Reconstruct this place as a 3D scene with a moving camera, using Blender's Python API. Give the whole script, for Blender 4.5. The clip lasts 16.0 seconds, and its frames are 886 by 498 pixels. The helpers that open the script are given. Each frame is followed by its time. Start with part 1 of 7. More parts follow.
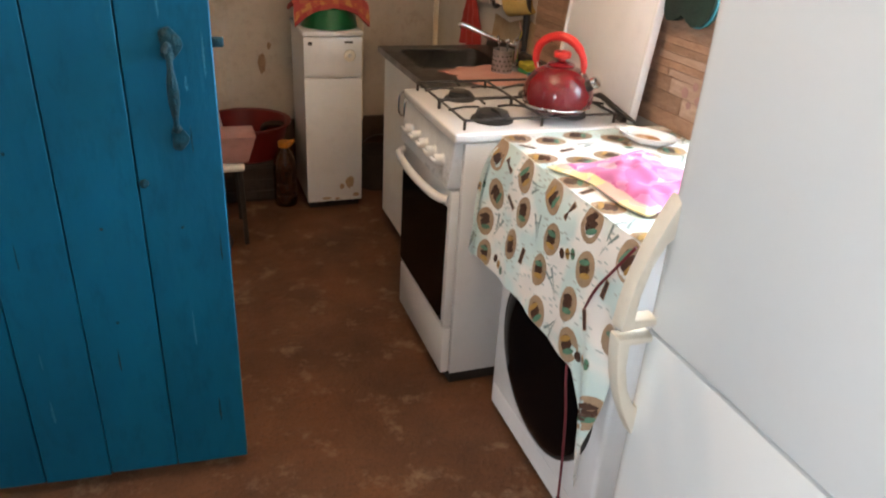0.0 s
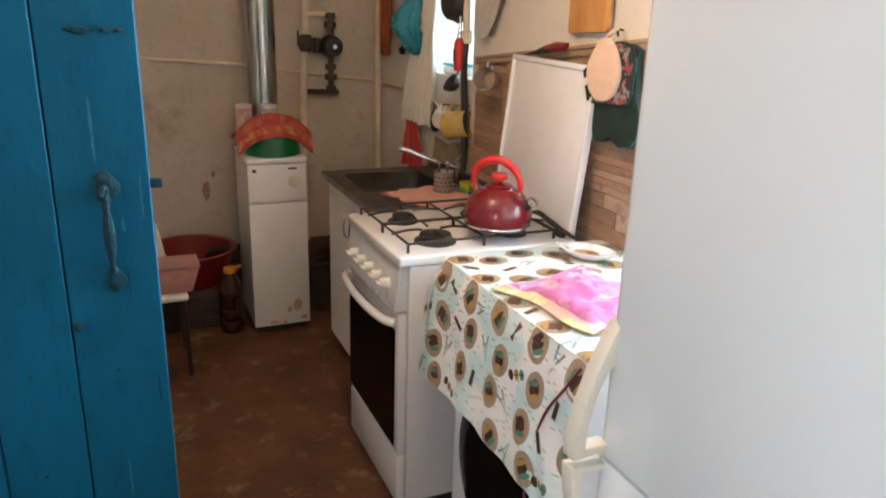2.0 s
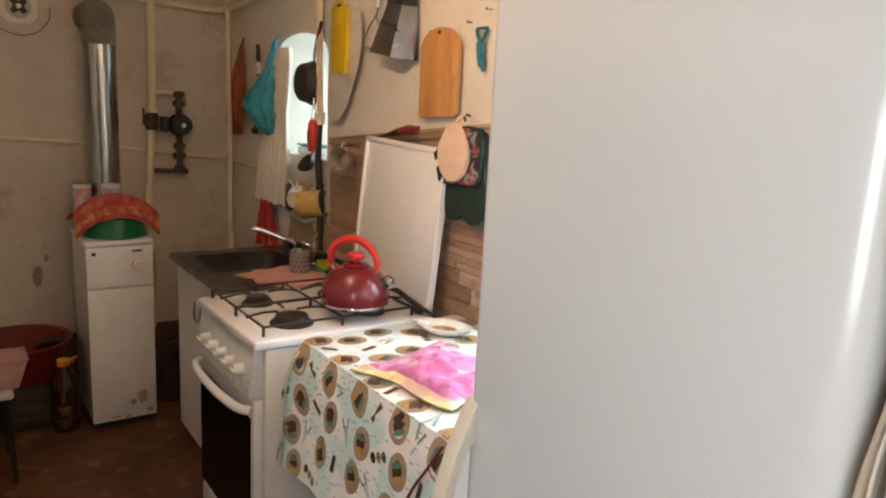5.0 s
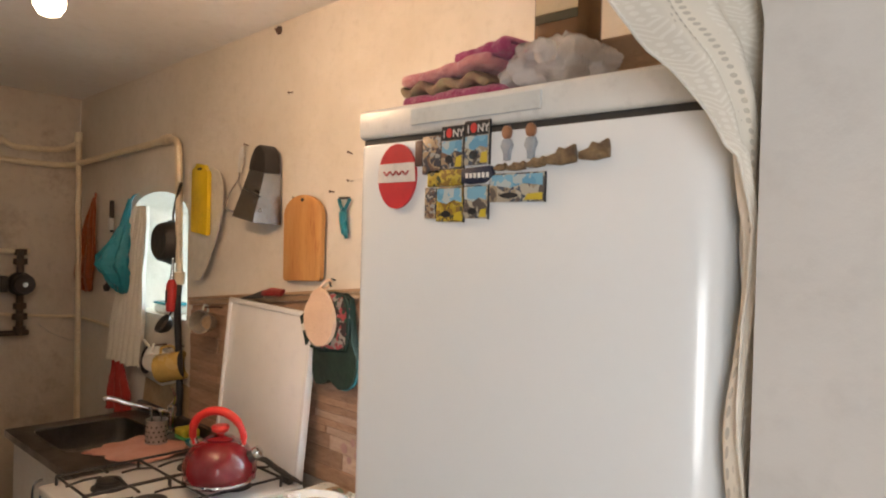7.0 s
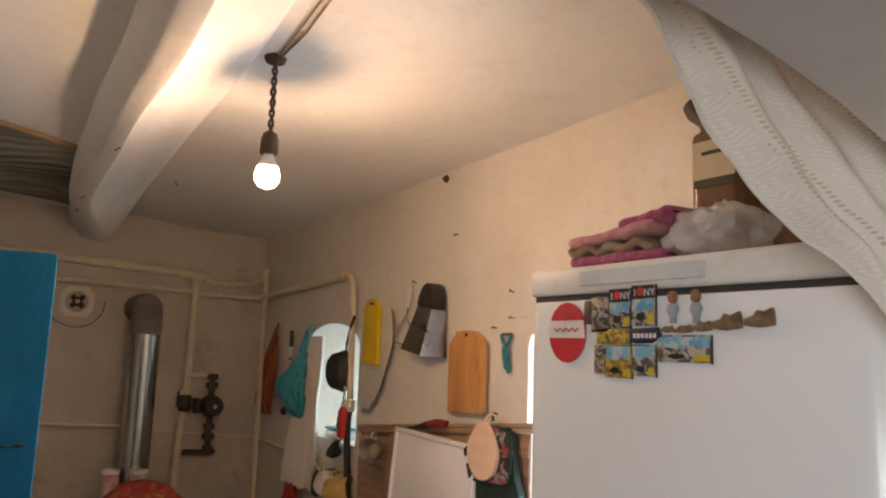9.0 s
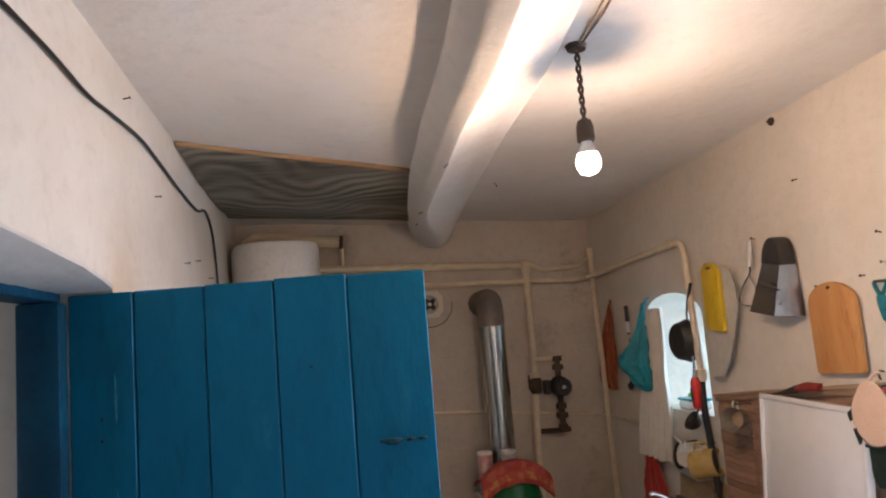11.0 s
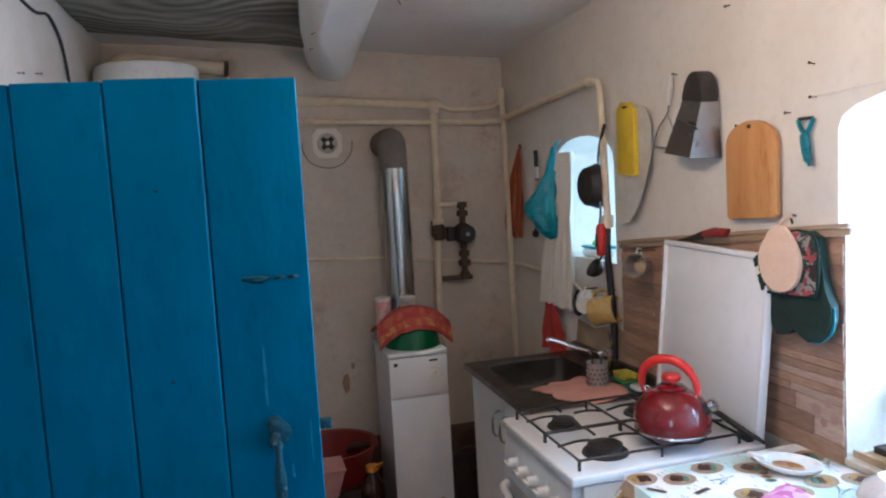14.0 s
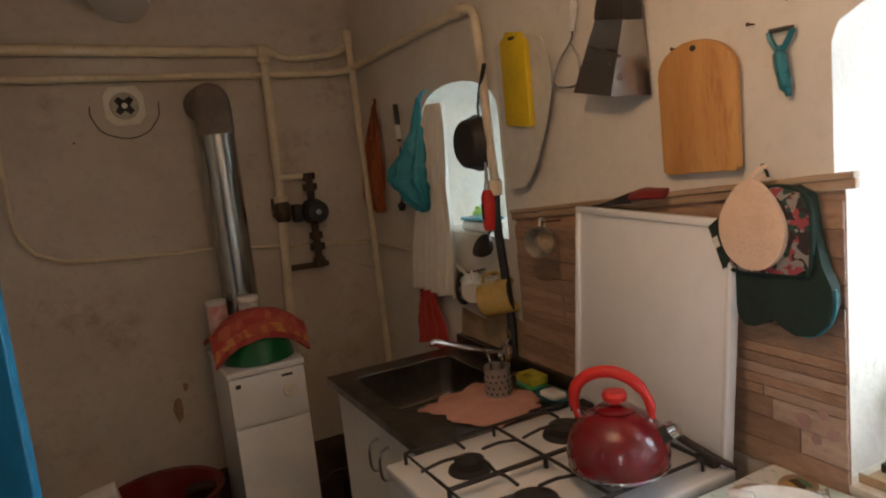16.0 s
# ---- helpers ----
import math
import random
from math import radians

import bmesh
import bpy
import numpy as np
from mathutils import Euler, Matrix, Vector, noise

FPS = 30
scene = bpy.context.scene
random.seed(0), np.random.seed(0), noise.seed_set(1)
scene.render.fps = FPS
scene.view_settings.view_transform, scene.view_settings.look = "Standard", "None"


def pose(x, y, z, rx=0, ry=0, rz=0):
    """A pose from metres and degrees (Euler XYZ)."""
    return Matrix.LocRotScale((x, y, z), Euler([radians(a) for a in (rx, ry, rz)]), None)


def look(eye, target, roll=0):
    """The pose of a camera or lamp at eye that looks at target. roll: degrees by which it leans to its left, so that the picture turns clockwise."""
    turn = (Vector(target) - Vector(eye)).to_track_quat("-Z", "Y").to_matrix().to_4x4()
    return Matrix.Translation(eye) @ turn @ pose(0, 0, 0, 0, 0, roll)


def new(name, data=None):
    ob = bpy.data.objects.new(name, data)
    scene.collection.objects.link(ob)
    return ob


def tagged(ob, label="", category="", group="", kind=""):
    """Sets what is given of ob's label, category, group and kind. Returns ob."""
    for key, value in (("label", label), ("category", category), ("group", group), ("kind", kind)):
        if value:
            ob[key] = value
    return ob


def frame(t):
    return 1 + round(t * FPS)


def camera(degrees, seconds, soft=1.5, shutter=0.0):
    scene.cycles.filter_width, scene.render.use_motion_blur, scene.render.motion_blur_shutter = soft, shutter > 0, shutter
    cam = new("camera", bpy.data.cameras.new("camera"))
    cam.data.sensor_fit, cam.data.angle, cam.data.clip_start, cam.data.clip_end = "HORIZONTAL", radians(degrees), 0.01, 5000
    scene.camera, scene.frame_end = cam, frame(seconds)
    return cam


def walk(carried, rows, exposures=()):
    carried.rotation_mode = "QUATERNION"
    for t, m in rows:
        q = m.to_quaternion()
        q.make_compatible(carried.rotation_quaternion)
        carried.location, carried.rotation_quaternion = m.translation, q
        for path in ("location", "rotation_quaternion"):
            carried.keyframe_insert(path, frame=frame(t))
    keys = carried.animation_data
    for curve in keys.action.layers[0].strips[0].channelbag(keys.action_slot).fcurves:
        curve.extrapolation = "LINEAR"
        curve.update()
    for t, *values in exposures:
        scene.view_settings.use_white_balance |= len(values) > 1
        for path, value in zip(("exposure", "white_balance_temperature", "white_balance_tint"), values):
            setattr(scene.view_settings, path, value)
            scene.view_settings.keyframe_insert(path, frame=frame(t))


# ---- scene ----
cam = camera(63.4, 16.0, soft=2.0, shutter=0.2)
PATH = [
    (0, (-1.329, -2.827, 1.453), (-0.696, -1.152, 0.561), 3.5),
    (0.5, (-1.302, -2.809, 1.475), (-0.623, -1.073, 0.75), 2.2),
    (1, (-1.311, -2.817, 1.494), (-0.599, -1.054, 0.875), 1.7),
    (1.5, (-1.318, -2.83, 1.499), (-0.564, -1.078, 0.898), 1.7),
    (2, (-1.308, -2.818, 1.488), (-0.524, -1.081, 0.882), 1.9),
    (2.5, (-1.293, -2.815, 1.484), (-0.445, -1.094, 0.918), 2.2),
    (3, (-1.296, -2.823, 1.478), (-0.359, -1.167, 0.861), 3.3),
    (5.5, (-1.312, -2.823, 1.518), (-0.05, -1.301, 1.218), 2.0),
    (6, (-1.324, -2.846, 1.59), (0.081, -1.438, 1.38), 0.9),
    (6.5, (-1.324, -2.843, 1.604), (0.111, -1.453, 1.509), 1.3),
    (7, (-1.333, -2.839, 1.614), (0.104, -1.449, 1.583), 1.5),
    (7.5, (-1.351, -2.854, 1.632), (0.056, -1.436, 1.718), 1.4),
    (8, (-1.387, -2.883, 1.649), (-0.099, -1.379, 1.928), 2.4),
    (8.5, (-1.402, -2.891, 1.654), (-0.18, -1.341, 1.97), 2.6),
    (9, (-1.423, -2.897, 1.657), (-0.326, -1.249, 1.946), 2.1),
    (9.5, (-1.447, -2.897, 1.665), (-0.525, -1.147, 1.961), -0.0),
    (10, (-1.463, -2.897, 1.671), (-0.776, -1.038, 1.937), -2.2),
    (12.5, (-1.494, -2.86, 1.679), (-1.375, -0.874, 1.89), -5.1),
    (13, (-1.484, -2.813, 1.654), (-1.125, -0.845, 1.646), -5.5),
    (13.5, (-1.456, -2.762, 1.629), (-1.057, -0.805, 1.526), -3.6),
    (14, (-1.379, -2.657, 1.614), (-0.857, -0.735, 1.431), -3.2),
    (14.5, (-1.289, -2.515, 1.594), (-0.635, -0.634, 1.405), -1.4),
    (15, (-1.25, -2.391, 1.603), (-0.503, -0.556, 1.332), -3.9),
    (15.5, (-1.265, -2.232, 1.64), (-0.376, -0.472, 1.308), -8.7),
    (16, (-1.187, -2.049, 1.593), (-0.3, -0.282, 1.291), -6.0),
]
EXPOSURES = [(0.0, 0.82, 6570, 11), (1.0, 0.72, 6570, 11), (3.0, 0.67, 6370, 12), (5.5, 0.32, 7170, 14), (7.5, 0.2, 7170, 15), (8.0, -0.08, 7270, 16), (9.0, -0.23, 7070, 17), (9.5, -0.28, 6970, 17), (10.0, 0.07, 6370, 17), (12.5, 0.13, 5720, 13), (13.0, 0.82, 5120, 10),
             (13.5, 1.4, 4820, 9), (13.9, 0.7, 4920, 9), (14.5, -0.95, 5820, 11), (15.0, -0.93, 6120, 12), (15.5, -1.22, 6120, 13), (16.0, -0.52, 7070, 15)]
walk(cam, [(t, look(eye, target, roll)) for t, eye, target, roll in PATH], EXPOSURES)

# ---- world, sun, window light, fill light ----
world = bpy.data.worlds.new("world")
scene.world = world
world.use_nodes = True
wn = world.node_tree
sky = wn.nodes.new("ShaderNodeTexSky")
sky.sky_type, sky.sun_disc = "NISHITA", False
sky.sun_elevation, sky.sun_rotation = radians(48), radians(200)
wn.links.new(sky.outputs[0], wn.nodes["Background"].inputs[0])
wn.nodes["Background"].inputs[1].default_value = 0.12

sun = new("sun", bpy.data.lights.new("sun", "SUN"))
sun.data.energy, sun.data.angle, sun.data.color = 0.8, radians(12), (1.0, 0.95, 0.88)
sun.matrix_world = look((-6, -9, 12), (0, 0, 0))


def window_light(name, eye, target, w, h, power, col=(0.86, 0.93, 1.0)):
    """Skylight that falls in through a window's opening; also used for a fill light."""
    ob = new(name, bpy.data.lights.new(name, "AREA"))
    ob.data.shape, ob.data.size, ob.data.size_y = "RECTANGLE", w, h
    ob.data.energy, ob.data.color = power, col
    ob.matrix_world = look(eye, target)
    return ob


window_light("window_light_east", (0.60, -1.64, 1.36), (-1.0, -1.64, 1.0), 0.80, 0.90, 33, (0.68, 0.84, 1.0))
window_light("window_light_east_small", (0.60, 0.11, 1.52), (-1.0, 0.11, 1.3), 0.48, 0.46, 6, (0.66, 0.87, 1.0))
window_light("window_light_west", (-2.95, -4.02, 1.45), (0.0, -3.0, 0.9), 1.2, 1.3, 56)
# added fill through the doorway for the appliance fronts; no window is known there
window_light("window_light_side_room", (-4.30, -1.65, 1.5), (0.0, -1.9, 1.0), 1.05, 1.15, 15)

# ---- helpers ----
V = Vector


def surf(name, col, col2=None, scale=6.0, rough=0.5, metal=0.0, bump=0.1, bscale=50.0, stain=None, stain_scale=3.0, stain_cut=0.62, stain_mix=0.7,
         coat=0.0, rough_var=0.12, stretch=(1, 1, 1), per_object=0.0, alpha=1.0, transmission=0.0, sheen=0.0, sub=0.0, speck=1.0):
    """A surface: two tones mixed by noise, an uneven gloss, a fine relief, and stains with a shape of their own."""
    m = bpy.data.materials.new(name)
    m.use_nodes = True
    nt = m.node_tree
    n, l = nt.nodes, nt.links
    b = n["Principled BSDF"]
    tc = n.new("ShaderNodeTexCoord")
    mp = n.new("ShaderNodeMapping")
    mp.inputs["Scale"].default_value = stretch
    l.new(tc.outputs["Object"], mp.inputs[0])

    def noise_tex(sc, detail=5.0, roughness=0.6):
        t = n.new("ShaderNodeTexNoise")
        t.inputs["Scale"].default_value, t.inputs["Detail"].default_value, t.inputs["Roughness"].default_value = sc, detail, roughness
        l.new(mp.outputs[0], t.inputs["Vector"])
        return t

    def mix(a, bcol, fac):
        x = n.new("ShaderNodeMix")
        x.data_type = "RGBA"
        for sock, v in ((x.inputs[0], fac), (x.inputs[6], a), (x.inputs[7], bcol)):
            if isinstance(v, (tuple, list)):
                sock.default_value = (*v[:3], 1)
            elif isinstance(v, (int, float)):
                sock.default_value = v
            else:
                l.new(v, sock)
        return x.outputs[2]

    def ramp(src, lo, hi):
        r = n.new("ShaderNodeMapRange")
        r.inputs[1].default_value, r.inputs[2].default_value = lo, hi
        l.new(src, r.inputs[0])
        return r.outputs[0]

    col2 = col2 or tuple(c * 0.8 for c in col)
    big = noise_tex(scale)
    fine = noise_tex(bscale, 6.0, 0.65)
    c = mix(col, col2, ramp(big.outputs[0], 0.35, 0.7))
    c = mix(c, tuple(x * (1 - 0.14 * speck) for x in col2), ramp(fine.outputs[0], 0.52, 0.85))
    if stain:
        st = noise_tex(stain_scale, 8.0, 0.7)
        f = n.new("ShaderNodeMath")
        f.operation = "MULTIPLY"
        f.inputs[1].default_value = stain_mix
        l.new(ramp(st.outputs[0], stain_cut, stain_cut + 0.12), f.inputs[0])
        c = mix(c, stain, f.outputs[0])
    if per_object:
        oi = n.new("ShaderNodeObjectInfo")
        hs = n.new("ShaderNodeHueSaturation")
        r = n.new("ShaderNodeMapRange")
        r.inputs[3].default_value, r.inputs[4].default_value = 1 - per_object, 1 + per_object
        l.new(oi.outputs["Random"], r.inputs[0])
        l.new(r.outputs[0], hs.inputs["Value"])
        l.new(c, hs.inputs["Color"])
        c = hs.outputs[0]
    l.new(c, b.inputs["Base Color"])
    rr = n.new("ShaderNodeMapRange")
    rr.inputs[3].default_value, rr.inputs[4].default_value = max(0.02, rough - rough_var), min(1, rough + rough_var)
    l.new(big.outputs[0], rr.inputs[0])
    l.new(rr.outputs[0], b.inputs["Roughness"])
    b.inputs["Metallic"].default_value = metal
    b.inputs["Coat Weight"].default_value = coat
    b.inputs["Coat Roughness"].default_value = 0.12
    b.inputs["Alpha"].default_value = alpha
    b.inputs["Transmission Weight"].default_value = transmission
    b.inputs["Sheen Weight"].default_value = sheen
    b.inputs["Subsurface Weight"].default_value = sub
    if bump:
        bp = n.new("ShaderNodeBump")
        bp.inputs["Strength"].default_value, bp.inputs["Distance"].default_value = bump, 0.01
        l.new(fine.outputs[0], bp.inputs["Height"])
        bp2 = n.new("ShaderNodeBump")
        bp2.inputs["Strength"].default_value, bp2.inputs["Distance"].default_value = bump * 1.2, 0.03
        l.new(big.outputs[0], bp2.inputs["Height"])
        l.new(bp.outputs[0], bp2.inputs["Normal"])
        l.new(bp2.outputs[0], b.inputs["Normal"])
    return m


def glass(name, col=(0.95, 0.97, 0.97), rough=0.02):
    m = bpy.data.materials.new(name)
    m.use_nodes = True
    b = m.node_tree.nodes["Principled BSDF"]
    b.inputs["Base Color"].default_value = (*col, 1)
    b.inputs["Transmission Weight"].default_value, b.inputs["Roughness"].default_value, b.inputs["IOR"].default_value = 1.0, rough, 1.45
    return m


def glow(name, col, strength):
    m = bpy.data.materials.new(name)
    m.use_nodes = True
    b = m.node_tree.nodes["Principled BSDF"]
    b.inputs["Base Color"].default_value = (*col, 1)
    b.inputs["Emission Color"].default_value = (*col, 1)
    b.inputs["Emission Strength"].default_value = strength
    return m


def mesh_of(name, bm, mat, sharp=35):
    bmesh.ops.recalc_face_normals(bm, faces=bm.faces)
    me = bpy.data.meshes.new(name)
    bm.to_mesh(me)
    bm.free()
    for poly in me.polygons:
        poly.use_smooth = True
    me.set_sharp_from_angle(angle=radians(sharp))
    me.materials.append(mat)
    return me


def thing(name, at, label, category, group="", kind=""):
    """An empty at the base of a thing that has parts."""
    ob = new(name)
    ob.empty_display_size = 0.05
    ob.location = at
    return tagged(ob, label, category, group, kind)


def part(name, bm, mat, parent, label="", sharp=35):
    """One mesh under a thing or under a part; its points are given in the world."""
    ob = new(name, mesh_of(name, bm, mat, sharp))
    ob.parent = parent
    if parent.type == "EMPTY":
        ob.matrix_parent_inverse = Matrix.Translation(-parent.location)
    if label:
        ob["label"] = label
    return ob


def single(name, bm, mat, label, category, group="", kind="", sharp=35):
    """A thing of one mesh."""
    return tagged(new(name, mesh_of(name, bm, mat, sharp)), label, category, group, kind)


def box(lo, hi, r=0.0, seg=2, bm=None, m=None):
    """A box, with rounded edges of radius r."""
    b = bmesh.new()
    lo, hi = V(lo), V(hi)
    bmesh.ops.create_cube(b, size=1.0, matrix=Matrix.Translation((lo + hi) / 2) @ Matrix.Diagonal((*(hi - lo), 1)))
    if r:
        bmesh.ops.bevel(b, geom=list(b.edges), offset=r, segments=seg, profile=0.5, affect="EDGES", clamp_overlap=True)
    return merge(bm, b, m)


def merge(bm, b, m=None):
    if m is not None:
        b.transform(m)
    if bm is None:
        return b
    me = bpy.data.meshes.new("tmp")
    b.to_mesh(me)
    b.free()
    bm.from_mesh(me)
    bpy.data.meshes.remove(me)
    return bm


def lathe(profile, at=(0, 0, 0), seg=32, bm=None, m=None):
    """Turns (radius, height) pairs round the z axis."""
    b = bmesh.new()
    rings = []
    for r, z in profile:
        if r < 1e-5:
            rings.append([b.verts.new((at[0], at[1], at[2] + z))])
        else:
            rings.append([b.verts.new((at[0] + r * math.cos(2 * math.pi * k / seg), at[1] + r * math.sin(2 * math.pi * k / seg), at[2] + z)) for k in range(seg)])
    for a, c in zip(rings, rings[1:]):
        for k in range(seg):
            j = (k + 1) % seg
            quad = [a[k % len(a)], a[j % len(a)], c[j % len(c)], c[k % len(c)]]
            quad = list(dict.fromkeys(quad))
            if len(quad) > 2:
                b.faces.new(quad)
    return merge(bm, b, m)


def smooth_line(pts, step=4):
    """A rounded line through the points."""
    pts = [V(p) for p in pts]
    if len(pts) < 3:
        return pts
    ext = [2 * pts[0] - pts[1], *pts, 2 * pts[-1] - pts[-2]]
    out = []
    for i in range(1, len(ext) - 2):
        a, b, c, d = ext[i - 1:i + 3]
        for k in range(step):
            u = k / step
            out.append(0.5 * ((2 * b) + (c - a) * u + (2 * a - 5 * b + 4 * c - d) * u * u + (3 * b - a - 3 * c + d) * u ** 3))
    return out + [pts[-1]]


def tube(pts, r, seg=10, bm=None, m=None, smooth=0, flat=1.0):
    """A rod or pipe along the points; r is one radius or one for each point."""
    pts = smooth_line(pts, smooth) if smooth else [V(p) for p in pts]
    b = bmesh.new()
    rings = []
    side = None
    for i, p in enumerate(pts):
        d = (pts[min(i + 1, len(pts) - 1)] - pts[max(i - 1, 0)]).normalized()
        if side is None:
            side = d.orthogonal().normalized()
        side = (side - d * side.dot(d)).normalized()
        up = d.cross(side)
        rr = r if isinstance(r, (int, float)) else r[min(len(r) - 1, round(i * (len(r) - 1) / max(1, len(pts) - 1)))]
        rings.append([b.verts.new(p + rr * (math.cos(2 * math.pi * k / seg) * side + flat * math.sin(2 * math.pi * k / seg) * up)) for k in range(seg)])
    for a, c in zip(rings, rings[1:]):
        for k in range(seg):
            b.faces.new((a[k], a[(k + 1) % seg], c[(k + 1) % seg], c[k]))
    b.faces.new(rings[0][::-1])
    b.faces.new(rings[-1])
    return merge(bm, b, m)


def plate(outline, holes, place, depth, bm=None, r=0.0):
    """A slab: a flat outline with holes, laid into the world by place(u, v), pushed out by the vector depth."""
    b = bmesh.new()
    edges = []
    for loop in (outline, *holes):
        vs = [b.verts.new(place(*p)) for p in loop]
        edges += [b.edges.new((vs[i], vs[(i + 1) % len(vs)])) for i in range(len(vs))]
    if holes:
        bmesh.ops.triangle_fill(b, use_beauty=True, use_dissolve=False, edges=edges)
    else:
        b.faces.new(b.verts)
    ext = bmesh.ops.extrude_face_region(b, geom=list(b.faces))
    bmesh.ops.translate(b, vec=V(depth), verts=[g for g in ext["geom"] if isinstance(g, bmesh.types.BMVert)])
    bmesh.ops.recalc_face_normals(b, faces=b.faces)
    if r:
        sharp = [e for e in b.edges if len(e.link_faces) == 2 and e.calc_face_angle(0) > 0.9]
        bmesh.ops.bevel(b, geom=sharp, offset=r, segments=2, profile=0.5, affect="EDGES", clamp_overlap=True)
    return merge(bm, b)


def sheet(f, nu, nv, thick=0.0, bm=None):
    """A curved sheet f(u, v), u and v from 0 to 1, with a thickness."""
    b = bmesh.new()
    g = [[b.verts.new(f(i / nu, j / nv)) for j in range(nv + 1)] for i in range(nu + 1)]
    for i in range(nu):
        for j in range(nv):
            b.faces.new((g[i][j], g[i + 1][j], g[i + 1][j + 1], g[i][j + 1]))
    if thick:
        bmesh.ops.recalc_face_normals(b, faces=b.faces)
        bmesh.ops.solidify(b, geom=list(b.faces), thickness=thick)
    return merge(bm, b)


def arch(c, half, z0, spring, rise, n=12):
    """An outline with upright sides and a low arch on top."""
    pts = [(c - half, z0), (c + half, z0), (c + half, spring)]
    for k in range(1, n):
        a = math.pi * k / n
        pts.append((c + half * math.cos(a), spring + rise * math.sin(a) ** 0.8))
    return pts + [(c - half, spring)]


# ---- materials ----
WHITEWASH = surf("whitewash", (0.70, 0.65, 0.58), (0.60, 0.55, 0.47), 2.2, 0.88, bump=0.35, bscale=26, stain=(0.52, 0.44, 0.34), stain_scale=2.6, stain_cut=0.60, stain_mix=0.4, speck=0.35)
CEILING = surf("ceiling_whitewash", (0.82, 0.80, 0.76), (0.74, 0.71, 0.66), 1.8, 0.9, bump=0.3, bscale=20, stain=(0.60, 0.52, 0.42), stain_scale=1.7, stain_cut=0.62, stain_mix=0.45, speck=0.4)
REVEAL = surf("reveal_paint", (0.58, 0.555, 0.52), (0.53, 0.505, 0.47), 3.0, 0.7, bump=0.14, bscale=24, stain=(0.58, 0.55, 0.50), stain_scale=9, stain_cut=0.66, stain_mix=0.3, speck=0.4)
BACKWALL = surf("stained_whitewash", (0.60, 0.54, 0.465), (0.48, 0.415, 0.34), 2.4, 0.9, bump=0.35, bscale=26, stain=(0.30, 0.22, 0.15), stain_scale=3.2, stain_cut=0.58, stain_mix=0.6, speck=0.4)
FLOOR = surf("earthy_floor", (0.165, 0.066, 0.025), (0.075, 0.030, 0.012), 3.2, 0.62, bump=0.6, bscale=75, speck=2.6, stain=(0.29, 0.20, 0.125), stain_scale=8.0, stain_cut=0.55, stain_mix=0.7, rough_var=0.18)
BLUE = surf("blue_paint", (0.001, 0.132, 0.252), (0.001, 0.094, 0.188), 3.0, 0.55, bump=0.16, bscale=28, stain=(0.016, 0.19, 0.30), stain_scale=7, stain_cut=0.60, stain_mix=0.55, stretch=(1, 1, 0.35), per_object=0.07)
BLUE.node_tree.nodes["Principled BSDF"].inputs["Specular IOR Level"].default_value = 0.2
# the door's blue again, darker: the shade in the doorway and gaps is painted in
SHADED_BLUE = surf("shaded_blue_paint", (0.001, 0.050, 0.100), (0.001, 0.030, 0.065), 5, 0.55, bump=0.2, bscale=30, stain=(0.004, 0.10, 0.17), stain_scale=8, stain_cut=0.62)
SHADED_BLUE.node_tree.nodes["Principled BSDF"].inputs["Specular IOR Level"].default_value = 0.2
DADO = surf("grey_dado_paint", (0.34, 0.36, 0.39), (0.29, 0.31, 0.33), 4, 0.7, bump=0.15)
# grubby beige, with the side room's dimness put into the colour too
SIDE_WALL = surf("grubby_dimmed_plaster", (0.33, 0.28, 0.215), (0.25, 0.205, 0.15), 2.5, 0.9, bump=0.3, bscale=26, stain=(0.22, 0.17, 0.12), stain_scale=3, stain_cut=0.6)
BLUE_PALE = surf("chalky_blue_paint", (0.012, 0.19, 0.32), (0.008, 0.14, 0.25), 30, 0.6, bump=0.3)
BLUE_WORN = surf("worn_blue_paint", (0.003, 0.066, 0.105), (0.010, 0.030, 0.038), 26, 0.6, bump=0.4, bscale=70, stain=(0.035, 0.050, 0.050), stain_scale=25, stain_cut=0.52)
BLUE_WORN.node_tree.nodes["Principled BSDF"].inputs["Specular IOR Level"].default_value = 0.2
ENAMEL = surf("white_enamel", (0.80, 0.80, 0.80), (0.74, 0.74, 0.74), 4, 0.22, bump=0.03, bscale=20, stain=(0.50, 0.36, 0.22), stain_scale=5, stain_cut=0.72, stain_mix=0.6, coat=0.3, rough_var=0.06, speck=0.25)
FRIDGE = surf("fridge_enamel", (0.70, 0.73, 0.74), (0.695, 0.725, 0.735), 2, 0.24, bump=0.006, bscale=60, coat=0.3, rough_var=0.015, speck=0.1)
FRIDGE_TRIM = surf("fridge_trim", (0.72, 0.72, 0.69), None, 5, 0.4, bump=0.02)
CREAM = surf("cream_plastic", (0.74, 0.70, 0.60), (0.70, 0.65, 0.54), 8, 0.38, bump=0.03)
BLACK = surf("black_iron", (0.018, 0.017, 0.016), (0.03, 0.024, 0.02), 25, 0.5, bump=0.15, bscale=90)
DARK = surf("dark_gap", (0.03, 0.028, 0.026), None, 10, 0.7, bump=0)
OVEN_GLASS = surf("oven_glass", (0.004, 0.0035, 0.003), None, 5, 0.12, bump=0, rough_var=0.04)
STEEL = surf("stainless_steel", (0.22, 0.20, 0.18), (0.13, 0.115, 0.10), 9, 0.36, metal=1.0, bump=0.05, bscale=120, stain=(0.16, 0.13, 0.10), stain_scale=12, stain_cut=0.6)
CHROME = surf("chrome", (0.72, 0.72, 0.72), (0.6, 0.6, 0.6), 20, 0.10, metal=1.0, bump=0.02)
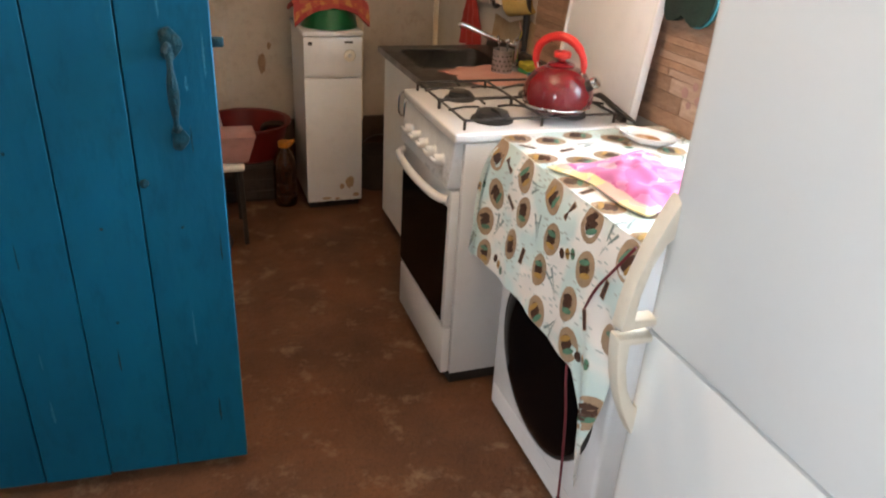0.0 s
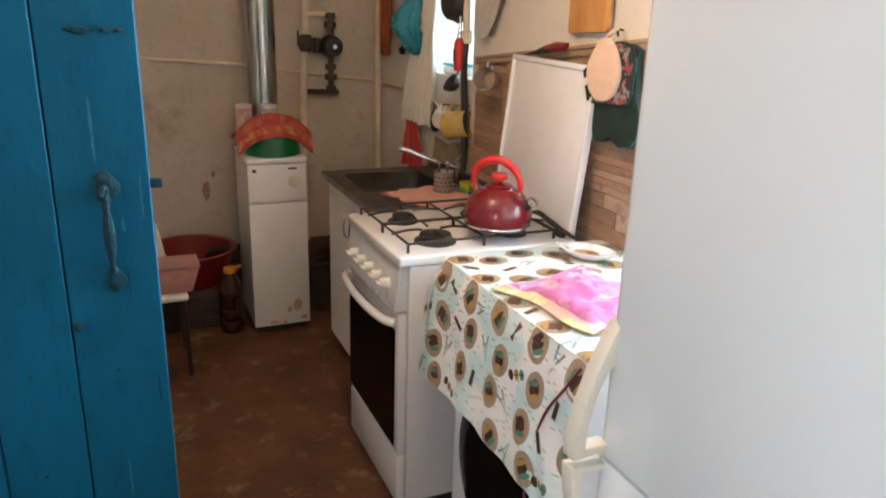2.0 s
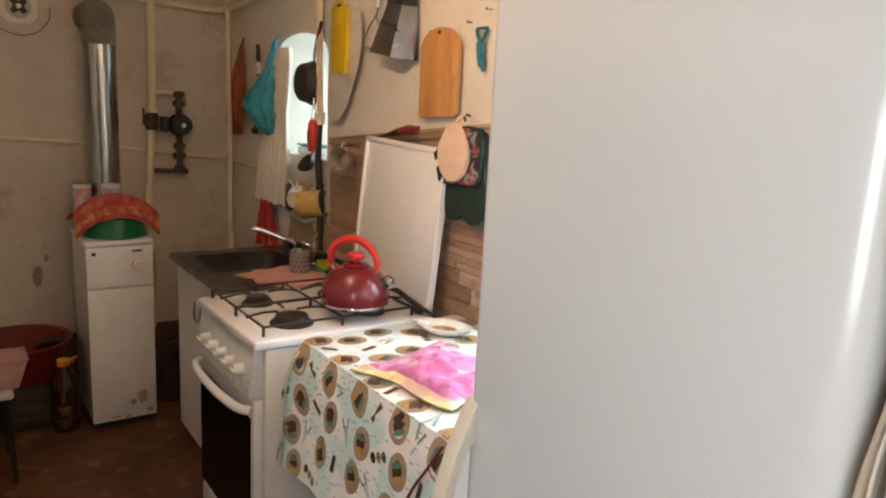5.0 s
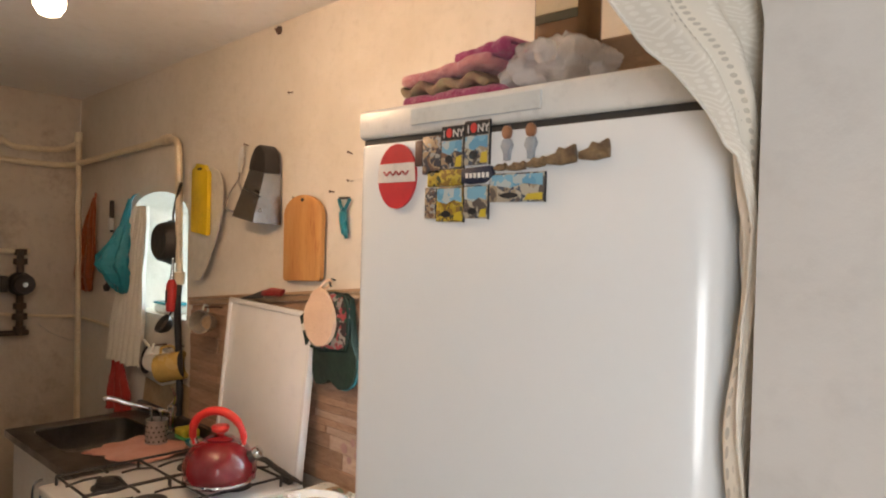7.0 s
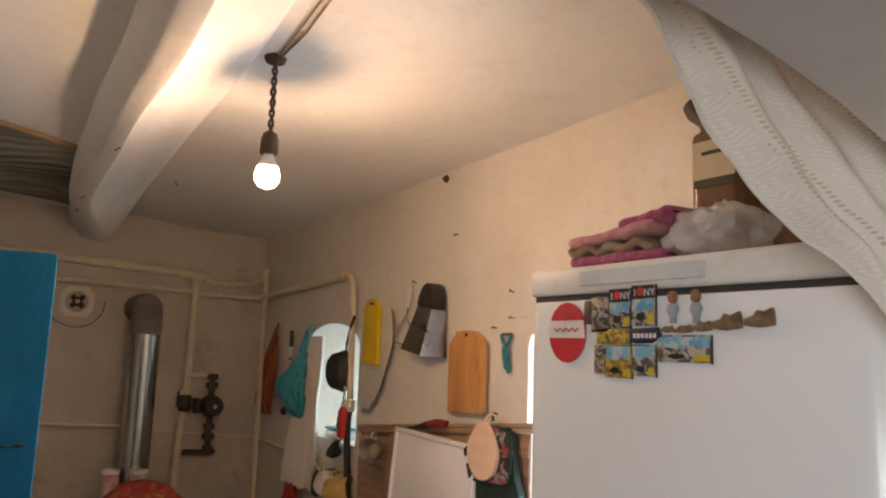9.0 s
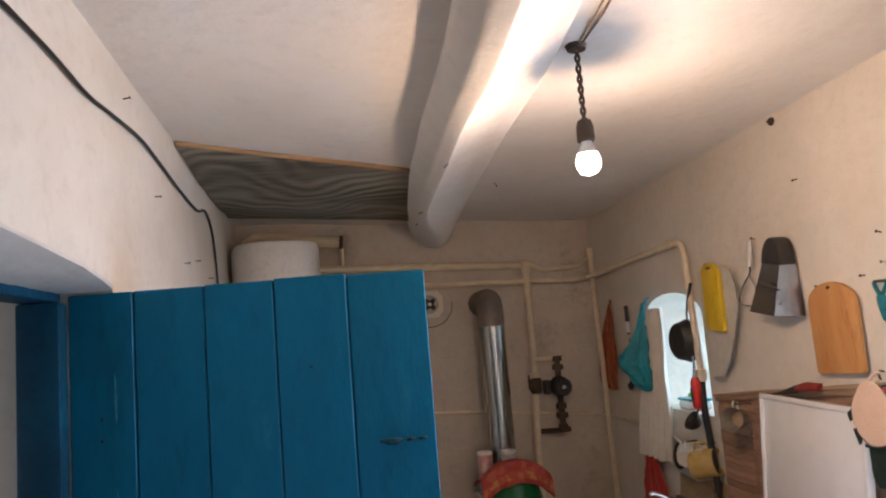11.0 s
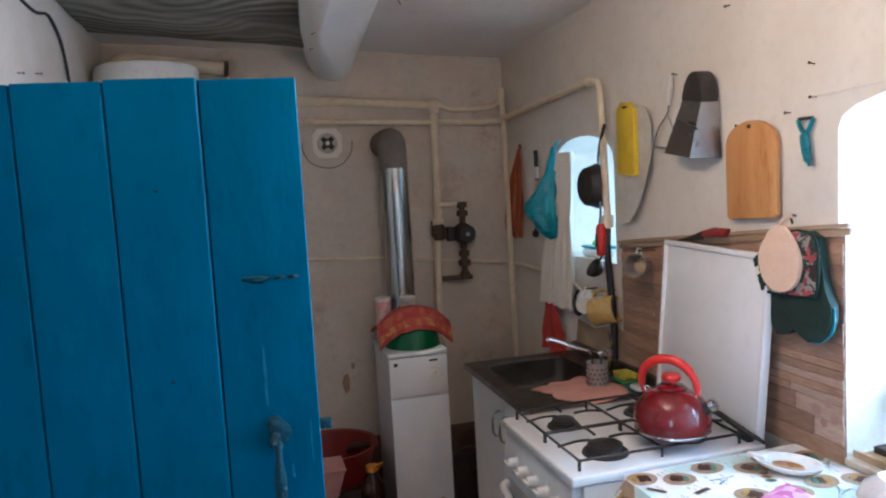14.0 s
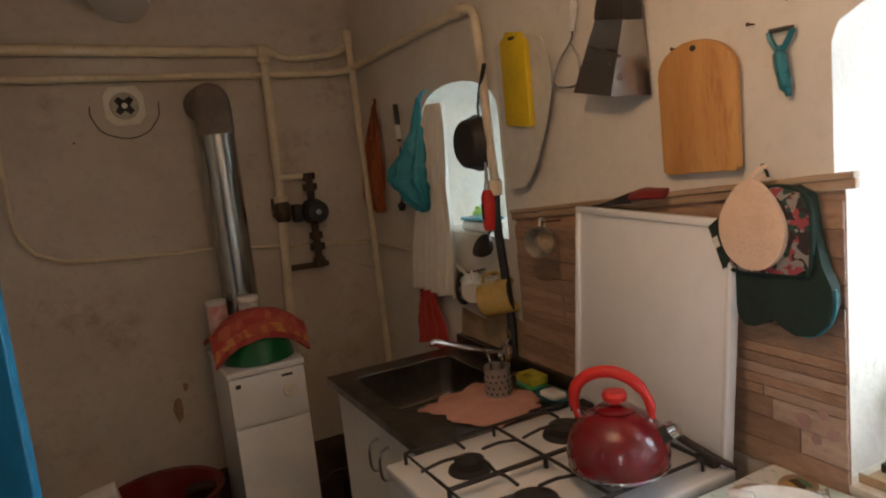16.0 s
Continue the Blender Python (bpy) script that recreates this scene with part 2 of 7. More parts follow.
DOOR_GLASS = surf("black_door_glass", (0.003, 0.003, 0.0035), None, 4, 0.12, bump=0, rough_var=0.03)
for gm in (DOOR_GLASS, OVEN_GLASS):
    gm.node_tree.nodes["Principled BSDF"].inputs["Specular IOR Level"].default_value = 0.05
FLUE_METAL = surf("flue_metal", (0.50, 0.50, 0.48), (0.36, 0.36, 0.34), 5, 0.22, metal=1.0, bump=0.08, bscale=40, stretch=(1, 1, 0.2))
FLUE_DARK = surf("flue_soot", (0.20, 0.17, 0.14), (0.14, 0.12, 0.10), 10, 0.8, bump=0.3)
PIPE = surf("pipe_paint", (0.74, 0.65, 0.48), (0.64, 0.53, 0.37), 9, 0.45, bump=0.12, bscale=60, stain=(0.30, 0.20, 0.12), stain_scale=14, stain_cut=0.63)
VALVE_IRON = surf("clamp_iron", (0.06, 0.045, 0.035), (0.10, 0.06, 0.03), 18, 0.6, metal=0.4, bump=0.3)
CABINET = surf("cabinet_laminate", (0.72, 0.70, 0.66), (0.66, 0.63, 0.58), 6, 0.4, bump=0.03, stain=(0.4, 0.32, 0.24), stain_scale=8, stain_cut=0.68)
TANK = surf("white_tank", (0.83, 0.83, 0.81), None, 3, 0.35, bump=0.02)
def grained(name, dark, light, rings):
    """Weathered board with wavy grain lines that run across it."""
    m = surf(name, light, dark, 3.0, 0.85, bump=0.2, bscale=40)
    n, l = m.node_tree.nodes, m.node_tree.links

    def math_node(op, a, b=None, c=None):
        x = n.new("ShaderNodeMath")
        x.operation = op
        for k, v in enumerate((a, b, c)):
            if v is None:
                continue
            if isinstance(v, (int, float)):
                x.inputs[k].default_value = v
            else:
                l.new(v, x.inputs[k])
        return x.outputs[0]

    tc = n.new("ShaderNodeTexCoord")
    sep = n.new("ShaderNodeSeparateXYZ")
    l.new(tc.outputs["Object"], sep.inputs[0])

    def noise_at(scale, sc, detail):
        mp = n.new("ShaderNodeMapping")
        mp.inputs["Scale"].default_value = scale
        l.new(tc.outputs["Object"], mp.inputs[0])
        t = n.new("ShaderNodeTexNoise")
        t.inputs["Scale"].default_value, t.inputs["Detail"].default_value = sc, detail
        l.new(mp.outputs[0], t.inputs["Vector"])
        return t.outputs[0]

    bend = noise_at((1.5, 0.9, 1.0), 1.6, 1.0)
    fine = noise_at((0.8, 9.0, 1.0), 9.0, 5.0)
    broad = noise_at((0.8, 1.6, 1.0), 1.8, 2.0)
    phase = math_node("ADD", math_node("MULTIPLY", sep.outputs[1], rings), math_node("MULTIPLY", bend, rings * 0.9))
    wave = math_node("SINE", phase)
    v = math_node("MULTIPLY_ADD", wave, math_node("MULTIPLY", math_node("POWER", noise_at((1.0, 2.0, 1.0), 2.3, 1.0), 2.0), 0.42), math_node("MULTIPLY_ADD", fine, 0.35, math_node("MULTIPLY", broad, 0.65)))
    cr = n.new("ShaderNodeValToRGB")
    cr.color_ramp.elements[0].color, cr.color_ramp.elements[1].color = (*dark, 1), (*light, 1)
    cr.color_ramp.elements[0].position, cr.color_ramp.elements[1].position = 0.33, 0.66
    l.new(v, cr.inputs[0])
    l.new(cr.outputs[0], n["Principled BSDF"].inputs["Base Color"])
    return m


PLYWOOD = grained("grey_board", (0.085, 0.080, 0.062), (0.31, 0.30, 0.25), 62.0)
WOOD = surf("bare_wood", (0.42, 0.26, 0.13), (0.32, 0.18, 0.08), 6, 0.6, bump=0.2, stretch=(1, 0.2, 1))
RED = surf("red_enamel", (0.17, 0.005, 0.009), (0.14, 0.004, 0.008), 4, 0.2, bump=0, coat=0.6, rough_var=0.05)
RED_PLASTIC = surf("red_plastic", (0.62, 0.03, 0.025), None, 6, 0.35, bump=0.03)
BULB = glow("bulb_glow", (1.0, 0.66, 0.40), 1850.0)
BULB_GLASS = glow("lit_bulb_glass", (1.0, 0.80, 0.58), 9.0)
CORD = surf("brown_cord", (0.10, 0.07, 0.05), None, 20, 0.8, bump=0.2)
BLACK_RUBBER = surf("black_cable", (0.012, 0.012, 0.013), None, 20, 0.45, bump=0.05)
CLEAR = glass("window_glass")
FRAME_PAINT = surf("window_frame_paint", (0.012, 0.17, 0.30), (0.010, 0.13, 0.24), 8, 0.5, bump=0.1)
RUST = surf("pale_rust", (0.52, 0.38, 0.24), (0.42, 0.27, 0.15), 40, 0.7, bump=0.2)
BARE = surf("bare_clay", (0.36, 0.25, 0.16), (0.27, 0.17, 0.10), 30, 0.9, bump=0.3)
EARTH = surf("garden_ground", (0.10, 0.13, 0.05), (0.16, 0.12, 0.08), 0.4, 0.95, bump=0.3, bscale=3)


def ceil_z(x, y):
    return 2.345 - 0.04 * (x + 1.0) - 0.03 * (y + 0.3) - 0.045 * math.exp(-((x + 0.80) ** 2 + (y + 1.25) ** 2) / 0.45)


# ---- structure ----
RX, LX, BY, PY, PB = 0.0, -1.97, 1.03, -2.613, -3.12
ground = single("ground", sheet(lambda u, v: V((-60 + 120 * u, -60 + 120 * v, -0.35)), 8, 8), EARTH, "bare garden soil with sparse grass around the house", "ground", kind="structure")
floor = single("floor", sheet(lambda u, v: V((-4.7 + 5.3 * u, -6.1 + 7.4 * v, 0.006 * noise.noise(V((u * 9, v * 12, 0))))), 60, 70, 0.06), FLOOR,
               "worn reddish-brown earthen floor with pale scuffs", "floor", kind="structure")

big_hole = arch(-1.64, 0.40, 0.885, 1.69, 0.09)
small_hole = arch(0.115, 0.268, 1.262, 1.655, 0.122)
wall_right = single("wall_right", plate([(-6.1, -0.05), (1.30, -0.05), (1.30, 2.6), (-6.1, 2.6)], [big_hole, small_hole], lambda y, z: (RX, y, z), (0.50, 0, 0)),
                    WHITEWASH, "thick whitewashed wall with arched window niches", "wall", kind="structure", sharp=50)
wall_back = single("wall_back", box((-2.35, BY, -0.05), (0.0, BY + 0.27, 2.6)), BACKWALL, "whitewashed back wall with brownish stains", "wall", kind="structure")
for bx, bz, bw, bh, bs in ((-0.940, 0.60, 0.020, 0.050, 1), (-0.900, 0.69, 0.010, 0.018, 2)):
    spot = [(bx + bw * math.cos(q) * (1 + 0.5 * noise.noise(V((math.cos(q) * 1.7, math.sin(q) * 1.7, bs)))), bz + bh * math.sin(q) * (1 + 0.5 * noise.noise(V((math.cos(q) * 2, math.sin(q) * 2, bs + 9))))) for q in [2 * math.pi * k / 20 for k in range(20)]]
    part("bare_spot", plate(spot, [], lambda x, z: (x, BY - 0.0005, z), (0, -0.002, 0)), BARE, wall_back, "bare brown spot in the plaster")
# the plastered head of the doorway sinks towards the hinges
LINTEL = [(-2.02, 1.903), (-1.837, 1.904), (-1.642, 1.893), (-1.39, 1.878), (-1.26, 1.862), (-1.18, 1.848)]
wall_left = single("wall_left", plate([(PB, -0.05), (BY, -0.05), (BY, 2.6), (PB, 2.6)], [[(-2.02, -0.049), (-1.18, -0.049), *LINTEL[::-1]]],
                                      lambda y, z: (LX, y, z), (-0.335, 0, 0)), WHITEWASH, "thick whitewashed wall with a doorway", "wall", kind="structure")
arch_hole = [(-1.94, -0.049), (-0.726, -0.049), (-0.726, 1.80)] + [(-1.333 + 0.607 * math.cos(math.pi * k / 14), 1.80 + 0.105 * math.sin(math.pi * k / 14) ** 0.9) for k in range(1, 14)] + [(-1.94, 1.80)]
wall_front = single("wall_front", plate([(LX + 0.002, -0.05), (-0.002, -0.05), (-0.002, 2.6), (LX + 0.002, 2.6)], [arch_hole], lambda x, z: (x, PY, z), (0, PB - PY, 0)),
                    REVEAL, "thick white partition with a low arched opening", "wall", kind="structure")
# the room behind and the side room, plain; their unseen walls are assumed
single("wall_rear", box((-3.2, -6.1, -0.05), (0.0, -5.9, 2.6)), WHITEWASH, "plain whitewashed rear wall", "wall", kind="structure")
single("wall_west", plate([(-5.9, -0.05), (PB, -0.05), (PB, 2.6), (-5.9, 2.6)], [[(-4.70, 0.85), (-3.34, 0.85), (-3.34, 2.2), (-4.70, 2.2)]], lambda y, z: (-2.90, y, z), (-0.3, 0, 0)),
       WHITEWASH, "whitewashed wall with a window opening", "wall", kind="structure")
single("wall_side_room_near", box((-4.7, PB - 0.2, -0.05), (LX - 0.337, PB, 2.6)), WHITEWASH, "plain whitewashed side room wall", "wall", kind="structure")
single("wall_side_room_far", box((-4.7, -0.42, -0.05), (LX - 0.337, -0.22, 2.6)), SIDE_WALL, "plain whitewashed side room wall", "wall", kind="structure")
pier = single("wall_pier", plate([(-2.308, -0.05), (-2.516, -0.05), (-2.510, 1.84), (-2.522, 1.885), (-2.56, 1.91), (-2.62, 1.918), (-2.62, 2.36), (-2.308, 2.36)], [], lambda x, z: (x, -0.75, z), (0, 0.329, 0), r=0.006),
              WHITEWASH, "whitewashed pier with a grey dado beside the doorway", "wall", kind="structure")
part("dado", box((-2.519, -0.753, 0.0), (-2.310, -0.425, 1.588), 0.003), DADO, pier, "flat grey painted dado")
# unseen wall, its opening assumed to go with the fill light
single("wall_side_room_west", plate([(PB, -0.05), (-0.42, -0.05), (-0.42, 2.6), (PB, 2.6)], [[(-2.15, 0.9), (-1.05, 0.9), (-1.05, 2.1), (-2.15, 2.1)]], lambda y, z: (-4.4, y, z), (-0.3, 0, 0)),
       WHITEWASH, "assumed whitewashed side room wall, out of view, with an opening", "wall", kind="structure")
single("ceiling", sheet(lambda u, v: V((LX - 0.1 + (RX + 0.2 - LX) * u, PB + (BY + 0.1 - PB) * v,
                                        ceil_z(LX - 0.1 + (RX + 0.2 - LX) * u, PB + (BY + 0.1 - PB) * v) + 0.012 * noise.noise(V((u * 4, v * 6, 2))))), 40, 60, -0.05),
       CEILING, "uneven whitewashed ceiling", "ceiling", kind="structure", sharp=60)
single("ceiling_rear_room", box((-3.2, -6.1, 2.42), (0.45, PB, 2.5)), CEILING, "plain whitewashed ceiling", "ceiling", kind="structure")
single("ceiling_side_room", box((-4.7, PB - 0.2, 2.35), (LX - 0.15, -0.2, 2.45)), CEILING, "plain whitewashed ceiling", "ceiling", kind="structure")
single("roof", box((-5.4, -6.8, 2.62), (1.2, 1.9, 2.75)), WOOD, "plain wooden roof deck over the rooms", "roof", kind="structure")


def log_beam():
    """A whitewashed log that carries the ceiling, hewn to a crease underneath."""
    def f(u, v):
        y = -2.55 + 3.56 * v
        w = 0.010 * noise.noise(V((y * 2.0, 1.0, u)))
        xr, xc, xl = -0.893 + 0.062 * (y + 1.0), -1.090 + 0.034 * (y + 1.0), -1.180 + 0.040 * (y + 1.0)
        d = 0.104 + 0.044 * max(0.0, min(1.0, (y + 0.3) / 1.2)) + 0.008 * noise.noise(V((y * 2.5, 4.0, 0)))
        pts = [(xl, -0.02), (xl + 0.004, d * 0.35), (xl + 0.02, d * 0.60), ((xl + xc) / 2, d * 0.84), (xc - 0.010, d - 0.003), (xc + 0.002, d), (xc + 0.012, d - 0.006), ((xc + xr) / 2, d * 0.56), (xr - 0.02, 0.035), (xr, -0.02)]
        q = u * (len(pts) - 1)
        k = min(int(q), len(pts) - 2)
        x = pts[k][0] + (pts[k + 1][0] - pts[k][0]) * (q - k) + w
        dz = pts[k][1] + (pts[k + 1][1] - pts[k][1]) * (q - k)
        k = max(0.0, min(1.0, (y - 0.15) / 0.8))
        k = k * k * (3 - 2 * k)
        a = math.pi * (1.08 * u - 0.04)
        xm = (xl + xr) / 2 + 0.018
        rx, rz = xm - 0.125 * math.cos(a) + w, 0.148 * math.sin(a) + 0.006 * noise.noise(V((y * 3, u * 4, 7)))
        x, dz = x + (rx - x) * k, dz + (rz - dz) * k
        return V((x, y, ceil_z(x, y) - dz))
    return sheet(f, 32, 60, 0.010)


single("ceiling_beam", log_beam(), CEILING, "rough whitewashed log beam under the ceiling", "beam", kind="structure", sharp=24)


def patch(u, v):
    near = -0.46 + 0.42 * u
    y = near + (0.74 + 0.20 * u - near) * v + 0.012 * noise.noise(V((u * 5, 3.0, 1.0))) * (1 - v)
    x = LX + 0.005 + 0.97 * u
    return V((x, y, ceil_z(x, y) - 0.012 - 0.035 * math.sin(math.pi * v) * (0.5 + 0.5 * math.sin(2.2 * u + 0.5)) - 0.01 * noise.noise(V((x * 2, y * 6, 0)))))


single("ceiling_patch", sheet(patch, 24, 30, -0.008), PLYWOOD, "weathered grey board patch in the ceiling", "ceiling board", kind="structure", sharp=60)
single("ceiling_patch_batten", tube([patch(u, 0.0) + V((0, -0.004, 0.004)) for u in (0, 0.2, 0.4, 0.6, 0.8, 1.0)], 0.009, 6, smooth=3), WOOD, "thin torn wooden edge strip of the patch", "trim", kind="structure")


# ---- doorway and door ----
def door_frame():
    t = thing("door_frame", (-2.12, -1.6, 0), "blue painted wooden door frame in the wall, darkened as in shade", "door frame", kind="structure")
    part("frame_post", box((-2.155, -1.235, 0.0), (-2.066, -1.181, 1.815), 0.006), SHADED_BLUE, t)
    part("frame_post", box((-2.155, -2.019, 0.0), (-2.085, -1.965, 1.815), 0.006), SHADED_BLUE, t)
    part("frame_head", box((-2.155, -2.018, 1.816), (-2.078, -1.182, 1.866), 0.006), SHADED_BLUE, t)

    def haunch(u, v):
        y = -2.019 + 0.838 * u
        q = next(k for k in range(len(LINTEL) - 1) if y <= LINTEL[k + 1][0] or k == len(LINTEL) - 2)
        (ya, za), (yb, zb) = LINTEL[q], LINTEL[q + 1]
        zt = za + (zb - za) * (y - ya) / (yb - ya)
        bulge = 0.006 * math.sin(math.pi * v) + 0.004 * noise.noise(V((y * 9, v * 3, 2))) * math.sin(math.pi * v)
        low = 1.846 + 0.003 * noise.noise(V((y * 30, 0, 5))) * v
        return V((LX + 0.001 - (0.115 if v > 0 else 0.0) * v + bulge * 0.6, y, zt + 0.001 + (low - zt) * v - bulge * 0.4))
    part("plaster_haunch", sheet(haunch, 60, 10, 0.012), REVEAL, t, "rough plaster sloping down to the frame", sharp=80)
    rnd = random.Random(31)
    for k in range(16):
        u, v = rnd.uniform(0.02, 0.9), rnd.choice((0.55, 0.8, 0.9, 0.93))
        p, r = haunch(u, v), rnd.uniform(0.004, 0.010)
        chip = lathe([(0.0, 0.0022), (r * 0.6, 0.0016), (r, 0.0)], seg=7, m=Matrix.Translation(p) @ Matrix.Rotation(radians(-60), 4, "Y") @ Matrix.Rotation(radians(180), 4, "X") @ Matrix.Diagonal((0.6, 1.0 + 0.6 * rnd.random(), 1, 1)))
        part("plaster_chip", chip, DADO, t)


def plank_door():
    a, b = V((-2.062, -1.150, 0)), V((-1.272, -1.208, 0))
    along = (b - a).normalized()
    out = V((along.y, -along.x, 0))
    m = Matrix(((along.x, out.x, 0, a.x), (along.y, out.y, 0, a.y), (0, 0, 1, 0), (0, 0, 0, 1)))
    t = thing("door_1", (a.x, a.y, 0), "worn blue-painted plank door standing open into the kitchen", "door", kind="structure")
    xs = [0.0, 0.142, 0.297, 0.453, 0.618, 0.800]
    rnd = random.Random(4)
    for i, (x0, x1) in enumerate(zip(xs, xs[1:])):
        bm = box((x0 + 0.0018, 0.0, 0.03 + rnd.uniform(0, 0.006)), (x1 - 0.0016, 0.036, 1.832 + rnd.uniform(-0.003, 0.004)), 0.002, 1)
        for v in bm.verts:
            v.co.y += 0.0025 * noise.noise(V((i, v.co.z * 3, 0)))
        bm.transform(m)
        part("plank", bm, BLUE, t)
    # added strips that stop light leaking through the plank gaps, in the shaded blue
    for x in xs[1:-1]:
        part("tongue", box((x - 0.012, 0.010, 0.04), (x + 0.012, 0.022, 1.825), m=m), SHADED_BLUE, t)
    for z in (0.33, 1.50):
        part("ledge", box((0.03, -0.024, z), (0.76, -0.0005, z + 0.11), 0.004, m=m), BLUE, t)
    # iron pull handle with plates
    h = tube([(0.715, 0.042, 1.135), (0.715, 0.070, 1.11), (0.716, 0.074, 1.05), (0.715, 0.070, 0.985), (0.714, 0.042, 0.965)], [0.006, 0.010, 0.007, 0.010, 0.012, 0.009, 0.006, 0.010, 0.006], 10, m=m, smooth=4)
    handle = part("handle", h, BLUE_WORN, t, "cast iron pull handle under thick blue paint")
    for zc, s in ((1.145, 1.0), (0.945, 0.8)):
        out_l = [(0.715 + 0.022 * s * math.cos(q) * (1 + 0.25 * math.cos(3 * q)), zc + 0.034 * s * math.sin(q)) for q in [2 * math.pi * k / 18 for k in range(18)]]
        bm = plate(out_l, [], lambda x, z: (x, 0.0365, z), (0, 0.006, 0), r=0.002)
        bm.transform(m)
        part("handle_plate", bm, BLUE_WORN, handle)
    lv = tube([(0.715, 0.05, 1.142), (0.712, 0.075, 1.150), (0.708, 0.082, 1.135)], 0.006, 8, m=m, smooth=3)
    part("thumb_latch", lv, BLUE_WORN, handle)
    part("latch_bolt", box((0.785, 0.008, 1.135), (0.822, 0.026, 1.155), 0.004, m=m), BLUE_WORN, t, "small blue painted latch bolt")
    bm = tube([(0.672, 0.039, 1.452), (0.700, 0.045, 1.449), (0.722, 0.042, 1.451)], [0.004, 0.008, 0.004], 6, m=m, smooth=3)
    part("hasp", bm, BLUE_WORN, t)
    for hx in (0.742, 0.768):
        part("staple", tube([(hx - 0.008, 0.037, 1.449), (hx, 0.046, 1.451), (hx + 0.008, 0.037, 1.450)], 0.0035, 6, m=m, smooth=3), BLUE_WORN, t)
    part("knob_stub", lathe([(0.001, 0.012), (0.009, 0.009), (0.010, 0.0)], seg=10, m=m @ Matrix.Translation((0.632, 0.037, 0.845)) @ Matrix.Rotation(radians(-90), 4, "X")), BLUE_WORN, t)
    rnd2 = random.Random(9)
    for k in range(9):
        zc, xc = rnd2.uniform(0.25, 1.7), rnd2.choice((0.07, 0.22, 0.37, 0.53, 0.70))
        part("nail_head", lathe([(0.0, 0.003), (0.004, 0.0)], seg=8, m=m @ Matrix.Translation((xc, 0.038, zc)) @ Matrix.Rotation(radians(-90), 4, "X")), BLUE_WORN, t)
    rnd3 = random.Random(21)
    for k in range(16):
        zc, xc, ln = rnd3.uniform(0.12, 1.55), rnd3.choice((0.66, 0.70, 0.74, 0.78, 0.35, 0.52, 0.10)), rnd3.uniform(0.03, 0.12)
        w = rnd3.uniform(0.0015, 0.004)
        o = [(xc, zc), (xc + w, zc + ln * 0.1), (xc + w * 0.6, zc + ln * 0.8), (xc - w * 0.3, zc + ln), (xc - w, zc + ln * 0.4)]
        bm = plate(o, [], lambda x, z: (x, 0.0392, z), (0, 0.0006, 0))
        bm.transform(m)
        part("paint_run", bm, BLUE_PALE if k % 3 else BLUE_WORN, t)


door_frame()
plank_door()


# ---- windows ----
def window(name, c, half, z0, z1, mull, group):
    t = thing(name, (0.43, c, z0), "blue painted wooden window with bright daylight behind", "window", group, kind="structure")
    x0, x1 = 0.40, 0.445
    for y in (c - half + 0.002, c + half - 0.047):
        part("window_frame", box((x0, y, z0 + 0.002), (x1, y + 0.045, z1 + 0.02), 0.004), FRAME_PAINT, t)
    part("window_frame", box((x0, c - half + 0.048, z0 + 0.003), (x1, c + half - 0.048, z0 + 0.05), 0.004), FRAME_PAINT, t)
    part("window_frame", box((x0, c - half + 0.048, z1 - 0.05), (x1, c + half - 0.048, z1 + 0.02), 0.004), FRAME_PAINT, t)
    for y in mull:
        part("mullion", box((x0 + 0.002, y - 0.02, z0 + 0.051), (x1 - 0.002, y + 0.02, z1 - 0.051), 0.003), FRAME_PAINT, t)
    pane = part("pane", box((x0 + 0.018, c - half + 0.03, z0 + 0.03), (x0 + 0.022, c + half - 0.03, z1 - 0.03)), CLEAR, t)
    pane.visible_shadow = False


window("window_1", -1.64, 0.40, 0.885, 1.70, (-1.64,), "")
window("window_2", 0.115, 0.268, 1.262, 1.67, (), "")


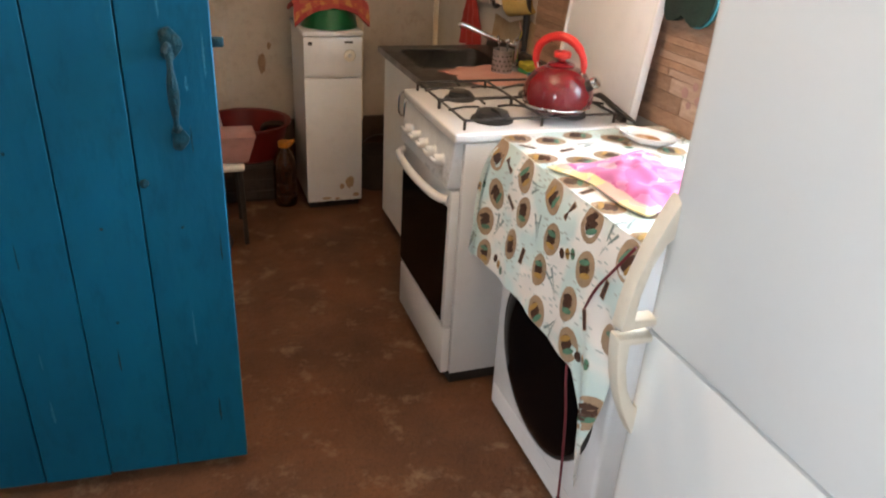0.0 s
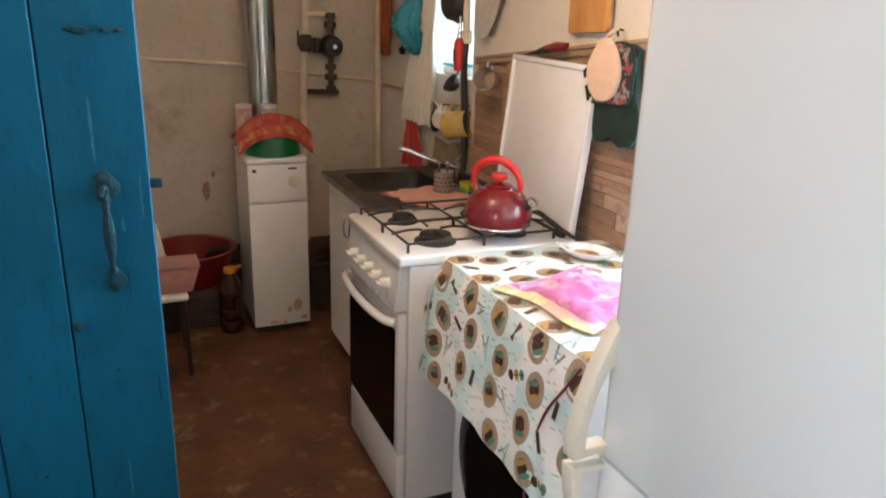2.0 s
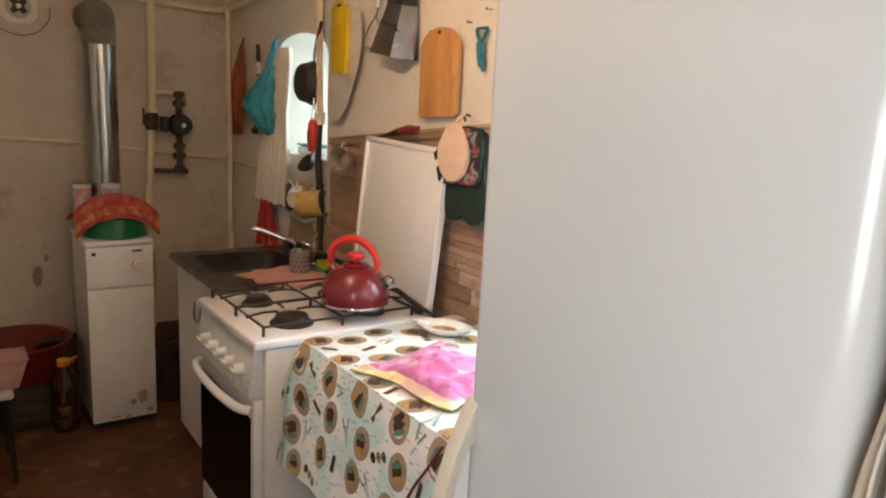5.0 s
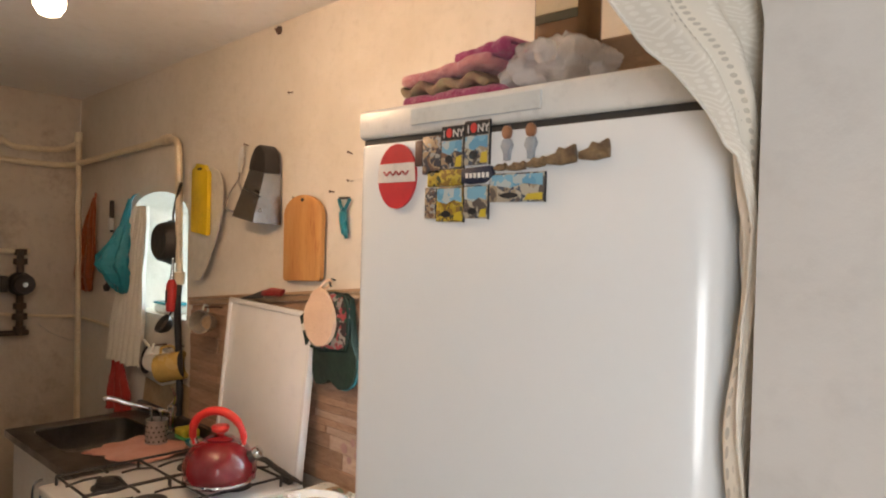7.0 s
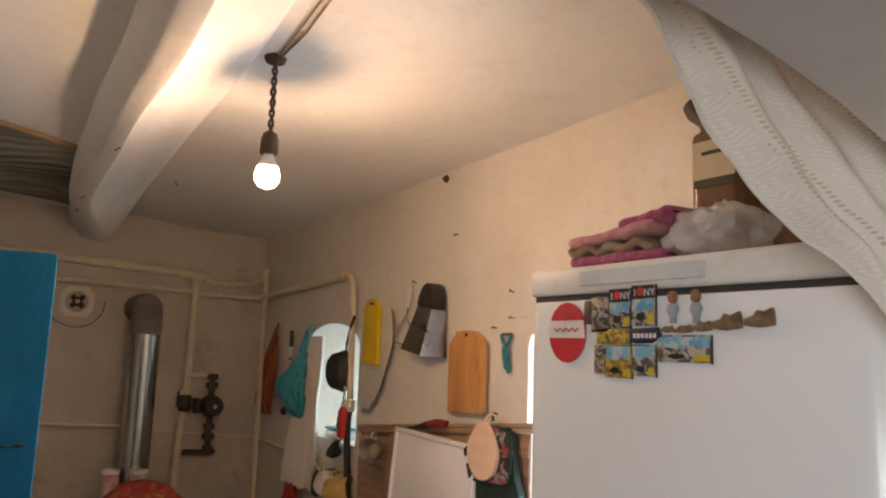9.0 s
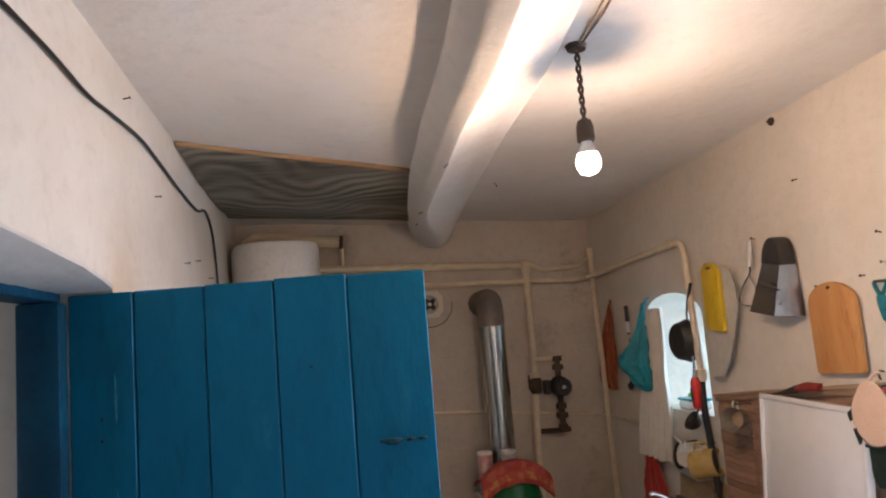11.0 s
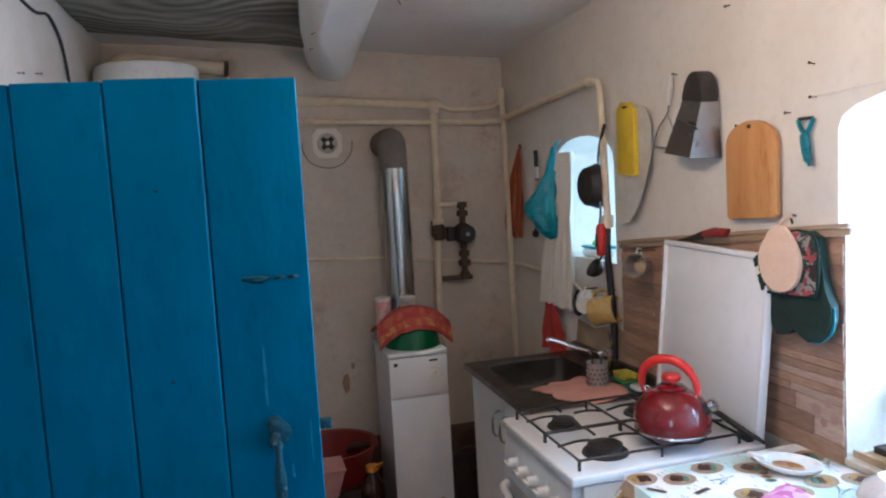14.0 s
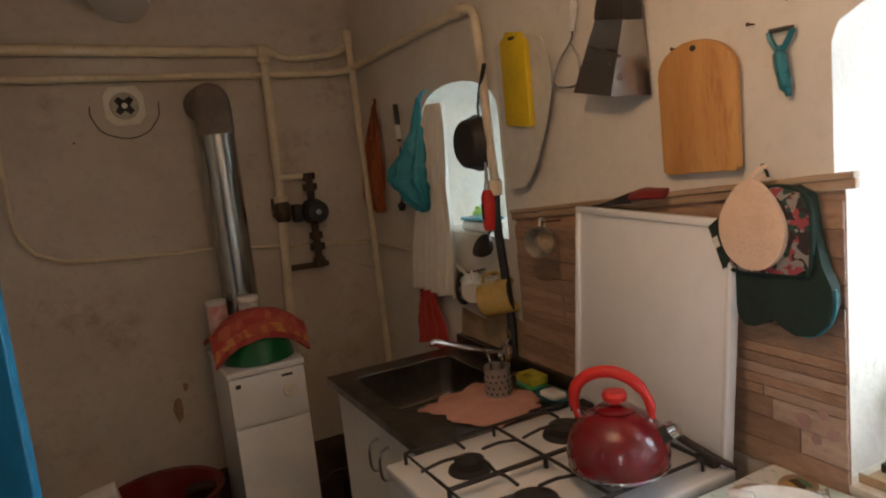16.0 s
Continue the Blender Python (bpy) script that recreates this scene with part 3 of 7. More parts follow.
# ---- fridge ----
def fridge():
    y0, y1, xf = -2.574, -2.038, -0.69
    t = thing("fridge", (-0.35, -2.32, 0), "tall white two-door fridge with magnets beside the curtained opening", "fridge")
    def leaf(z0, z1):
        r = 0.030
        o = [(-0.637, y0), (-0.637, y1)]
        o += [(xf + r - r * math.sin(q), y1 - r + r * math.cos(q)) for q in [math.pi / 2 * k / 6 for k in range(7)]]
        rn = 0.048
        o += [(xf + rn - rn * math.cos(q), y0 + rn - rn * math.sin(q)) for q in [math.pi / 2 * k / 9 for k in range(10)]]
        return plate(o, [], lambda x, y: (x, y, z0), (0, 0, z1 - z0), r=0.003)
    part("body", box((-0.635, y0 + 0.006, 0.03), (-0.06, y1 - 0.006, 1.745), 0.006), FRIDGE, t)
    part("upper_door", leaf(0.8685, 1.740), FRIDGE, t)
    part("lower_door", leaf(0.10, 0.8625), FRIDGE, t)
    part("seal", box((-0.678, y0 + 0.012, 0.8615), (-0.64, y1 - 0.012, 0.8695)), FRIDGE_TRIM, t, "grey seal between the doors")
    # solid dark strip that stands in for the shade in the gap
    part("top_gap", box((xf + 0.010, y0 + 0.010, 1.7405), (-0.66, y1 - 0.010, 1.749)), DARK, t, "dark strip painted as the shaded gap under the top panel")
    top = part("top_panel", box((xf + 0.004, y0 + 0.001, 1.7495), (-0.05, y1 - 0.001, 1.79), 0.007, 3), FRIDGE_TRIM, t, "off-white plastic top panel")
    part("name_strip", box((xf + 0.001, -2.36, 1.760), (xf + 0.006, -2.15, 1.782), 0.001, 1), surf("strip_grey", (0.60, 0.64, 0.64), None, 6, 0.35, bump=0.0), top, "pale grey decorative strip")
    part("plinth", box((-0.66, y0 + 0.02, 0.012), (-0.10, y1 - 0.02, 0.098), 0.004), DARK, t)
    # handles: two curved grips that meet at the split
    def grip(sign):
        zc = 0.869 + 0.006 * sign
        outer = [(-0.686, 0.215), (-0.702, 0.185), (-0.722, 0.14), (-0.738, 0.09), (-0.747, 0.04), (-0.750, 0.0)]
        inner = [(-0.684, 0.004), (-0.684, 0.016), (-0.728, 0.016), (-0.726, 0.06), (-0.716, 0.105), (-0.700, 0.140), (-0.686, 0.152)]
        k = 1.0 if sign > 0 else 0.95
        pts = [(x, zc + sign * z * k) for x, z in outer + inner]
        return plate(pts, [], lambda x, z: (x, -2.070, z), (0, 0.030, 0), r=0.004)
    part("handle", grip(1), CREAM, t, "cream curved plastic handle")
    part("handle", grip(-1), CREAM, t, "cream curved plastic handle")


fridge()


# ---- cooker ----
def cooker():
    xf, xb, y0, y1 = -0.640, -0.065, -1.052, -0.554
    t = thing("gas_cooker", (-0.35, -0.8, 0), "white gas cooker with black grates and a raised lid", "cooker")
    part("body", box((xf + 0.03, y0, 0.045), (xb, y1, 0.828), 0.005), ENAMEL, t)
    part("plinth", box((xf + 0.035, y0 + 0.012, 0.0), (xb, y1 - 0.012, 0.044), 0.003), BLACK, t)
    hob = part("hob", box((xf - 0.004, y0 - 0.004, 0.829), (xb, y1 + 0.004, 0.858), 0.007, 3), ENAMEL, t)
    panel = part("control_panel", plate([(xf + 0.029, 0.690), (xf + 0.029, 0.828), (xf + 0.004, 0.828), (xf - 0.012, 0.690)], [], lambda x, z: (x, y0 + 0.012, z), (0, y1 - y0 - 0.024, 0), r=0.002),
                 surf("panel_enamel", (0.70, 0.72, 0.74), None, 5, 0.3, bump=0.02), t, "pale grey control panel")
    for k in range(5):
        y = y0 + 0.085 + 0.075 * k
        m = Matrix.Translation((xf - 0.004, y, 0.755)) @ Matrix.Rotation(radians(-84), 4, "Y")
        kn = part("knob", lathe([(0.0, 0.030), (0.013, 0.029), (0.016, 0.022), (0.0175, 0.004), (0.021, 0.0)], seg=16, m=m), ENAMEL, panel)
        part("knob_grip", box((-0.004, -0.017, 0.026), (0.004, 0.017, 0.038), 0.003, m=m), ENAMEL, kn)
    door = part("oven_door", box((xf, y0 + 0.008, 0.225), (xf + 0.028, y1 - 0.008, 0.685), 0.006), ENAMEL, t)
    part("oven_glass", box((xf - 0.004, y0 + 0.028, 0.240), (xf - 0.0005, y1 - 0.018, 0.628), 0.0015, 1), OVEN_GLASS, door, "black oven window")
    yc = (y0 + y1) / 2
    bar = [(xf - 0.004, y0 + 0.022, 0.655), (xf - 0.028, y0 + 0.05, 0.656), (xf - 0.044, y0 + 0.14, 0.660), (xf - 0.049, yc, 0.662), (xf - 0.044, y1 - 0.14, 0.660), (xf - 0.028, y1 - 0.05, 0.656), (xf - 0.004, y1 - 0.022, 0.655)]
    part("oven_handle", tube(bar, 0.013, 10, smooth=4), ENAMEL, door)
    part("drawer", box((xf, y0 + 0.008, 0.048), (xf + 0.028, y1 - 0.008, 0.217), 0.006), ENAMEL, t)
    # burners and grates
    burn = [(-0.50, -0.70, 0.036), (-0.485, -0.935, 0.050), (-0.225, -0.69, 0.044), (-0.225, -0.93, 0.036)]
    for x, y, r in burn:
        bu = part("burner", lathe([(r + 0.014, 0.0), (r + 0.012, 0.006), (r, 0.009), (r, 0.018), (r * 0.6, 0.0185), (0, 0.0185)], (x, y, 0.858), 24), DARK, hob, "sooty burner")
        part("burner_cap", lathe([(r * 0.95, 0.0), (r * 0.95, 0.007), (r * 0.7, 0.010), (0, 0.010)], (x, y, 0.8765), 24), BLACK, bu)
    for gy0, gy1 in ((y0 + 0.030, -0.806), (-0.800, y1 - 0.030)):
        gx0, gx1, gz = xf + 0.035, xb - 0.06, 0.886
        bm = tube([(gx0, gy0, gz), (gx1, gy0, gz), (gx1, gy1, gz), (gx0, gy1, gz), (gx0, gy0, gz)], 0.0042, 6)
        for x in (gx0, (gx0 + gx1) / 2, gx1):
            for y in (gy0, gy1):
                tube([(x, y, 0.859), (x, y, gz)], 0.0042, 6, bm)
        gm = (gy0 + gy1) / 2
        tube([((gx0 + gx1) / 2, gy0, gz), ((gx0 + gx1) / 2, gy1, gz)], 0.0042, 6, bm)
        for cx in (-0.49, -0.225):
            for dx, dy in ((1, 0), (-1, 0), (0, 1), (0, -1)):
                ex = cx + dx * 0.125
                ey = gm + dy * (gy1 - gy0) / 2
                tube([(ex, ey, gz), (cx + dx * 0.075, gm + dy * 0.075, gz + 0.008), (cx + dx * 0.03, gm + dy * 0.03, gz + 0.006)], 0.004, 6, bm, smooth=2)
        part("grate", bm, BLACK, hob, "black wire pan grate")
    # raised lid leaning at the wall
    m = Matrix.Translation((-0.088, 0, 0.868)) @ Matrix.Translation((0, -0.8, 0)) @ Matrix.Rotation(radians(1.4), 4, "X") @ Matrix.Translation((0, 0.8, 0)) @ Matrix.Rotation(radians(4.5), 4, "Y")
    lid = part("lid", box((0.004, y0 + 0.004, 0.0), (0.020, y1 - 0.000, 0.512), 0.005, m=m), ENAMEL, t, "white enamelled lid standing upright")
    rim = box((-0.004, y0 + 0.002, 0.498), (0.022, y1 + 0.002, 0.516), 0.004, m=m)
    for ya in (y0 + 0.002, y1 - 0.012):
        box((-0.004, ya, 0.0), (0.022, ya + 0.014, 0.50), 0.004, bm=rim, m=m)
    part("lid_rim", rim, ENAMEL, lid)
    for ya in (y0 + 0.02, y1 - 0.07):
        part("hinge", box((-0.105, ya, 0.859), (-0.068, ya + 0.05, 0.880), 0.004), BLACK, t)


cooker()


# ---- washing machine ----
def washing_machine():
    xf, xb, y0, y1 = -0.515, -0.03, -1.775, -1.175
    t = thing("washing_machine", (-0.28, -1.475, 0), "white front-loading washing machine with a black door", "washing machine")
    part("body", box((xf, y0, 0.02), (xb, y1, 0.845), 0.012, 3), ENAMEL, t)
    c = (-1.480, 0.366)
    m = Matrix.Translation((xf, c[0], c[1])) @ Matrix.Rotation(radians(-90), 4, "Y") @ Matrix.Diagonal((1.03, 1.03, 1, 1))
    d = part("door", lathe([(0.0, 0.022), (0.10, 0.025), (0.17, 0.027), (0.205, 0.022), (0.226, 0.012), (0.231, 0.001), (0.0, 0.001)], seg=56, m=m),
             DOOR_GLASS, t, "round black glossy door")
    part("door_rim", lathe([(0.227, 0.001), (0.230, 0.012), (0.238, 0.009), (0.241, 0.001)], seg=56, m=m), BLACK, d)
    part("kick_panel", box((xf - 0.003, y0 + 0.02, 0.03), (xf - 0.0005, y1 - 0.02, 0.10), 0.001, 1), ENAMEL, t)


washing_machine()


# ---- sink unit ----
def sink_unit():
    t = thing("sink_cabinet", (-0.28, -0.16, 0), "white laminate sink cabinet with wire door handles", "cabinet")
    xf, y0, y1 = -0.500, -0.545, 0.222
    part("body", box((xf + 0.02, y0, 0.08), (-0.02, y1, 0.66), 0.002, 1), CABINET, t)
    for ya in (y0, y1 - 0.018):
        part("side_panel", box((xf + 0.02, ya, 0.661), (-0.02, ya + 0.018, 0.815), 0.001, 1), CABINET, t)
    part("plinth", box((xf + 0.05, y0 + 0.005, 0.0), (-0.05, y1 - 0.005, 0.079)), DARK, t)
    ym = (y0 + y1) / 2
    for a, b, hy in ((y0 + 0.003, ym - 0.0015, ym - 0.04), (ym + 0.0015, y1 - 0.003, ym + 0.04)):
        d = part("door", box((xf, a, 0.085), (xf + 0.0185, b, 0.812), 0.002, 1), CABINET, t)
        part("handle", tube([(xf, hy, 0.735), (xf - 0.026, hy, 0.725), (xf - 0.032, hy, 0.685), (xf - 0.026, hy, 0.645), (xf, hy, 0.635)], 0.005, 8, smooth=4), CHROME, d, "bent steel wire handle")
    s = thing("kitchen_sink", (-0.27, -0.16, 0.82), "stained stainless steel sink top with a single bowl", "sink")
    bx0, bx1, by0, by1 = -0.468, -0.115, -0.215, 0.135
    rim = [(bx0 + (bx1 - bx0) * u, by0 + (by1 - by0) * v) for u, v in ((0.12, 0), (0.88, 0), (0.97, 0.03), (1, 0.12), (1, 0.88), (0.97, 0.97), (0.88, 1), (0.12, 1), (0.03, 0.97), (0, 0.88), (0, 0.12), (0.03, 0.03))]
    part("top", plate([(-0.53, y0), (-0.004, y0), (-0.004, y1 + 0.008), (-0.53, y1 + 0.008)], [rim], lambda x, y: (x, y, 0.817), (0, 0, 0.026)), STEEL, s)
    cx, cy = (bx0 + bx1) / 2, (by0 + by1) / 2
    b = bmesh.new()
    rings = []
    for k, z in ((1.0, 0.842), (0.985, 0.80), (0.95, 0.72), (0.86, 0.695), (0.2, 0.690)):
        rings.append([b.verts.new((cx + (x - cx) * k, cy + (y - cy) * k, z)) for x, y in rim])
    for r0, r1 in zip(rings, rings[1:]):
        for k in range(len(rim)):
            j = (k + 1) % len(rim)
            b.faces.new((r0[k], r0[j], r1[j], r1[k]))
    b.faces.new(rings[-1])
    part("bowl", b, STEEL, s, sharp=60)
    bm = bmesh.new()
    tube([(x, y, 0.8435) for x, y in rim + rim[:1]], 0.005, 6, bm)
    part("bowl_rim", bm, STEEL, s)
    part("drain", lathe([(0.0, 0.004), (0.028, 0.004), (0.034, 0.0)], (cx, cy, 0.691), 20), CHROME, s)
    back = box((-0.028, y0, 0.8435), (-0.006, y1 + 0.006, 0.885), 0.004)
    part("upstand", back, STEEL, s)


sink_unit()


# ---- boiler, flue and pipes ----
def boiler():
    x0, x1, y0, y1 = -0.811, -0.540, 0.470, 0.86
    t = thing("gas_boiler", (-0.675, 0.66, 0), "narrow white floor-standing gas boiler with rust spots", "boiler")
    part("body", box((x0 + 0.003, y0 + 0.016, 0.03), (x1 - 0.003, y1, 0.838), 0.003, 1), ENAMEL, t)
    part("plinth", box((x0 + 0.012, y0 + 0.02, 0.0), (x1 - 0.012, y1, 0.029)), DARK, t)
    part("lower_panel", box((x0, y0, 0.034), (x1, y0 + 0.014, 0.648), 0.004), ENAMEL, t, "white front panel with rust stains near the floor")
    for rx, rz, rw, rh, rs in ((-0.60, 0.13, 0.022, 0.030, 1), (-0.64, 0.11, 0.012, 0.014, 2), (-0.57, 0.062, 0.016, 0.010, 3), (-0.72, 0.052, 0.022, 0.007, 4), (-0.665, 0.046, 0.012, 0.006, 5)):
        spot = [(rx + rw * math.cos(q) * (1 + 0.5 * noise.noise(V((math.cos(q) * 1.7, math.sin(q) * 1.7, rs)))), rz + rh * math.sin(q) * (1 + 0.5 * noise.noise(V((math.cos(q) * 2, math.sin(q) * 2, rs + 9))))) for q in [2 * math.pi * k / 18 for k in range(18)]]
        part("rust_spot", plate(spot, [], lambda x, z: (x, y0 - 0.0002, z), (0, -0.0008, 0)), RUST, t)
    head = part("upper_panel", box((x0, y0, 0.656), (x1, y0 + 0.014, 0.835), 0.004), ENAMEL, t)
    part("top", box((x0 - 0.004, y0 - 0.006, 0.840), (x1 + 0.004, y1, 0.862), 0.006), ENAMEL, t)
    m = Matrix.Translation((-0.600, y0 - 0.0005, 0.752)) @ Matrix.Rotation(radians(90), 4, "X")
    dial = part("dial", lathe([(0, 0.006), (0.024, 0.006), (0.028, 0.0)], seg=24, m=m), CREAM, head, "round cream thermostat dial")
    part("pointer", lathe([(0, 0.012), (0.008, 0.011), (0.010, 0.0)], seg=12, m=m @ Matrix.Translation((0, 0, 0.006))), FRIDGE_TRIM, dial)
    part("badge", box((-0.625, y0 - 0.002, 0.808), (-0.585, y0 - 0.0003, 0.817), 0.0005, 1), BLACK, head)
    part("badge", box((-0.790, y0 - 0.002, 0.800), (-0.772, y0 - 0.0003, 0.815), 0.0005, 1), DARK, head)


def flue():
    t = thing("flue_pipe", (-0.68, 0.85, 0.86), "shiny galvanised flue pipe with a sooty elbow", "flue pipe")
    part("tube", lathe([(0.070, 0.0), (0.071, 0.01), (0.069, 0.012), (0.069, 0.86), (0.066, 0.86)], (-0.668, 0.80, 0.862), 36), FLUE_METAL, t)
    part("elbow", tube([(-0.668, 0.80, 1.70), (-0.668, 0.80, 1.765), (-0.667, 0.815, 1.808), (-0.666, 0.86, 1.828), (-0.666, 1.04, 1.828)], 0.0705, 28, smooth=4), FLUE_DARK, t, "sooty dark elbow into the wall")


def pipe(name, pts, r, label, fit=(), smooth=0, mat=None):
    bm = tube(pts, r, 12, smooth=smooth)
    t = thing(name, pts[0], label, "pipe")
    part("run", bm, mat or PIPE, t)
    for p, ax in fit:
        p, d = V(p), V({"x": (1, 0, 0), "y": (0, 1, 0), "z": (0, 0, 1)}[ax])
        part("coupling", tube([p - d * 0.025, p - d * 0.022, p + d * 0.022, p + d * 0.025], [r * 1.1, r * 1.45, r * 1.45, r * 1.1], 12), mat or PIPE, t)


boiler()
flue()
CR = "cream-painted heating pipe along the kitchen wall"
pipe("heating_pipe", [(-1.95, 0.985, 2.085), (-1.25, 0.985, 2.062), (-0.40, 0.985, 2.022), (-0.36, 0.985, 2.02)], 0.021, CR, [((-0.40, 0.985, 2.022), "x")])
pipe("heating_pipe", [(-1.95, 0.985, 1.985), (-1.26, 0.985, 1.957), (-0.60, 0.985, 1.937), (-0.14, 0.985, 1.922), (-0.06, 0.955, 1.925), (-0.045, 0.86, 1.935), (-0.038, 0.30, 1.963), (-0.034, -0.02, 1.980)], 0.0145, CR, [((-0.034, -0.02, 1.980), "y")])
pipe("heating_pipe", [(-0.36, 0.985, 2.02), (-0.30, 0.985, 1.992), (-0.12, 0.972, 1.998), (-0.065, 0.935, 2.02), (-0.053, 0.904, 2.035)], 0.014, CR, smooth=4)
pipe("heating_pipe", [(-0.40, 0.985, 2.02), (-0.405, 0.985, 1.47), (-0.43, 0.985, 1.03), (-0.435, 0.97, 0.30)], 0.019, "cream-painted upright pipe with an old brass valve", [((-0.407, 0.985, 1.40), "z"), ((-0.40, 0.985, 2.0), "z")])
pipe("riser_pipe", [(-0.052, 0.905, 2.085), (-0.052, 0.902, 2.03), (-0.052, 0.895, 1.95), (-0.050, 0.878, 1.2), (-0.050, 0.868, 0.60)], 0.0135, "thin cream-painted upright pipe in the wall corner", [((-0.052, 0.904, 2.06), "z")])
pipe("gas_pipe", [(-0.034, -0.02, 1.980), (-0.034, -0.095, 1.972), (-0.034, -0.125, 1.935), (-0.034, -0.135, 1.80), (-0.034, -0.155, 1.42)], 0.0145, "cream-painted gas pipe bent down beside the small window", [((-0.034, -0.155, 1.43), "z")], smooth=3)
pipe("gas_hose", [(-0.036, -0.155, 1.42), (-0.045, -0.165, 1.30), (-0.04, -0.185, 1.05), (-0.05, -0.20, 0.90)], 0.014, "dark rubber gas hose behind the sink", smooth=4, mat=BLACK_RUBBER)
pipe("wall_pipe", [(-1.40, 1.012, 1.75), (-1.402, 1.012, 1.46), (-1.385, 1.012, 1.385), (-1.345, 1.012, 1.325), (-1.262, 1.012, 1.284), (-1.157, 1.012, 1.268), (-0.964, 1.012, 1.258), (-0.75, 1.012, 1.246), (-0.17, 1.012, 1.18), (-0.03, 1.0, 1.17), (-0.016, 0.85, 1.17), (-0.014, 0.42, 1.16)], 0.008, "thin painted pipe running low along the wall")
pipe("heater_pipe", [(-1.90, 0.97, 2.10), (-1.915, 0.97, 2.21), (-1.87, 0.97, 2.252), (-1.80, 0.97, 2.255), (-1.45, 0.97, 2.215), (-1.42, 0.97, 2.212)], 0.030, "stout rusty cream pipe bent over the water tank", smooth=3)
t = thing("pipe_clamp", (-1.412, 0.97, 2.21), "dark iron clamp at the end of the tank's pipe", "clamp")
part("ring", tube([(-1.424, 0.97, 2.213), (-1.404, 0.97, 2.211)], 0.037, 12), VALVE_IRON, t)
part("strap", tube([(-1.412, 0.975, 2.18), (-1.410, 0.982, 2.06)], 0.010, 8), PIPE, t)

tank = thing("water_tank", (-1.74, 0.70, 1.45), "white cylindrical water heater hung behind the door", "water heater")
part("body", lathe([(0.0, 0.0), (0.17, 0.0), (0.205, 0.03), (0.212, 0.05), (0.212, 0.70), (0.204, 0.722), (0.17, 0.732), (0.0, 0.735)], (-1.74, 0.70, 1.45), 48), TANK, tank)
part("bracket", box((-1.80, 0.90, 1.95), (-1.68, 1.029, 2.03), 0.003), PIPE, tank)


# ---- bulb ----
def ceiling_bulb():
    x, y = -0.878, -1.345
    zt = ceil_z(x, y)
    t = thing("hanging_bulb", (x, y, zt), "bare glowing bulb on a twisted brown cord", "light bulb")
    part("ceiling_rose", lathe([(0.0, -0.016), (0.022, -0.014), (0.030, 0.006)], (x, y, zt), 16), CORD, t)
    bm = bmesh.new()
    for ph in (0, math.pi):
        tube([(x + 0.0045 * math.cos(k * 0.9 + ph), y + 0.0045 * math.sin(k * 0.9 + ph), zt - 0.012 - 0.175 * k / 24) for k in range(25)], 0.0036, 6, bm)
    part("cord", bm, CORD, t)
    part("socket", lathe([(0.006, 0.0), (0.016, -0.006), (0.020, -0.02), (0.021, -0.052), (0.018, -0.056), (0.0, -0.056)], (x, y, zt - 0.180), 20), CORD, t, "brown bakelite lamp socket")
    part("bulb_neck", lathe([(0.012, 0.0), (0.014, -0.010), (0.024, -0.030)], (x, y, zt - 0.234), 24), TANK, t, "white frosted neck of the bulb")
    part("bulb", lathe([(0.024, -0.030), (0.029, -0.048), (0.028, -0.062), (0.019, -0.076), (0.0, -0.083)], (x, y, zt - 0.234), 24), BULB_GLASS, t, "glowing glass of the bulb").visible_shadow = False
    part("filament", lathe([(0.0, -0.037), (0.010, -0.040), (0.0155, -0.050), (0.0155, -0.058), (0.010, -0.066), (0.0, -0.069)], (x, y, zt - 0.234), 20), BULB, t, "glowing warm core")


ceiling_bulb()

# ---- small things: materials ----
def plain(name, col, rough=0.5, **kw):
    return surf(name, col, None, kw.pop("scale", 12), rough, bump=kw.pop("bump", 0.05), **kw)


YELLOW = plain("yellow_plastic", (0.72, 0.50, 0.02), 0.4)
BOARD = surf("board_wood", (0.56, 0.29, 0.10), (0.44, 0.19, 0.055), 5, 0.55, bump=0.12, stretch=(1, 3, 0.5), stain=(0.30, 0.10, 0.025), stain_scale=9, stain_cut=0.54, stain_mix=0.6)
TEAL = plain("teal_plastic", (0.012, 0.17, 0.21), 0.3)
TEAL_BAG = plain("teal_bag_film", (0.03, 0.40, 0.52), 0.2, bump=0.4, bscale=40, transmission=0.25)
ORANGE_BAG = plain("orange_bag_film", (0.34, 0.075, 0.018), 0.3, bump=0.5, bscale=30)
WHITE_CLOTH = surf("white_cloth", (0.74, 0.71, 0.64), (0.66, 0.62, 0.54), 8, 0.9, bump=0.3, bscale=160, sheen=0.2)
RED_CLOTH = surf("red_cloth", (0.46, 0.035, 0.03), (0.36, 0.03, 0.02), 9, 0.9, bump=0.3, bscale=160, sheen=0.2)
GREEN_CLOTH = surf("dark_green_cloth", (0.008, 0.030, 0.020), (0.012, 0.022, 0.017), 14, 0.95, bump=0.3, bscale=180)
PEACH = surf("peach_cloth", (0.76, 0.55, 0.40), (0.70, 0.49, 0.35), 10, 0.9, bump=0.25, bscale=160)
GREEN = plain("green_basin_plastic", (0.0, 0.12, 0.03), 0.32)
GREEN_LID = plain("green_lid_plastic", (0.08, 0.50, 0.16), 0.35)
MILKY = plain("milky_plastic", (0.62, 0.70, 0.62), 0.35, transmission=0.25)
BASIN_RED = plain("dark_red_basin", (0.17, 0.011, 0.008), 0.35)
PINK_PLASTIC = plain("pink_plastic", (0.46, 0.24, 0.22), 0.4)
WHITE_PLASTIC = plain("white_plastic", (0.74, 0.72, 0.68), 0.4)
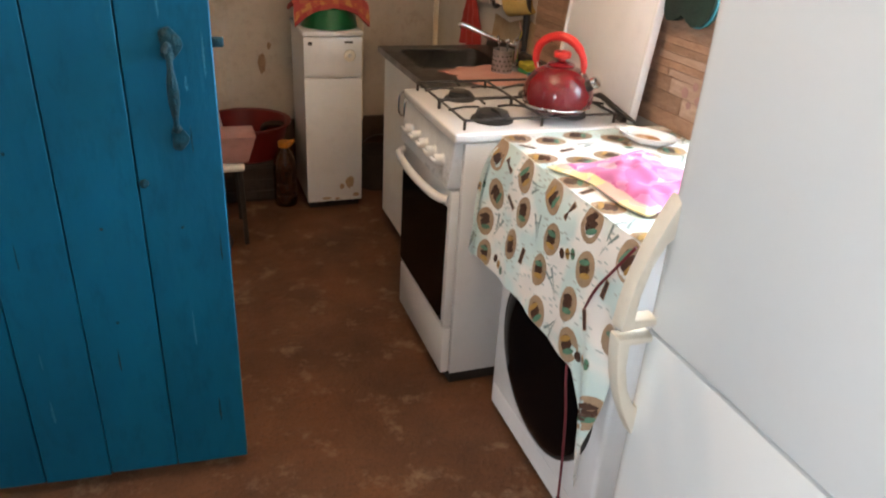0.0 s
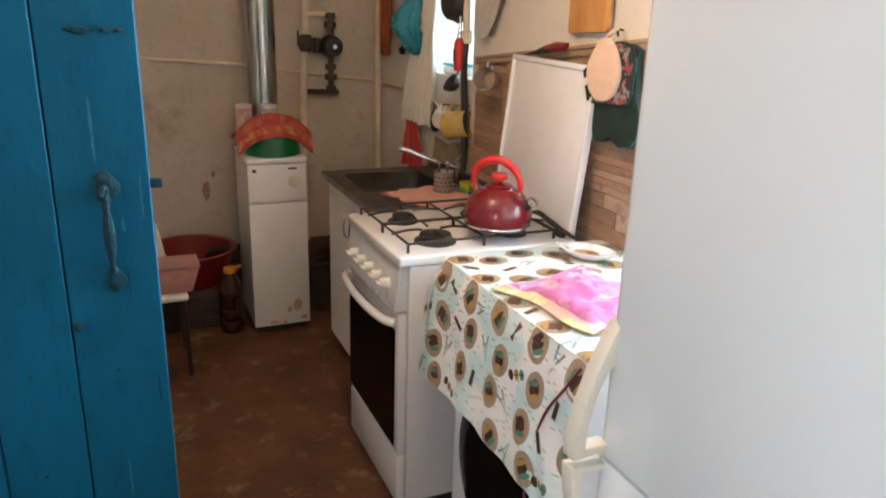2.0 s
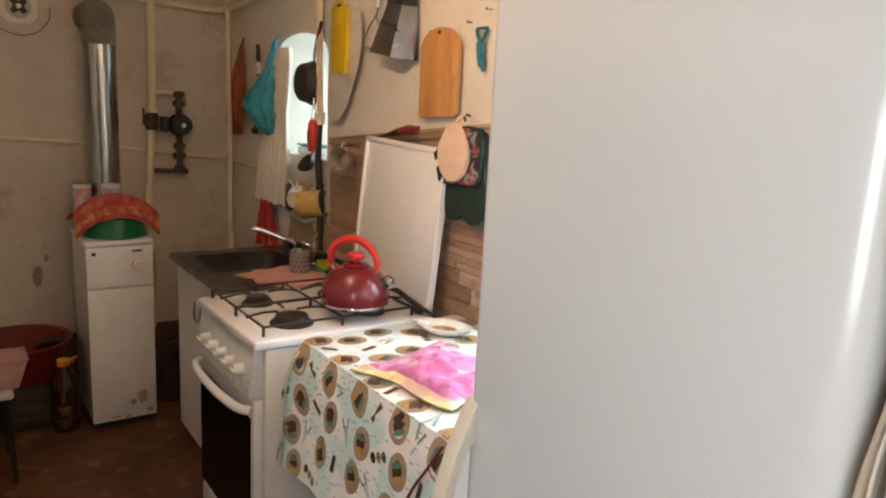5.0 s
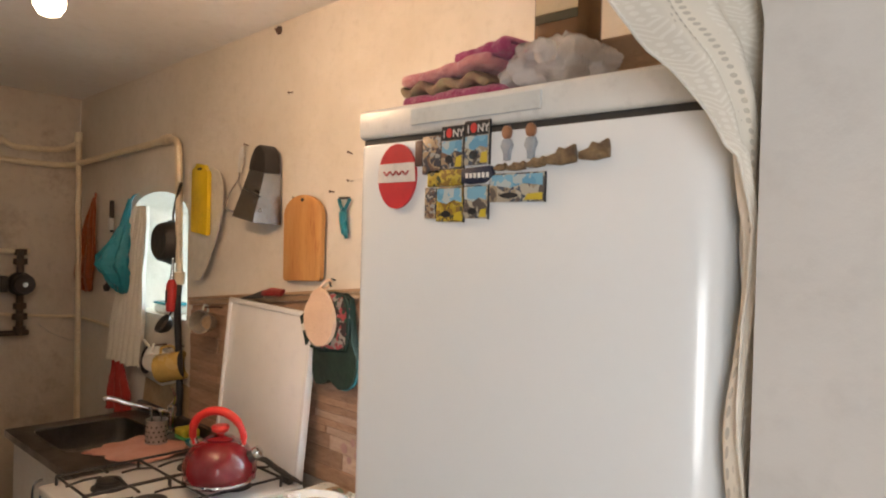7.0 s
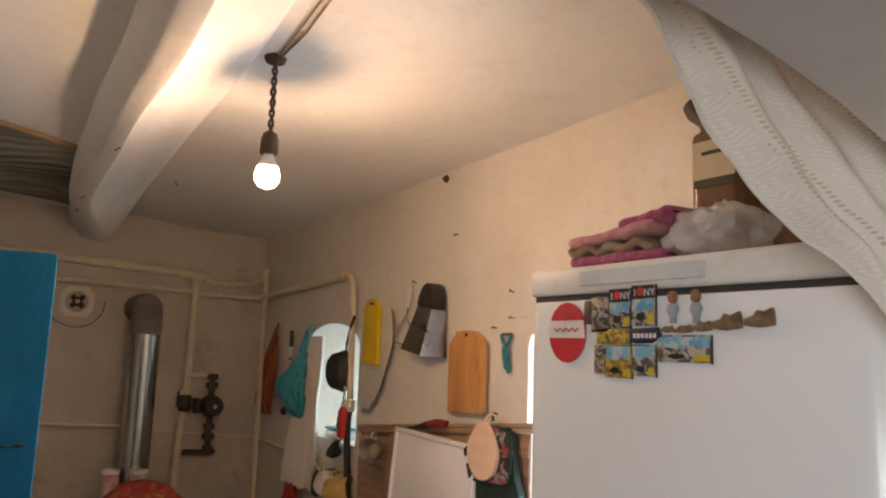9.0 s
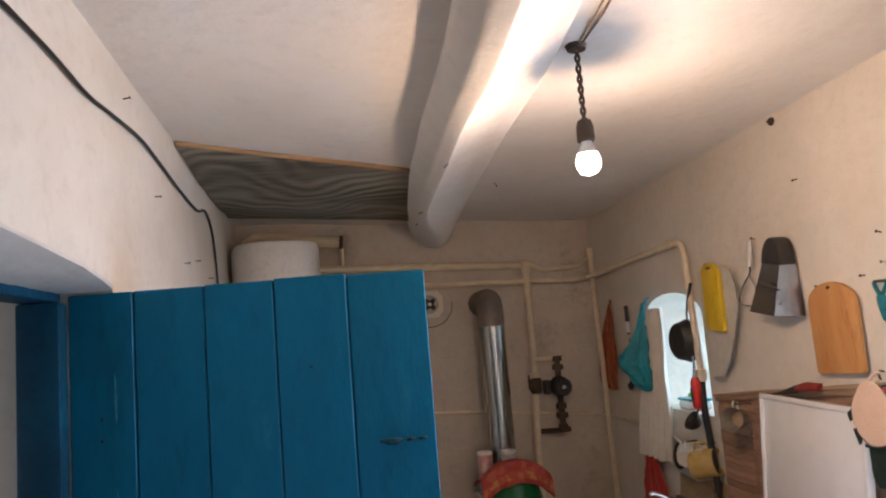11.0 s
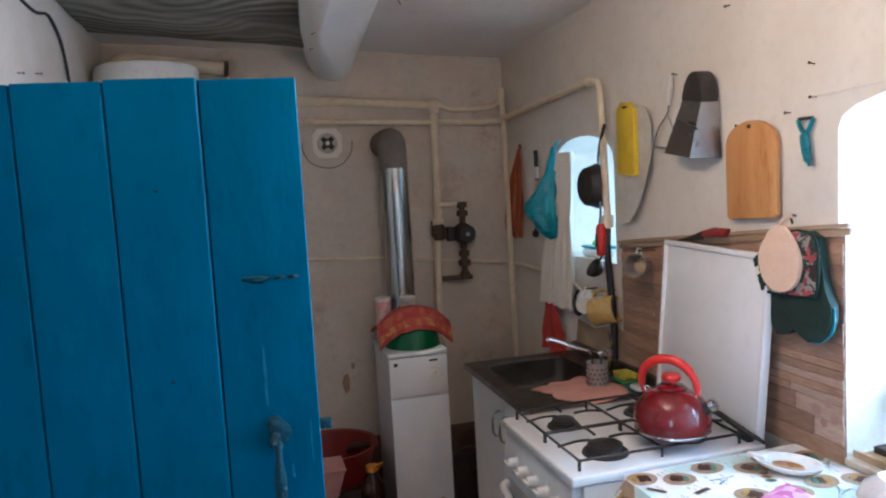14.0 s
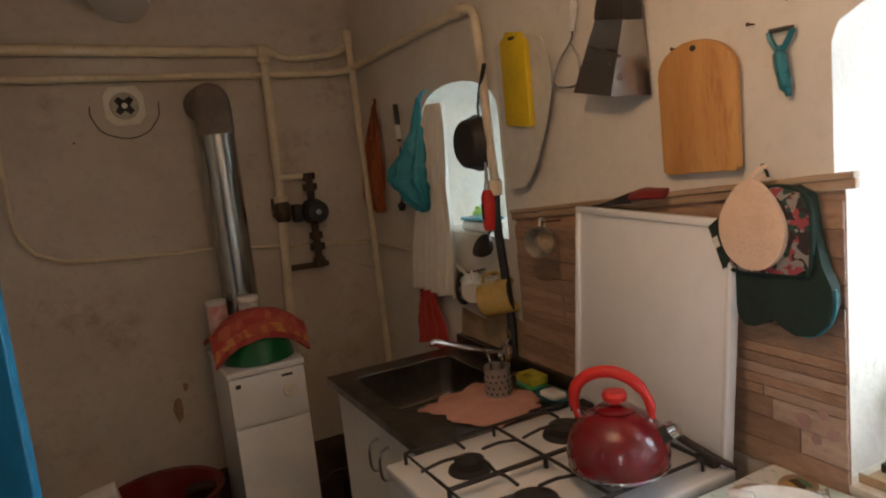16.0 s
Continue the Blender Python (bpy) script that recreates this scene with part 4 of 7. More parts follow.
CERAMIC = plain("white_ceramic", (0.80, 0.78, 0.73), 0.15, coat=0.4)
YELLOW_MUG = plain("yellow_enamel", (0.60, 0.40, 0.12), 0.25, coat=0.3)
PINK_RAG = surf("salmon_rag", (0.60, 0.32, 0.26), (0.52, 0.25, 0.20), 12, 0.95, bump=0.4, bscale=140)
SPONGE = surf("yellow_sponge", (0.60, 0.55, 0.05), None, 30, 0.95, bump=0.6, bscale=120)
OIL = plain("brown_oil_bottle", (0.045, 0.016, 0.006), 0.12, coat=0.4)
ORANGE_CAP = plain("orange_cap", (0.70, 0.28, 0.03), 0.4)
PAPER = surf("stained_paper", (0.46, 0.34, 0.21), (0.32, 0.21, 0.11), 8, 0.85, bump=0.15)
GREY_MAT = plain("grey_plastic_sheet", (0.60, 0.57, 0.50), 0.4)
TIN_RED = surf("printed_tin", (0.62, 0.55, 0.50), (0.52, 0.16, 0.16), 22, 0.4, bump=0.02)
TIN_GREY = surf("printed_grey_tin", (0.60, 0.58, 0.55), (0.30, 0.28, 0.30), 22, 0.4, bump=0.02)
VALVE = surf("valve_iron", (0.06, 0.045, 0.035), (0.10, 0.06, 0.03), 18, 0.6, metal=0.4, bump=0.3)
RUSTY = surf("rusty_nail", (0.10, 0.05, 0.03), None, 30, 0.8, bump=0.2)
FILM = plain("clear_bag_film", (0.95, 0.92, 0.90), 0.18, bump=0.5, bscale=28, alpha=0.38)
AMBER = plain("amber_bottle", (0.16, 0.08, 0.03), 0.2)
GRIME = surf("dark_clutter", (0.035, 0.025, 0.02), (0.06, 0.04, 0.03), 15, 0.8, bump=0.3)
SLAT = surf("printed_slat", (0.40, 0.25, 0.165), (0.25, 0.145, 0.09), 11, 0.6, bump=0.25, stretch=(1, 1, 3.5), stain=(0.52, 0.40, 0.30), stain_scale=5, stain_cut=0.56, stain_mix=0.55, per_object=0.22)
SLAT_PALE = surf("pale_printed_slat", (0.43, 0.31, 0.23), (0.30, 0.20, 0.14), 11, 0.6, bump=0.25, stretch=(1, 1, 3.5), stain=(0.30, 0.18, 0.12), stain_scale=5, stain_cut=0.56, stain_mix=0.5, per_object=0.18)
RAIL = surf("old_rail_wood", (0.46, 0.33, 0.22), (0.30, 0.19, 0.11), 8, 0.6, bump=0.2, stretch=(1, 0.3, 3))


def printed(name, tones, scale=30.0, rough=0.7, back=None):
    """A cloth or card print: patches of several flat colours."""
    m = bpy.data.materials.new(name)
    m.use_nodes = True
    n, l = m.node_tree.nodes, m.node_tree.links
    b = n["Principled BSDF"]
    tc = n.new("ShaderNodeTexCoord")
    ns = n.new("ShaderNodeTexNoise")
    ns.inputs["Scale"].default_value = scale * 0.5
    vo = n.new("ShaderNodeTexVoronoi")
    vo.inputs["Scale"].default_value = scale
    mx = n.new("ShaderNodeMix")
    mx.data_type = "VECTOR"
    mx.inputs[0].default_value = 0.06
    l.new(tc.outputs["Object"], ns.inputs["Vector"])
    l.new(tc.outputs["Object"], mx.inputs[4])
    l.new(ns.outputs["Color"], mx.inputs[5])
    l.new(mx.outputs[1], vo.inputs["Vector"])
    cr = n.new("ShaderNodeValToRGB")
    cr.color_ramp.interpolation = "CONSTANT"
    while len(cr.color_ramp.elements) < len(tones):
        cr.color_ramp.elements.new(0.5)
    for k, c in enumerate(tones):
        cr.color_ramp.elements[k].position = k / len(tones)
        cr.color_ramp.elements[k].color = (*c, 1)
    l.new(vo.outputs["Color"], cr.inputs[0])
    l.new(cr.outputs[0], b.inputs["Base Color"])
    b.inputs["Roughness"].default_value = rough
    bp = n.new("ShaderNodeBump")
    bp.inputs["Strength"].default_value = 0.15
    l.new(ns.outputs[0], bp.inputs["Height"])
    l.new(bp.outputs[0], b.inputs["Normal"])
    return m


PRINT_CLOTH = printed("pot_holder_print", [(0.02, 0.05, 0.035), (0.03, 0.02, 0.02), (0.24, 0.22, 0.2), (0.3, 0.05, 0.06), (0.02, 0.06, 0.04)], 64, 0.9)
TOWEL_PINK = printed("pink_towel_print", [(0.52, 0.15, 0.31), (0.55, 0.20, 0.36), (0.48, 0.12, 0.27), (0.58, 0.36, 0.42)], 26, 0.95)
TOWEL_BORDER = printed("yellow_towel_border", [(0.72, 0.58, 0.30), (0.66, 0.44, 0.36), (0.74, 0.66, 0.42)], 26, 0.95)
TOWEL_RED = printed("red_yellow_towel", [(0.36, 0.050, 0.045), (0.40, 0.075, 0.055), (0.33, 0.045, 0.040), (0.42, 0.11, 0.06)], 34, 0.95)


def oilcloth_material():
    """The ground of a printed oilcloth: aqua patches and faint writing on white."""
    m = bpy.data.materials.new("printed_oilcloth")
    m.use_nodes = True
    n, l = m.node_tree.nodes, m.node_tree.links
    b = n["Principled BSDF"]
    b.inputs["Roughness"].default_value = 0.32
    uv = n.new("ShaderNodeUVMap")

    def vor(scale, rnd, vec=None, metric="EUCLIDEAN"):
        v = n.new("ShaderNodeTexVoronoi")
        v.voronoi_dimensions, v.distance = "2D", metric
        v.inputs["Scale"].default_value, v.inputs["Randomness"].default_value = scale, rnd
        l.new(vec or uv.outputs[0], v.inputs["Vector"])
        return v

    def less(sock, lim):
        f = n.new("ShaderNodeMath")
        f.operation = "LESS_THAN"
        l.new(sock, f.inputs[0])
        f.inputs[1].default_value = lim
        return f.outputs[0]

    def mul(a, c):
        f = n.new("ShaderNodeMath")
        f.operation = "MULTIPLY"
        l.new(a, f.inputs[0])
        l.new(c, f.inputs[1])
        return f.outputs[0]

    def mix(fac, a, c):
        x = n.new("ShaderNodeMix")
        x.data_type = "RGBA"
        l.new(fac, x.inputs[0])
        for sock, v in ((x.inputs[6], a), (x.inputs[7], c)):
            if isinstance(v, tuple):
                sock.default_value = (*v, 1)
            else:
                l.new(v, sock)
        return x.outputs[2]

    ns = n.new("ShaderNodeTexNoise")
    ns.inputs["Scale"].default_value, ns.inputs["Detail"].default_value = 6.0, 3
    l.new(uv.outputs[0], ns.inputs["Vector"])
    rng = n.new("ShaderNodeMapRange")
    rng.inputs[1].default_value, rng.inputs[2].default_value = 0.46, 0.56
    l.new(ns.outputs[0], rng.inputs[0])
    col = mix(rng.outputs[0], (0.78, 0.76, 0.72), (0.56, 0.70, 0.68))
    # faint lines of writing
    mp2 = n.new("ShaderNodeMapping")
    mp2.inputs["Rotation"].default_value = (0, 0, -0.5)
    mp2.inputs["Scale"].default_value = (1.0, 4.0, 1.0)
    l.new(uv.outputs[0], mp2.inputs[0])
    fine = vor(30, 1.0, mp2.outputs[0])
    sep3 = n.new("ShaderNodeSeparateColor")
    l.new(fine.outputs["Color"], sep3.inputs[0])
    col = mix(mul(less(fine.outputs["Distance"], 0.25), less(sep3.outputs[0], 0.28)), col, (0.40, 0.46, 0.44))
    l.new(col, b.inputs["Base Color"])
    return m


OILCLOTH = oilcloth_material()


def add_uv(ob, f):
    me = ob.data
    uv = me.uv_layers.new(name="UVMap")
    for lp in me.loops:
        uv.data[lp.index].uv = f(me.vertices[lp.vertex_index].co)


def on_wall(outline, x0, thick, r=0.0):
    """A flat piece that lies against the window wall: an outline in y and z."""
    return plate(outline, [], lambda y, z: (x0, y, z), (-thick, 0, 0), r=r)


def oval(c, a, b, n=28, p=1.0):
    return [(c[0] + a * math.copysign(abs(math.cos(q)) ** p, math.cos(q)), c[1] + b * math.copysign(abs(math.sin(q)) ** p, math.sin(q))) for q in [2 * math.pi * k / n for k in range(n)]]


def nail(at, d, length=0.016, r=0.0026):
    at, d = V(at), V(d).normalized()
    bm = tube([at, at + d * length], r * 0.7, 6)
    tube([at + d * length, at + d * (length + 0.002)], r * 1.6, 8, bm)
    return single("nail", bm, RUSTY, "rusty nail driven into the whitewashed plaster", "nail", "nails in the plaster")


# ---- oilcloth, towel and dishes on the washing machine ----
def oilcloth():
    # u runs round the rim of the machine, v from the middle of the top outward and down
    xf, ye = -0.532, -1.100
    L1, L2 = 0.70, 0.45
    def rim(s):
        if s < L1:
            return V((xf, -1.800 + s, 0)), V((-1, 0, 0))
        q = min(1.0, (s - L1) / 0.06)
        if q < 1.0:
            a = q * math.pi / 2
            return V((xf + 0.03 - 0.03 * math.cos(a), ye - 0.03 + 0.03 * math.sin(a) + 0.0, 0)), V((-math.cos(a), math.sin(a), 0))
        return V((xf + 0.03 + (s - L1 - 0.06), ye, 0)), V((0, 1, 0))

    def drop(s):
        if s < 0.12:
            return 0.60 - 2.2 * s
        if s < 0.62:
            return 0.345 + 0.005 * math.sin(s * 11)
        return max(0.06, 0.345 - 0.9 * (s - 0.72)) if s > 0.72 else 0.345

    tot = L1 + 0.06 + L2

    def hang(s, w, lift=0.0):
        """A point of the skirt: s along the rim, w from 0 at the rim to 1 at the hem."""
        p, d = rim(s)
        h = drop(s) * w
        fold = 0.004 * math.sin(s * 42 + 1) * w + 0.006 * noise.noise(V((s * 9, h * 8, 0)))
        corner = math.exp(-((s - L1 - 0.02) / 0.07) ** 2)
        flare = 0.010 + 0.034 * w + fold + corner * 0.035 * math.sin(min(1, w * 1.35) * math.pi * 0.72)
        if d.y > 0.5:
            flare = min(flare, 0.018)
        if s < 0.12:
            flare += 0.03 * math.sin(w * 9 + s * 30) * (1 - s / 0.12) * w
        q = p + d * (flare * min(1, w * 9) + lift)
        q.z = 0.866 - h - 0.004 * min(1, w * 18)
        return q

    skirt = sheet(lambda u, v: hang(tot * u, v), 76, 18)
    # the top sheet
    def top(u, v):
        x = xf + (0.525) * u
        y = -1.800 + 0.700 * v
        if v > 0.99 and u < 0.06:
            x = max(x, xf + 0.009)
        return V((x, y, 0.866 + 0.0025 * noise.noise(V((x * 12, y * 12, 3))) + 0.004 * max(0, noise.noise(V((x * 4, y * 5, 8))))))
    t = thing("oilcloth", (-0.28, -1.45, 0.85), "glossy printed oilcloth draped over the washing machine", "tablecloth")
    a = part("skirt", skirt, OILCLOTH, t, sharp=80)
    add_uv(a, lambda co: (co.y + 3.0 + 0.4 * (co.x + 0.53), (co.z - 0.866) + 2.0))
    b = part("top_sheet", sheet(top, 30, 36, 0.002), OILCLOTH, t, sharp=80)
    add_uv(b, lambda co: (co.y + 3.0, 2.0 + (co.x + 0.532)))

    # the print: plates with pastries, little cakes in rows, name bars and iron towers
    inks = {"tan": (0.40, 0.28, 0.18), "cocoa": (0.075, 0.035, 0.022), "leaf": (0.10, 0.24, 0.16), "honey": (0.46, 0.27, 0.07), "slate": (0.27, 0.35, 0.33)}
    ink_mats = {k: plain("print_" + k, c, 0.32, scale=60) for k, c in inks.items()}
    order = list(inks)
    rnd = random.Random(17)

    def stamp(bm, ink, pts, lay, level):
        vs = [bm.verts.new(lay(a, b, 0.0009 + 0.0004 * level)) for a, b in pts]
        c = bm.verts.new(lay(sum(p[0] for p in pts) / len(pts), sum(p[1] for p in pts) / len(pts), 0.0011 + 0.0004 * level))
        for k in range(len(vs)):
            bm.faces.new((vs[k], vs[(k + 1) % len(vs)], c)).material_index = order.index(ink)

    def turned(pts, a, b, q, k=1.0):
        return [(a + k * (x * math.cos(q) - y * math.sin(q)), b + k * (x * math.sin(q) + y * math.cos(q))) for x, y in pts]

    def motif(kind, a, b, lay):
        bm = bmesh.new()
        q = rnd.uniform(-0.5, 0.5)

        def put(ink, pts, level, twist=0.0):
            stamp(bm, ink, turned(pts, a, b, q + twist, 1.42), lay, level)
        if kind == "plate":
            put("tan", oval((0, 0), 0.025, 0.030, 18), 0)
            first, second = rnd.choice((("leaf", "honey"), ("cocoa", "honey"), ("honey", "leaf"), ("leaf", "cocoa")))
            put("cocoa", oval((0.002, -0.001), 0.0125, 0.0165, 14), 1)
            for k in range(3):
                put((first, "cocoa", second)[k], oval((0, 0.0105 - 0.0105 * k), 0.0150, 0.0050, 10), 2 + k, 0.6)
        elif kind == "row":
            for k, ink in enumerate(("leaf", "honey", "cocoa")):
                put(ink, oval((-0.016 + 0.016 * k, 0), 0.0068, 0.0092, 12), 0)
                put("cocoa", [(-0.0225 + 0.016 * k, -0.0012), (-0.0095 + 0.016 * k, -0.0012), (-0.0095 + 0.016 * k, 0.0012), (-0.0225 + 0.016 * k, 0.0012)], 1)
        elif kind == "bar":
            twist = rnd.choice((0.9, -0.7, 1.3))
            put("tan", [(-0.017, -0.0055), (0.017, -0.0055), (0.017, 0.0055), (-0.017, 0.0055)], 0, twist)
            put("cocoa", [(-0.015, -0.004), (0.015, -0.004), (0.015, 0.004), (-0.015, 0.004)], 1, twist)
        else:
            twist = rnd.choice((0.3, -0.4, 2.2))
            for side in (-1, 1):
                put("slate", [(side * 0.013, -0.024), (side * 0.007, -0.024), (side * 0.002, -0.004), (0, 0.026), (side * 0.004, -0.002)], 0, twist)
            put("slate", [(-0.009, -0.011), (0.009, -0.011), (0.008, -0.008), (-0.008, -0.008)], 1, twist)
        ob = part("printed_motif", bm, ink_mats["tan"], t, sharp=80)
        for k in order[1:]:
            ob.data.materials.append(ink_mats[k])

    def on_skirt(a, b, lift):
        a = min(max(a, 0.0), tot)
        return hang(a, min(0.995, max(0.0, b / drop(a))), lift)

    def on_top(a, b, lift):
        return top(min(1, max(0, (b + 0.532) / 0.525)), min(1, max(0, (a + 1.80) / 0.70))) + V((0, 0, lift + 0.0006))
    for lay, a0, a1, b0, b1 in ((on_skirt, 0.02, 1.15, 0.035, 0.62), (on_top, -1.78, -1.12, -0.50, -0.03)):
        row, b = 0, b0
        while b < b1:
            a, k = a0 + (0.055 if row % 2 else 0.0), row
            while a < a1:
                kind = ("plate", "bar", "plate", "row", "plate", "tower")[k % 6] if row % 2 else ("plate", "tower", "plate", "bar")[k % 4]
                ja, jb = a + rnd.uniform(-0.008, 0.008), b + rnd.uniform(-0.008, 0.008)
                if lay is on_top or (jb < drop(ja) - 0.026 and drop(ja) > 0.1):
                    motif(kind, ja, jb, lay)
                a, k = a + (0.070 if kind != "plate" else 0.088), k + 1
            row, b = row + 1, b + 0.092


oilcloth()


def rumpled(name, cx, cy, w, d, z, amp, mat, label, category, rot=0.0, border=None, seed=0, ragged=0.0):
    """A crumpled cloth lying flat."""
    c, s = math.cos(rot), math.sin(rot)
    def f(u, v):
        a, b = (u - 0.5) * w * (1 + 0.08 * math.sin(v * 6 + seed)), (v - 0.5) * d * (1 + 0.08 * math.sin(u * 7 + seed))
        k = 1 + ragged * (noise.noise(V((u * 3.5 + seed, v * 3.5, 9))) + 0.6 * noise.noise(V((u * 9, v * 9 + seed, 4))))
        a, b = a * k, b * k
        e = min(u, v, 1 - u, 1 - v)
        h = amp * (0.55 + 0.6 * noise.noise(V((u * 3 + seed, v * 3, 1))) + 0.35 * noise.noise(V((u * 8, v * 8 + seed, 5)))) * min(1, e * 6)
        return V((cx + a * c - b * s, cy + a * s + b * c, z + 0.004 + max(0, h)))
    if not border:
        return single(name, sheet(f, 30, 30, -0.004), mat, label, category, sharp=80)
    t = thing(name, (cx, cy, z), label, category)
    part("cloth", sheet(lambda u, v: f(u, 0.09 + 0.91 * v), 30, 28, -0.004), mat, t, sharp=80)
    part("border", sheet(lambda u, v: f(u, 0.09 * v) + V((0, 0, 0.0005)), 30, 7, -0.004), border, t, "yellow and pink patterned border", sharp=80)
    return t


rumpled("hand_towel", -0.335, -1.50, 0.30, 0.30, 0.867, 0.035, TOWEL_PINK, "crumpled bright pink towel with a yellow border on the oilcloth", "towel", rot=-1.35, border=TOWEL_BORDER, seed=2.0)


def spoon_rest():
    t = thing("spoon_rest", (-0.15, -1.235, 0.869), "white ceramic spoon rest with a brown hollow", "dish")
    m = Matrix.Translation((-0.15, -1.235, 0.870)) @ Matrix.Rotation(radians(-60), 4, "Z") @ Matrix.Diagonal((1.45, 1, 1, 1))
    part("dish", lathe([(0, 0), (0.035, 0.0), (0.052, 0.012), (0.057, 0.022), (0.053, 0.022), (0.040, 0.010), (0.0, 0.006)], seg=32, m=m), CERAMIC, t)
    part("hollow", lathe([(0, 0.0085), (0.024, 0.0095), (0.026, 0.0105)], seg=28, m=m), plain("brown_glaze", (0.34, 0.17, 0.07), 0.3), t, "brown glazed hollow")
    part("handle", box((-0.098, -0.012, 0.012), (-0.050, 0.012, 0.026), 0.006, m=Matrix.Translation((-0.15, -1.235, 0.870)) @ Matrix.Rotation(radians(-60), 4, "Z")), CERAMIC, t)


spoon_rest()
single("soup_bowl", lathe([(0.032, 0.046), (0.034, 0.050), (0.038, 0.050), (0.040, 0.046), (0.066, 0.030), (0.080, 0.0), (0.076, 0.0), (0.062, 0.026), (0.0, 0.044), (0.032, 0.046)], (-0.055, -1.455, 0.871), 36), CERAMIC,
       "white ceramic bowl turned upside down on the oilcloth", "bowl")

cord = [(-0.548, -1.80, 0.865), (-0.556, -1.76, 0.80), (-0.558, -1.70, 0.71), (-0.560, -1.665, 0.60), (-0.575, -1.672, 0.50), (-0.572, -1.695, 0.38), (-0.565, -1.70, 0.25), (-0.562, -1.705, 0.13)]
t = thing("power_lead", cord[0], "dark red lead hanging over the machine's front", "cable")
part("line", tube(cord, 0.0032, 8, smooth=4), plain("dark_red_cord", (0.16, 0.02, 0.03), 0.6), t)
part("tip", tube([cord[-1], (-0.562, -1.706, 0.09)], [0.006, 0.004], 8), BLACK, t)


# ---- kettle ----
def kettle():
    x, y, z = -0.290, -0.958, 0.896
    a = math.atan2(-0.82, 0.57)
    m = Matrix.Translation((x, y, z)) @ Matrix.Rotation(a, 4, "Z")
    t = thing("kettle", (x, y, z), "dark red enamelled whistling kettle on the hob", "kettle")
    part("body", lathe([(0.0, 0.0), (0.088, 0.0), (0.095, 0.006), (0.100, 0.014), (0.104, 0.030), (0.103, 0.052), (0.094, 0.080), (0.076, 0.104), (0.052, 0.119), (0.036, 0.124), (0.0, 0.124)], seg=48, m=m), RED, t)
    part("base_ring", lathe([(0.090, 0.0065), (0.098, 0.0075), (0.1025, 0.012), (0.1018, 0.015), (0.099, 0.015)], seg=48, m=m), CHROME, t, "bright steel ring round the base")
    lid = part("lid", lathe([(0.040, 0.123), (0.041, 0.127), (0.034, 0.132), (0.0, 0.136)], seg=32, m=m), RED, t)
    part("knob", lathe([(0.010, 0.134), (0.012, 0.140), (0.024, 0.146), (0.026, 0.156), (0.022, 0.163), (0.0, 0.166)], seg=24, m=m), RED_PLASTIC, lid, "bright red lid knob")
    h = [(-0.078, 0, 0.104), (-0.086, 0, 0.135), (-0.076, 0, 0.172), (-0.040, 0, 0.198), (0.005, 0, 0.202), (0.045, 0, 0.182), (0.068, 0, 0.148), (0.072, 0, 0.112)]
    part("handle", tube(h, [0.008, 0.011, 0.0125, 0.013, 0.013, 0.0125, 0.010, 0.007], 12, m=m, smooth=4), RED_PLASTIC, t, "bright red plastic handle")
    for px in (-0.078, 0.072):
        part("handle_bracket", tube([(px * 0.9, 0, 0.095), (px, 0, 0.120)], 0.007, 8, m=m), CHROME, t)
    sp = part("spout", tube([(0.074, 0, 0.066), (0.094, 0, 0.080), (0.106, 0, 0.088)], [0.022, 0.017, 0.015], 16, m=m), BLACK, t, "short dark spout")
    part("whistle", tube([(0.104, 0, 0.087), (0.108, 0, 0.090), (0.120, 0, 0.098), (0.123, 0, 0.100)], [0.014, 0.018, 0.017, 0.010], 16, m=m), CHROME, sp, "chrome whistle cap")


kettle()


# ---- sink things ----
def faucet():
    t = thing("kitchen_tap", (-0.10, -0.20, 0.843), "old chrome kitchen tap with a long swivel spout", "tap")
    part("body", lathe([(0.026, 0.0), (0.026, 0.008), (0.015, 0.014), (0.015, 0.07), (0.018, 0.074), (0.018, 0.10), (0.010, 0.106), (0.0, 0.107)], (-0.075, -0.20, 0.843), 20), CHROME, t)
    part("spout", tube([(-0.075, -0.20, 0.915), (-0.13, -0.205, 0.935), (-0.22, -0.19, 0.968), (-0.30, -0.175, 1.000), (-0.318, -0.172, 0.995)], 0.0095, 10, smooth=3), CHROME, t)
    part("lever", tube([(-0.075, -0.20, 0.945), (-0.070, -0.215, 0.975), (-0.088, -0.225, 1.02)], [0.008, 0.006, 0.004], 8, smooth=3), CHROME, t)


faucet()


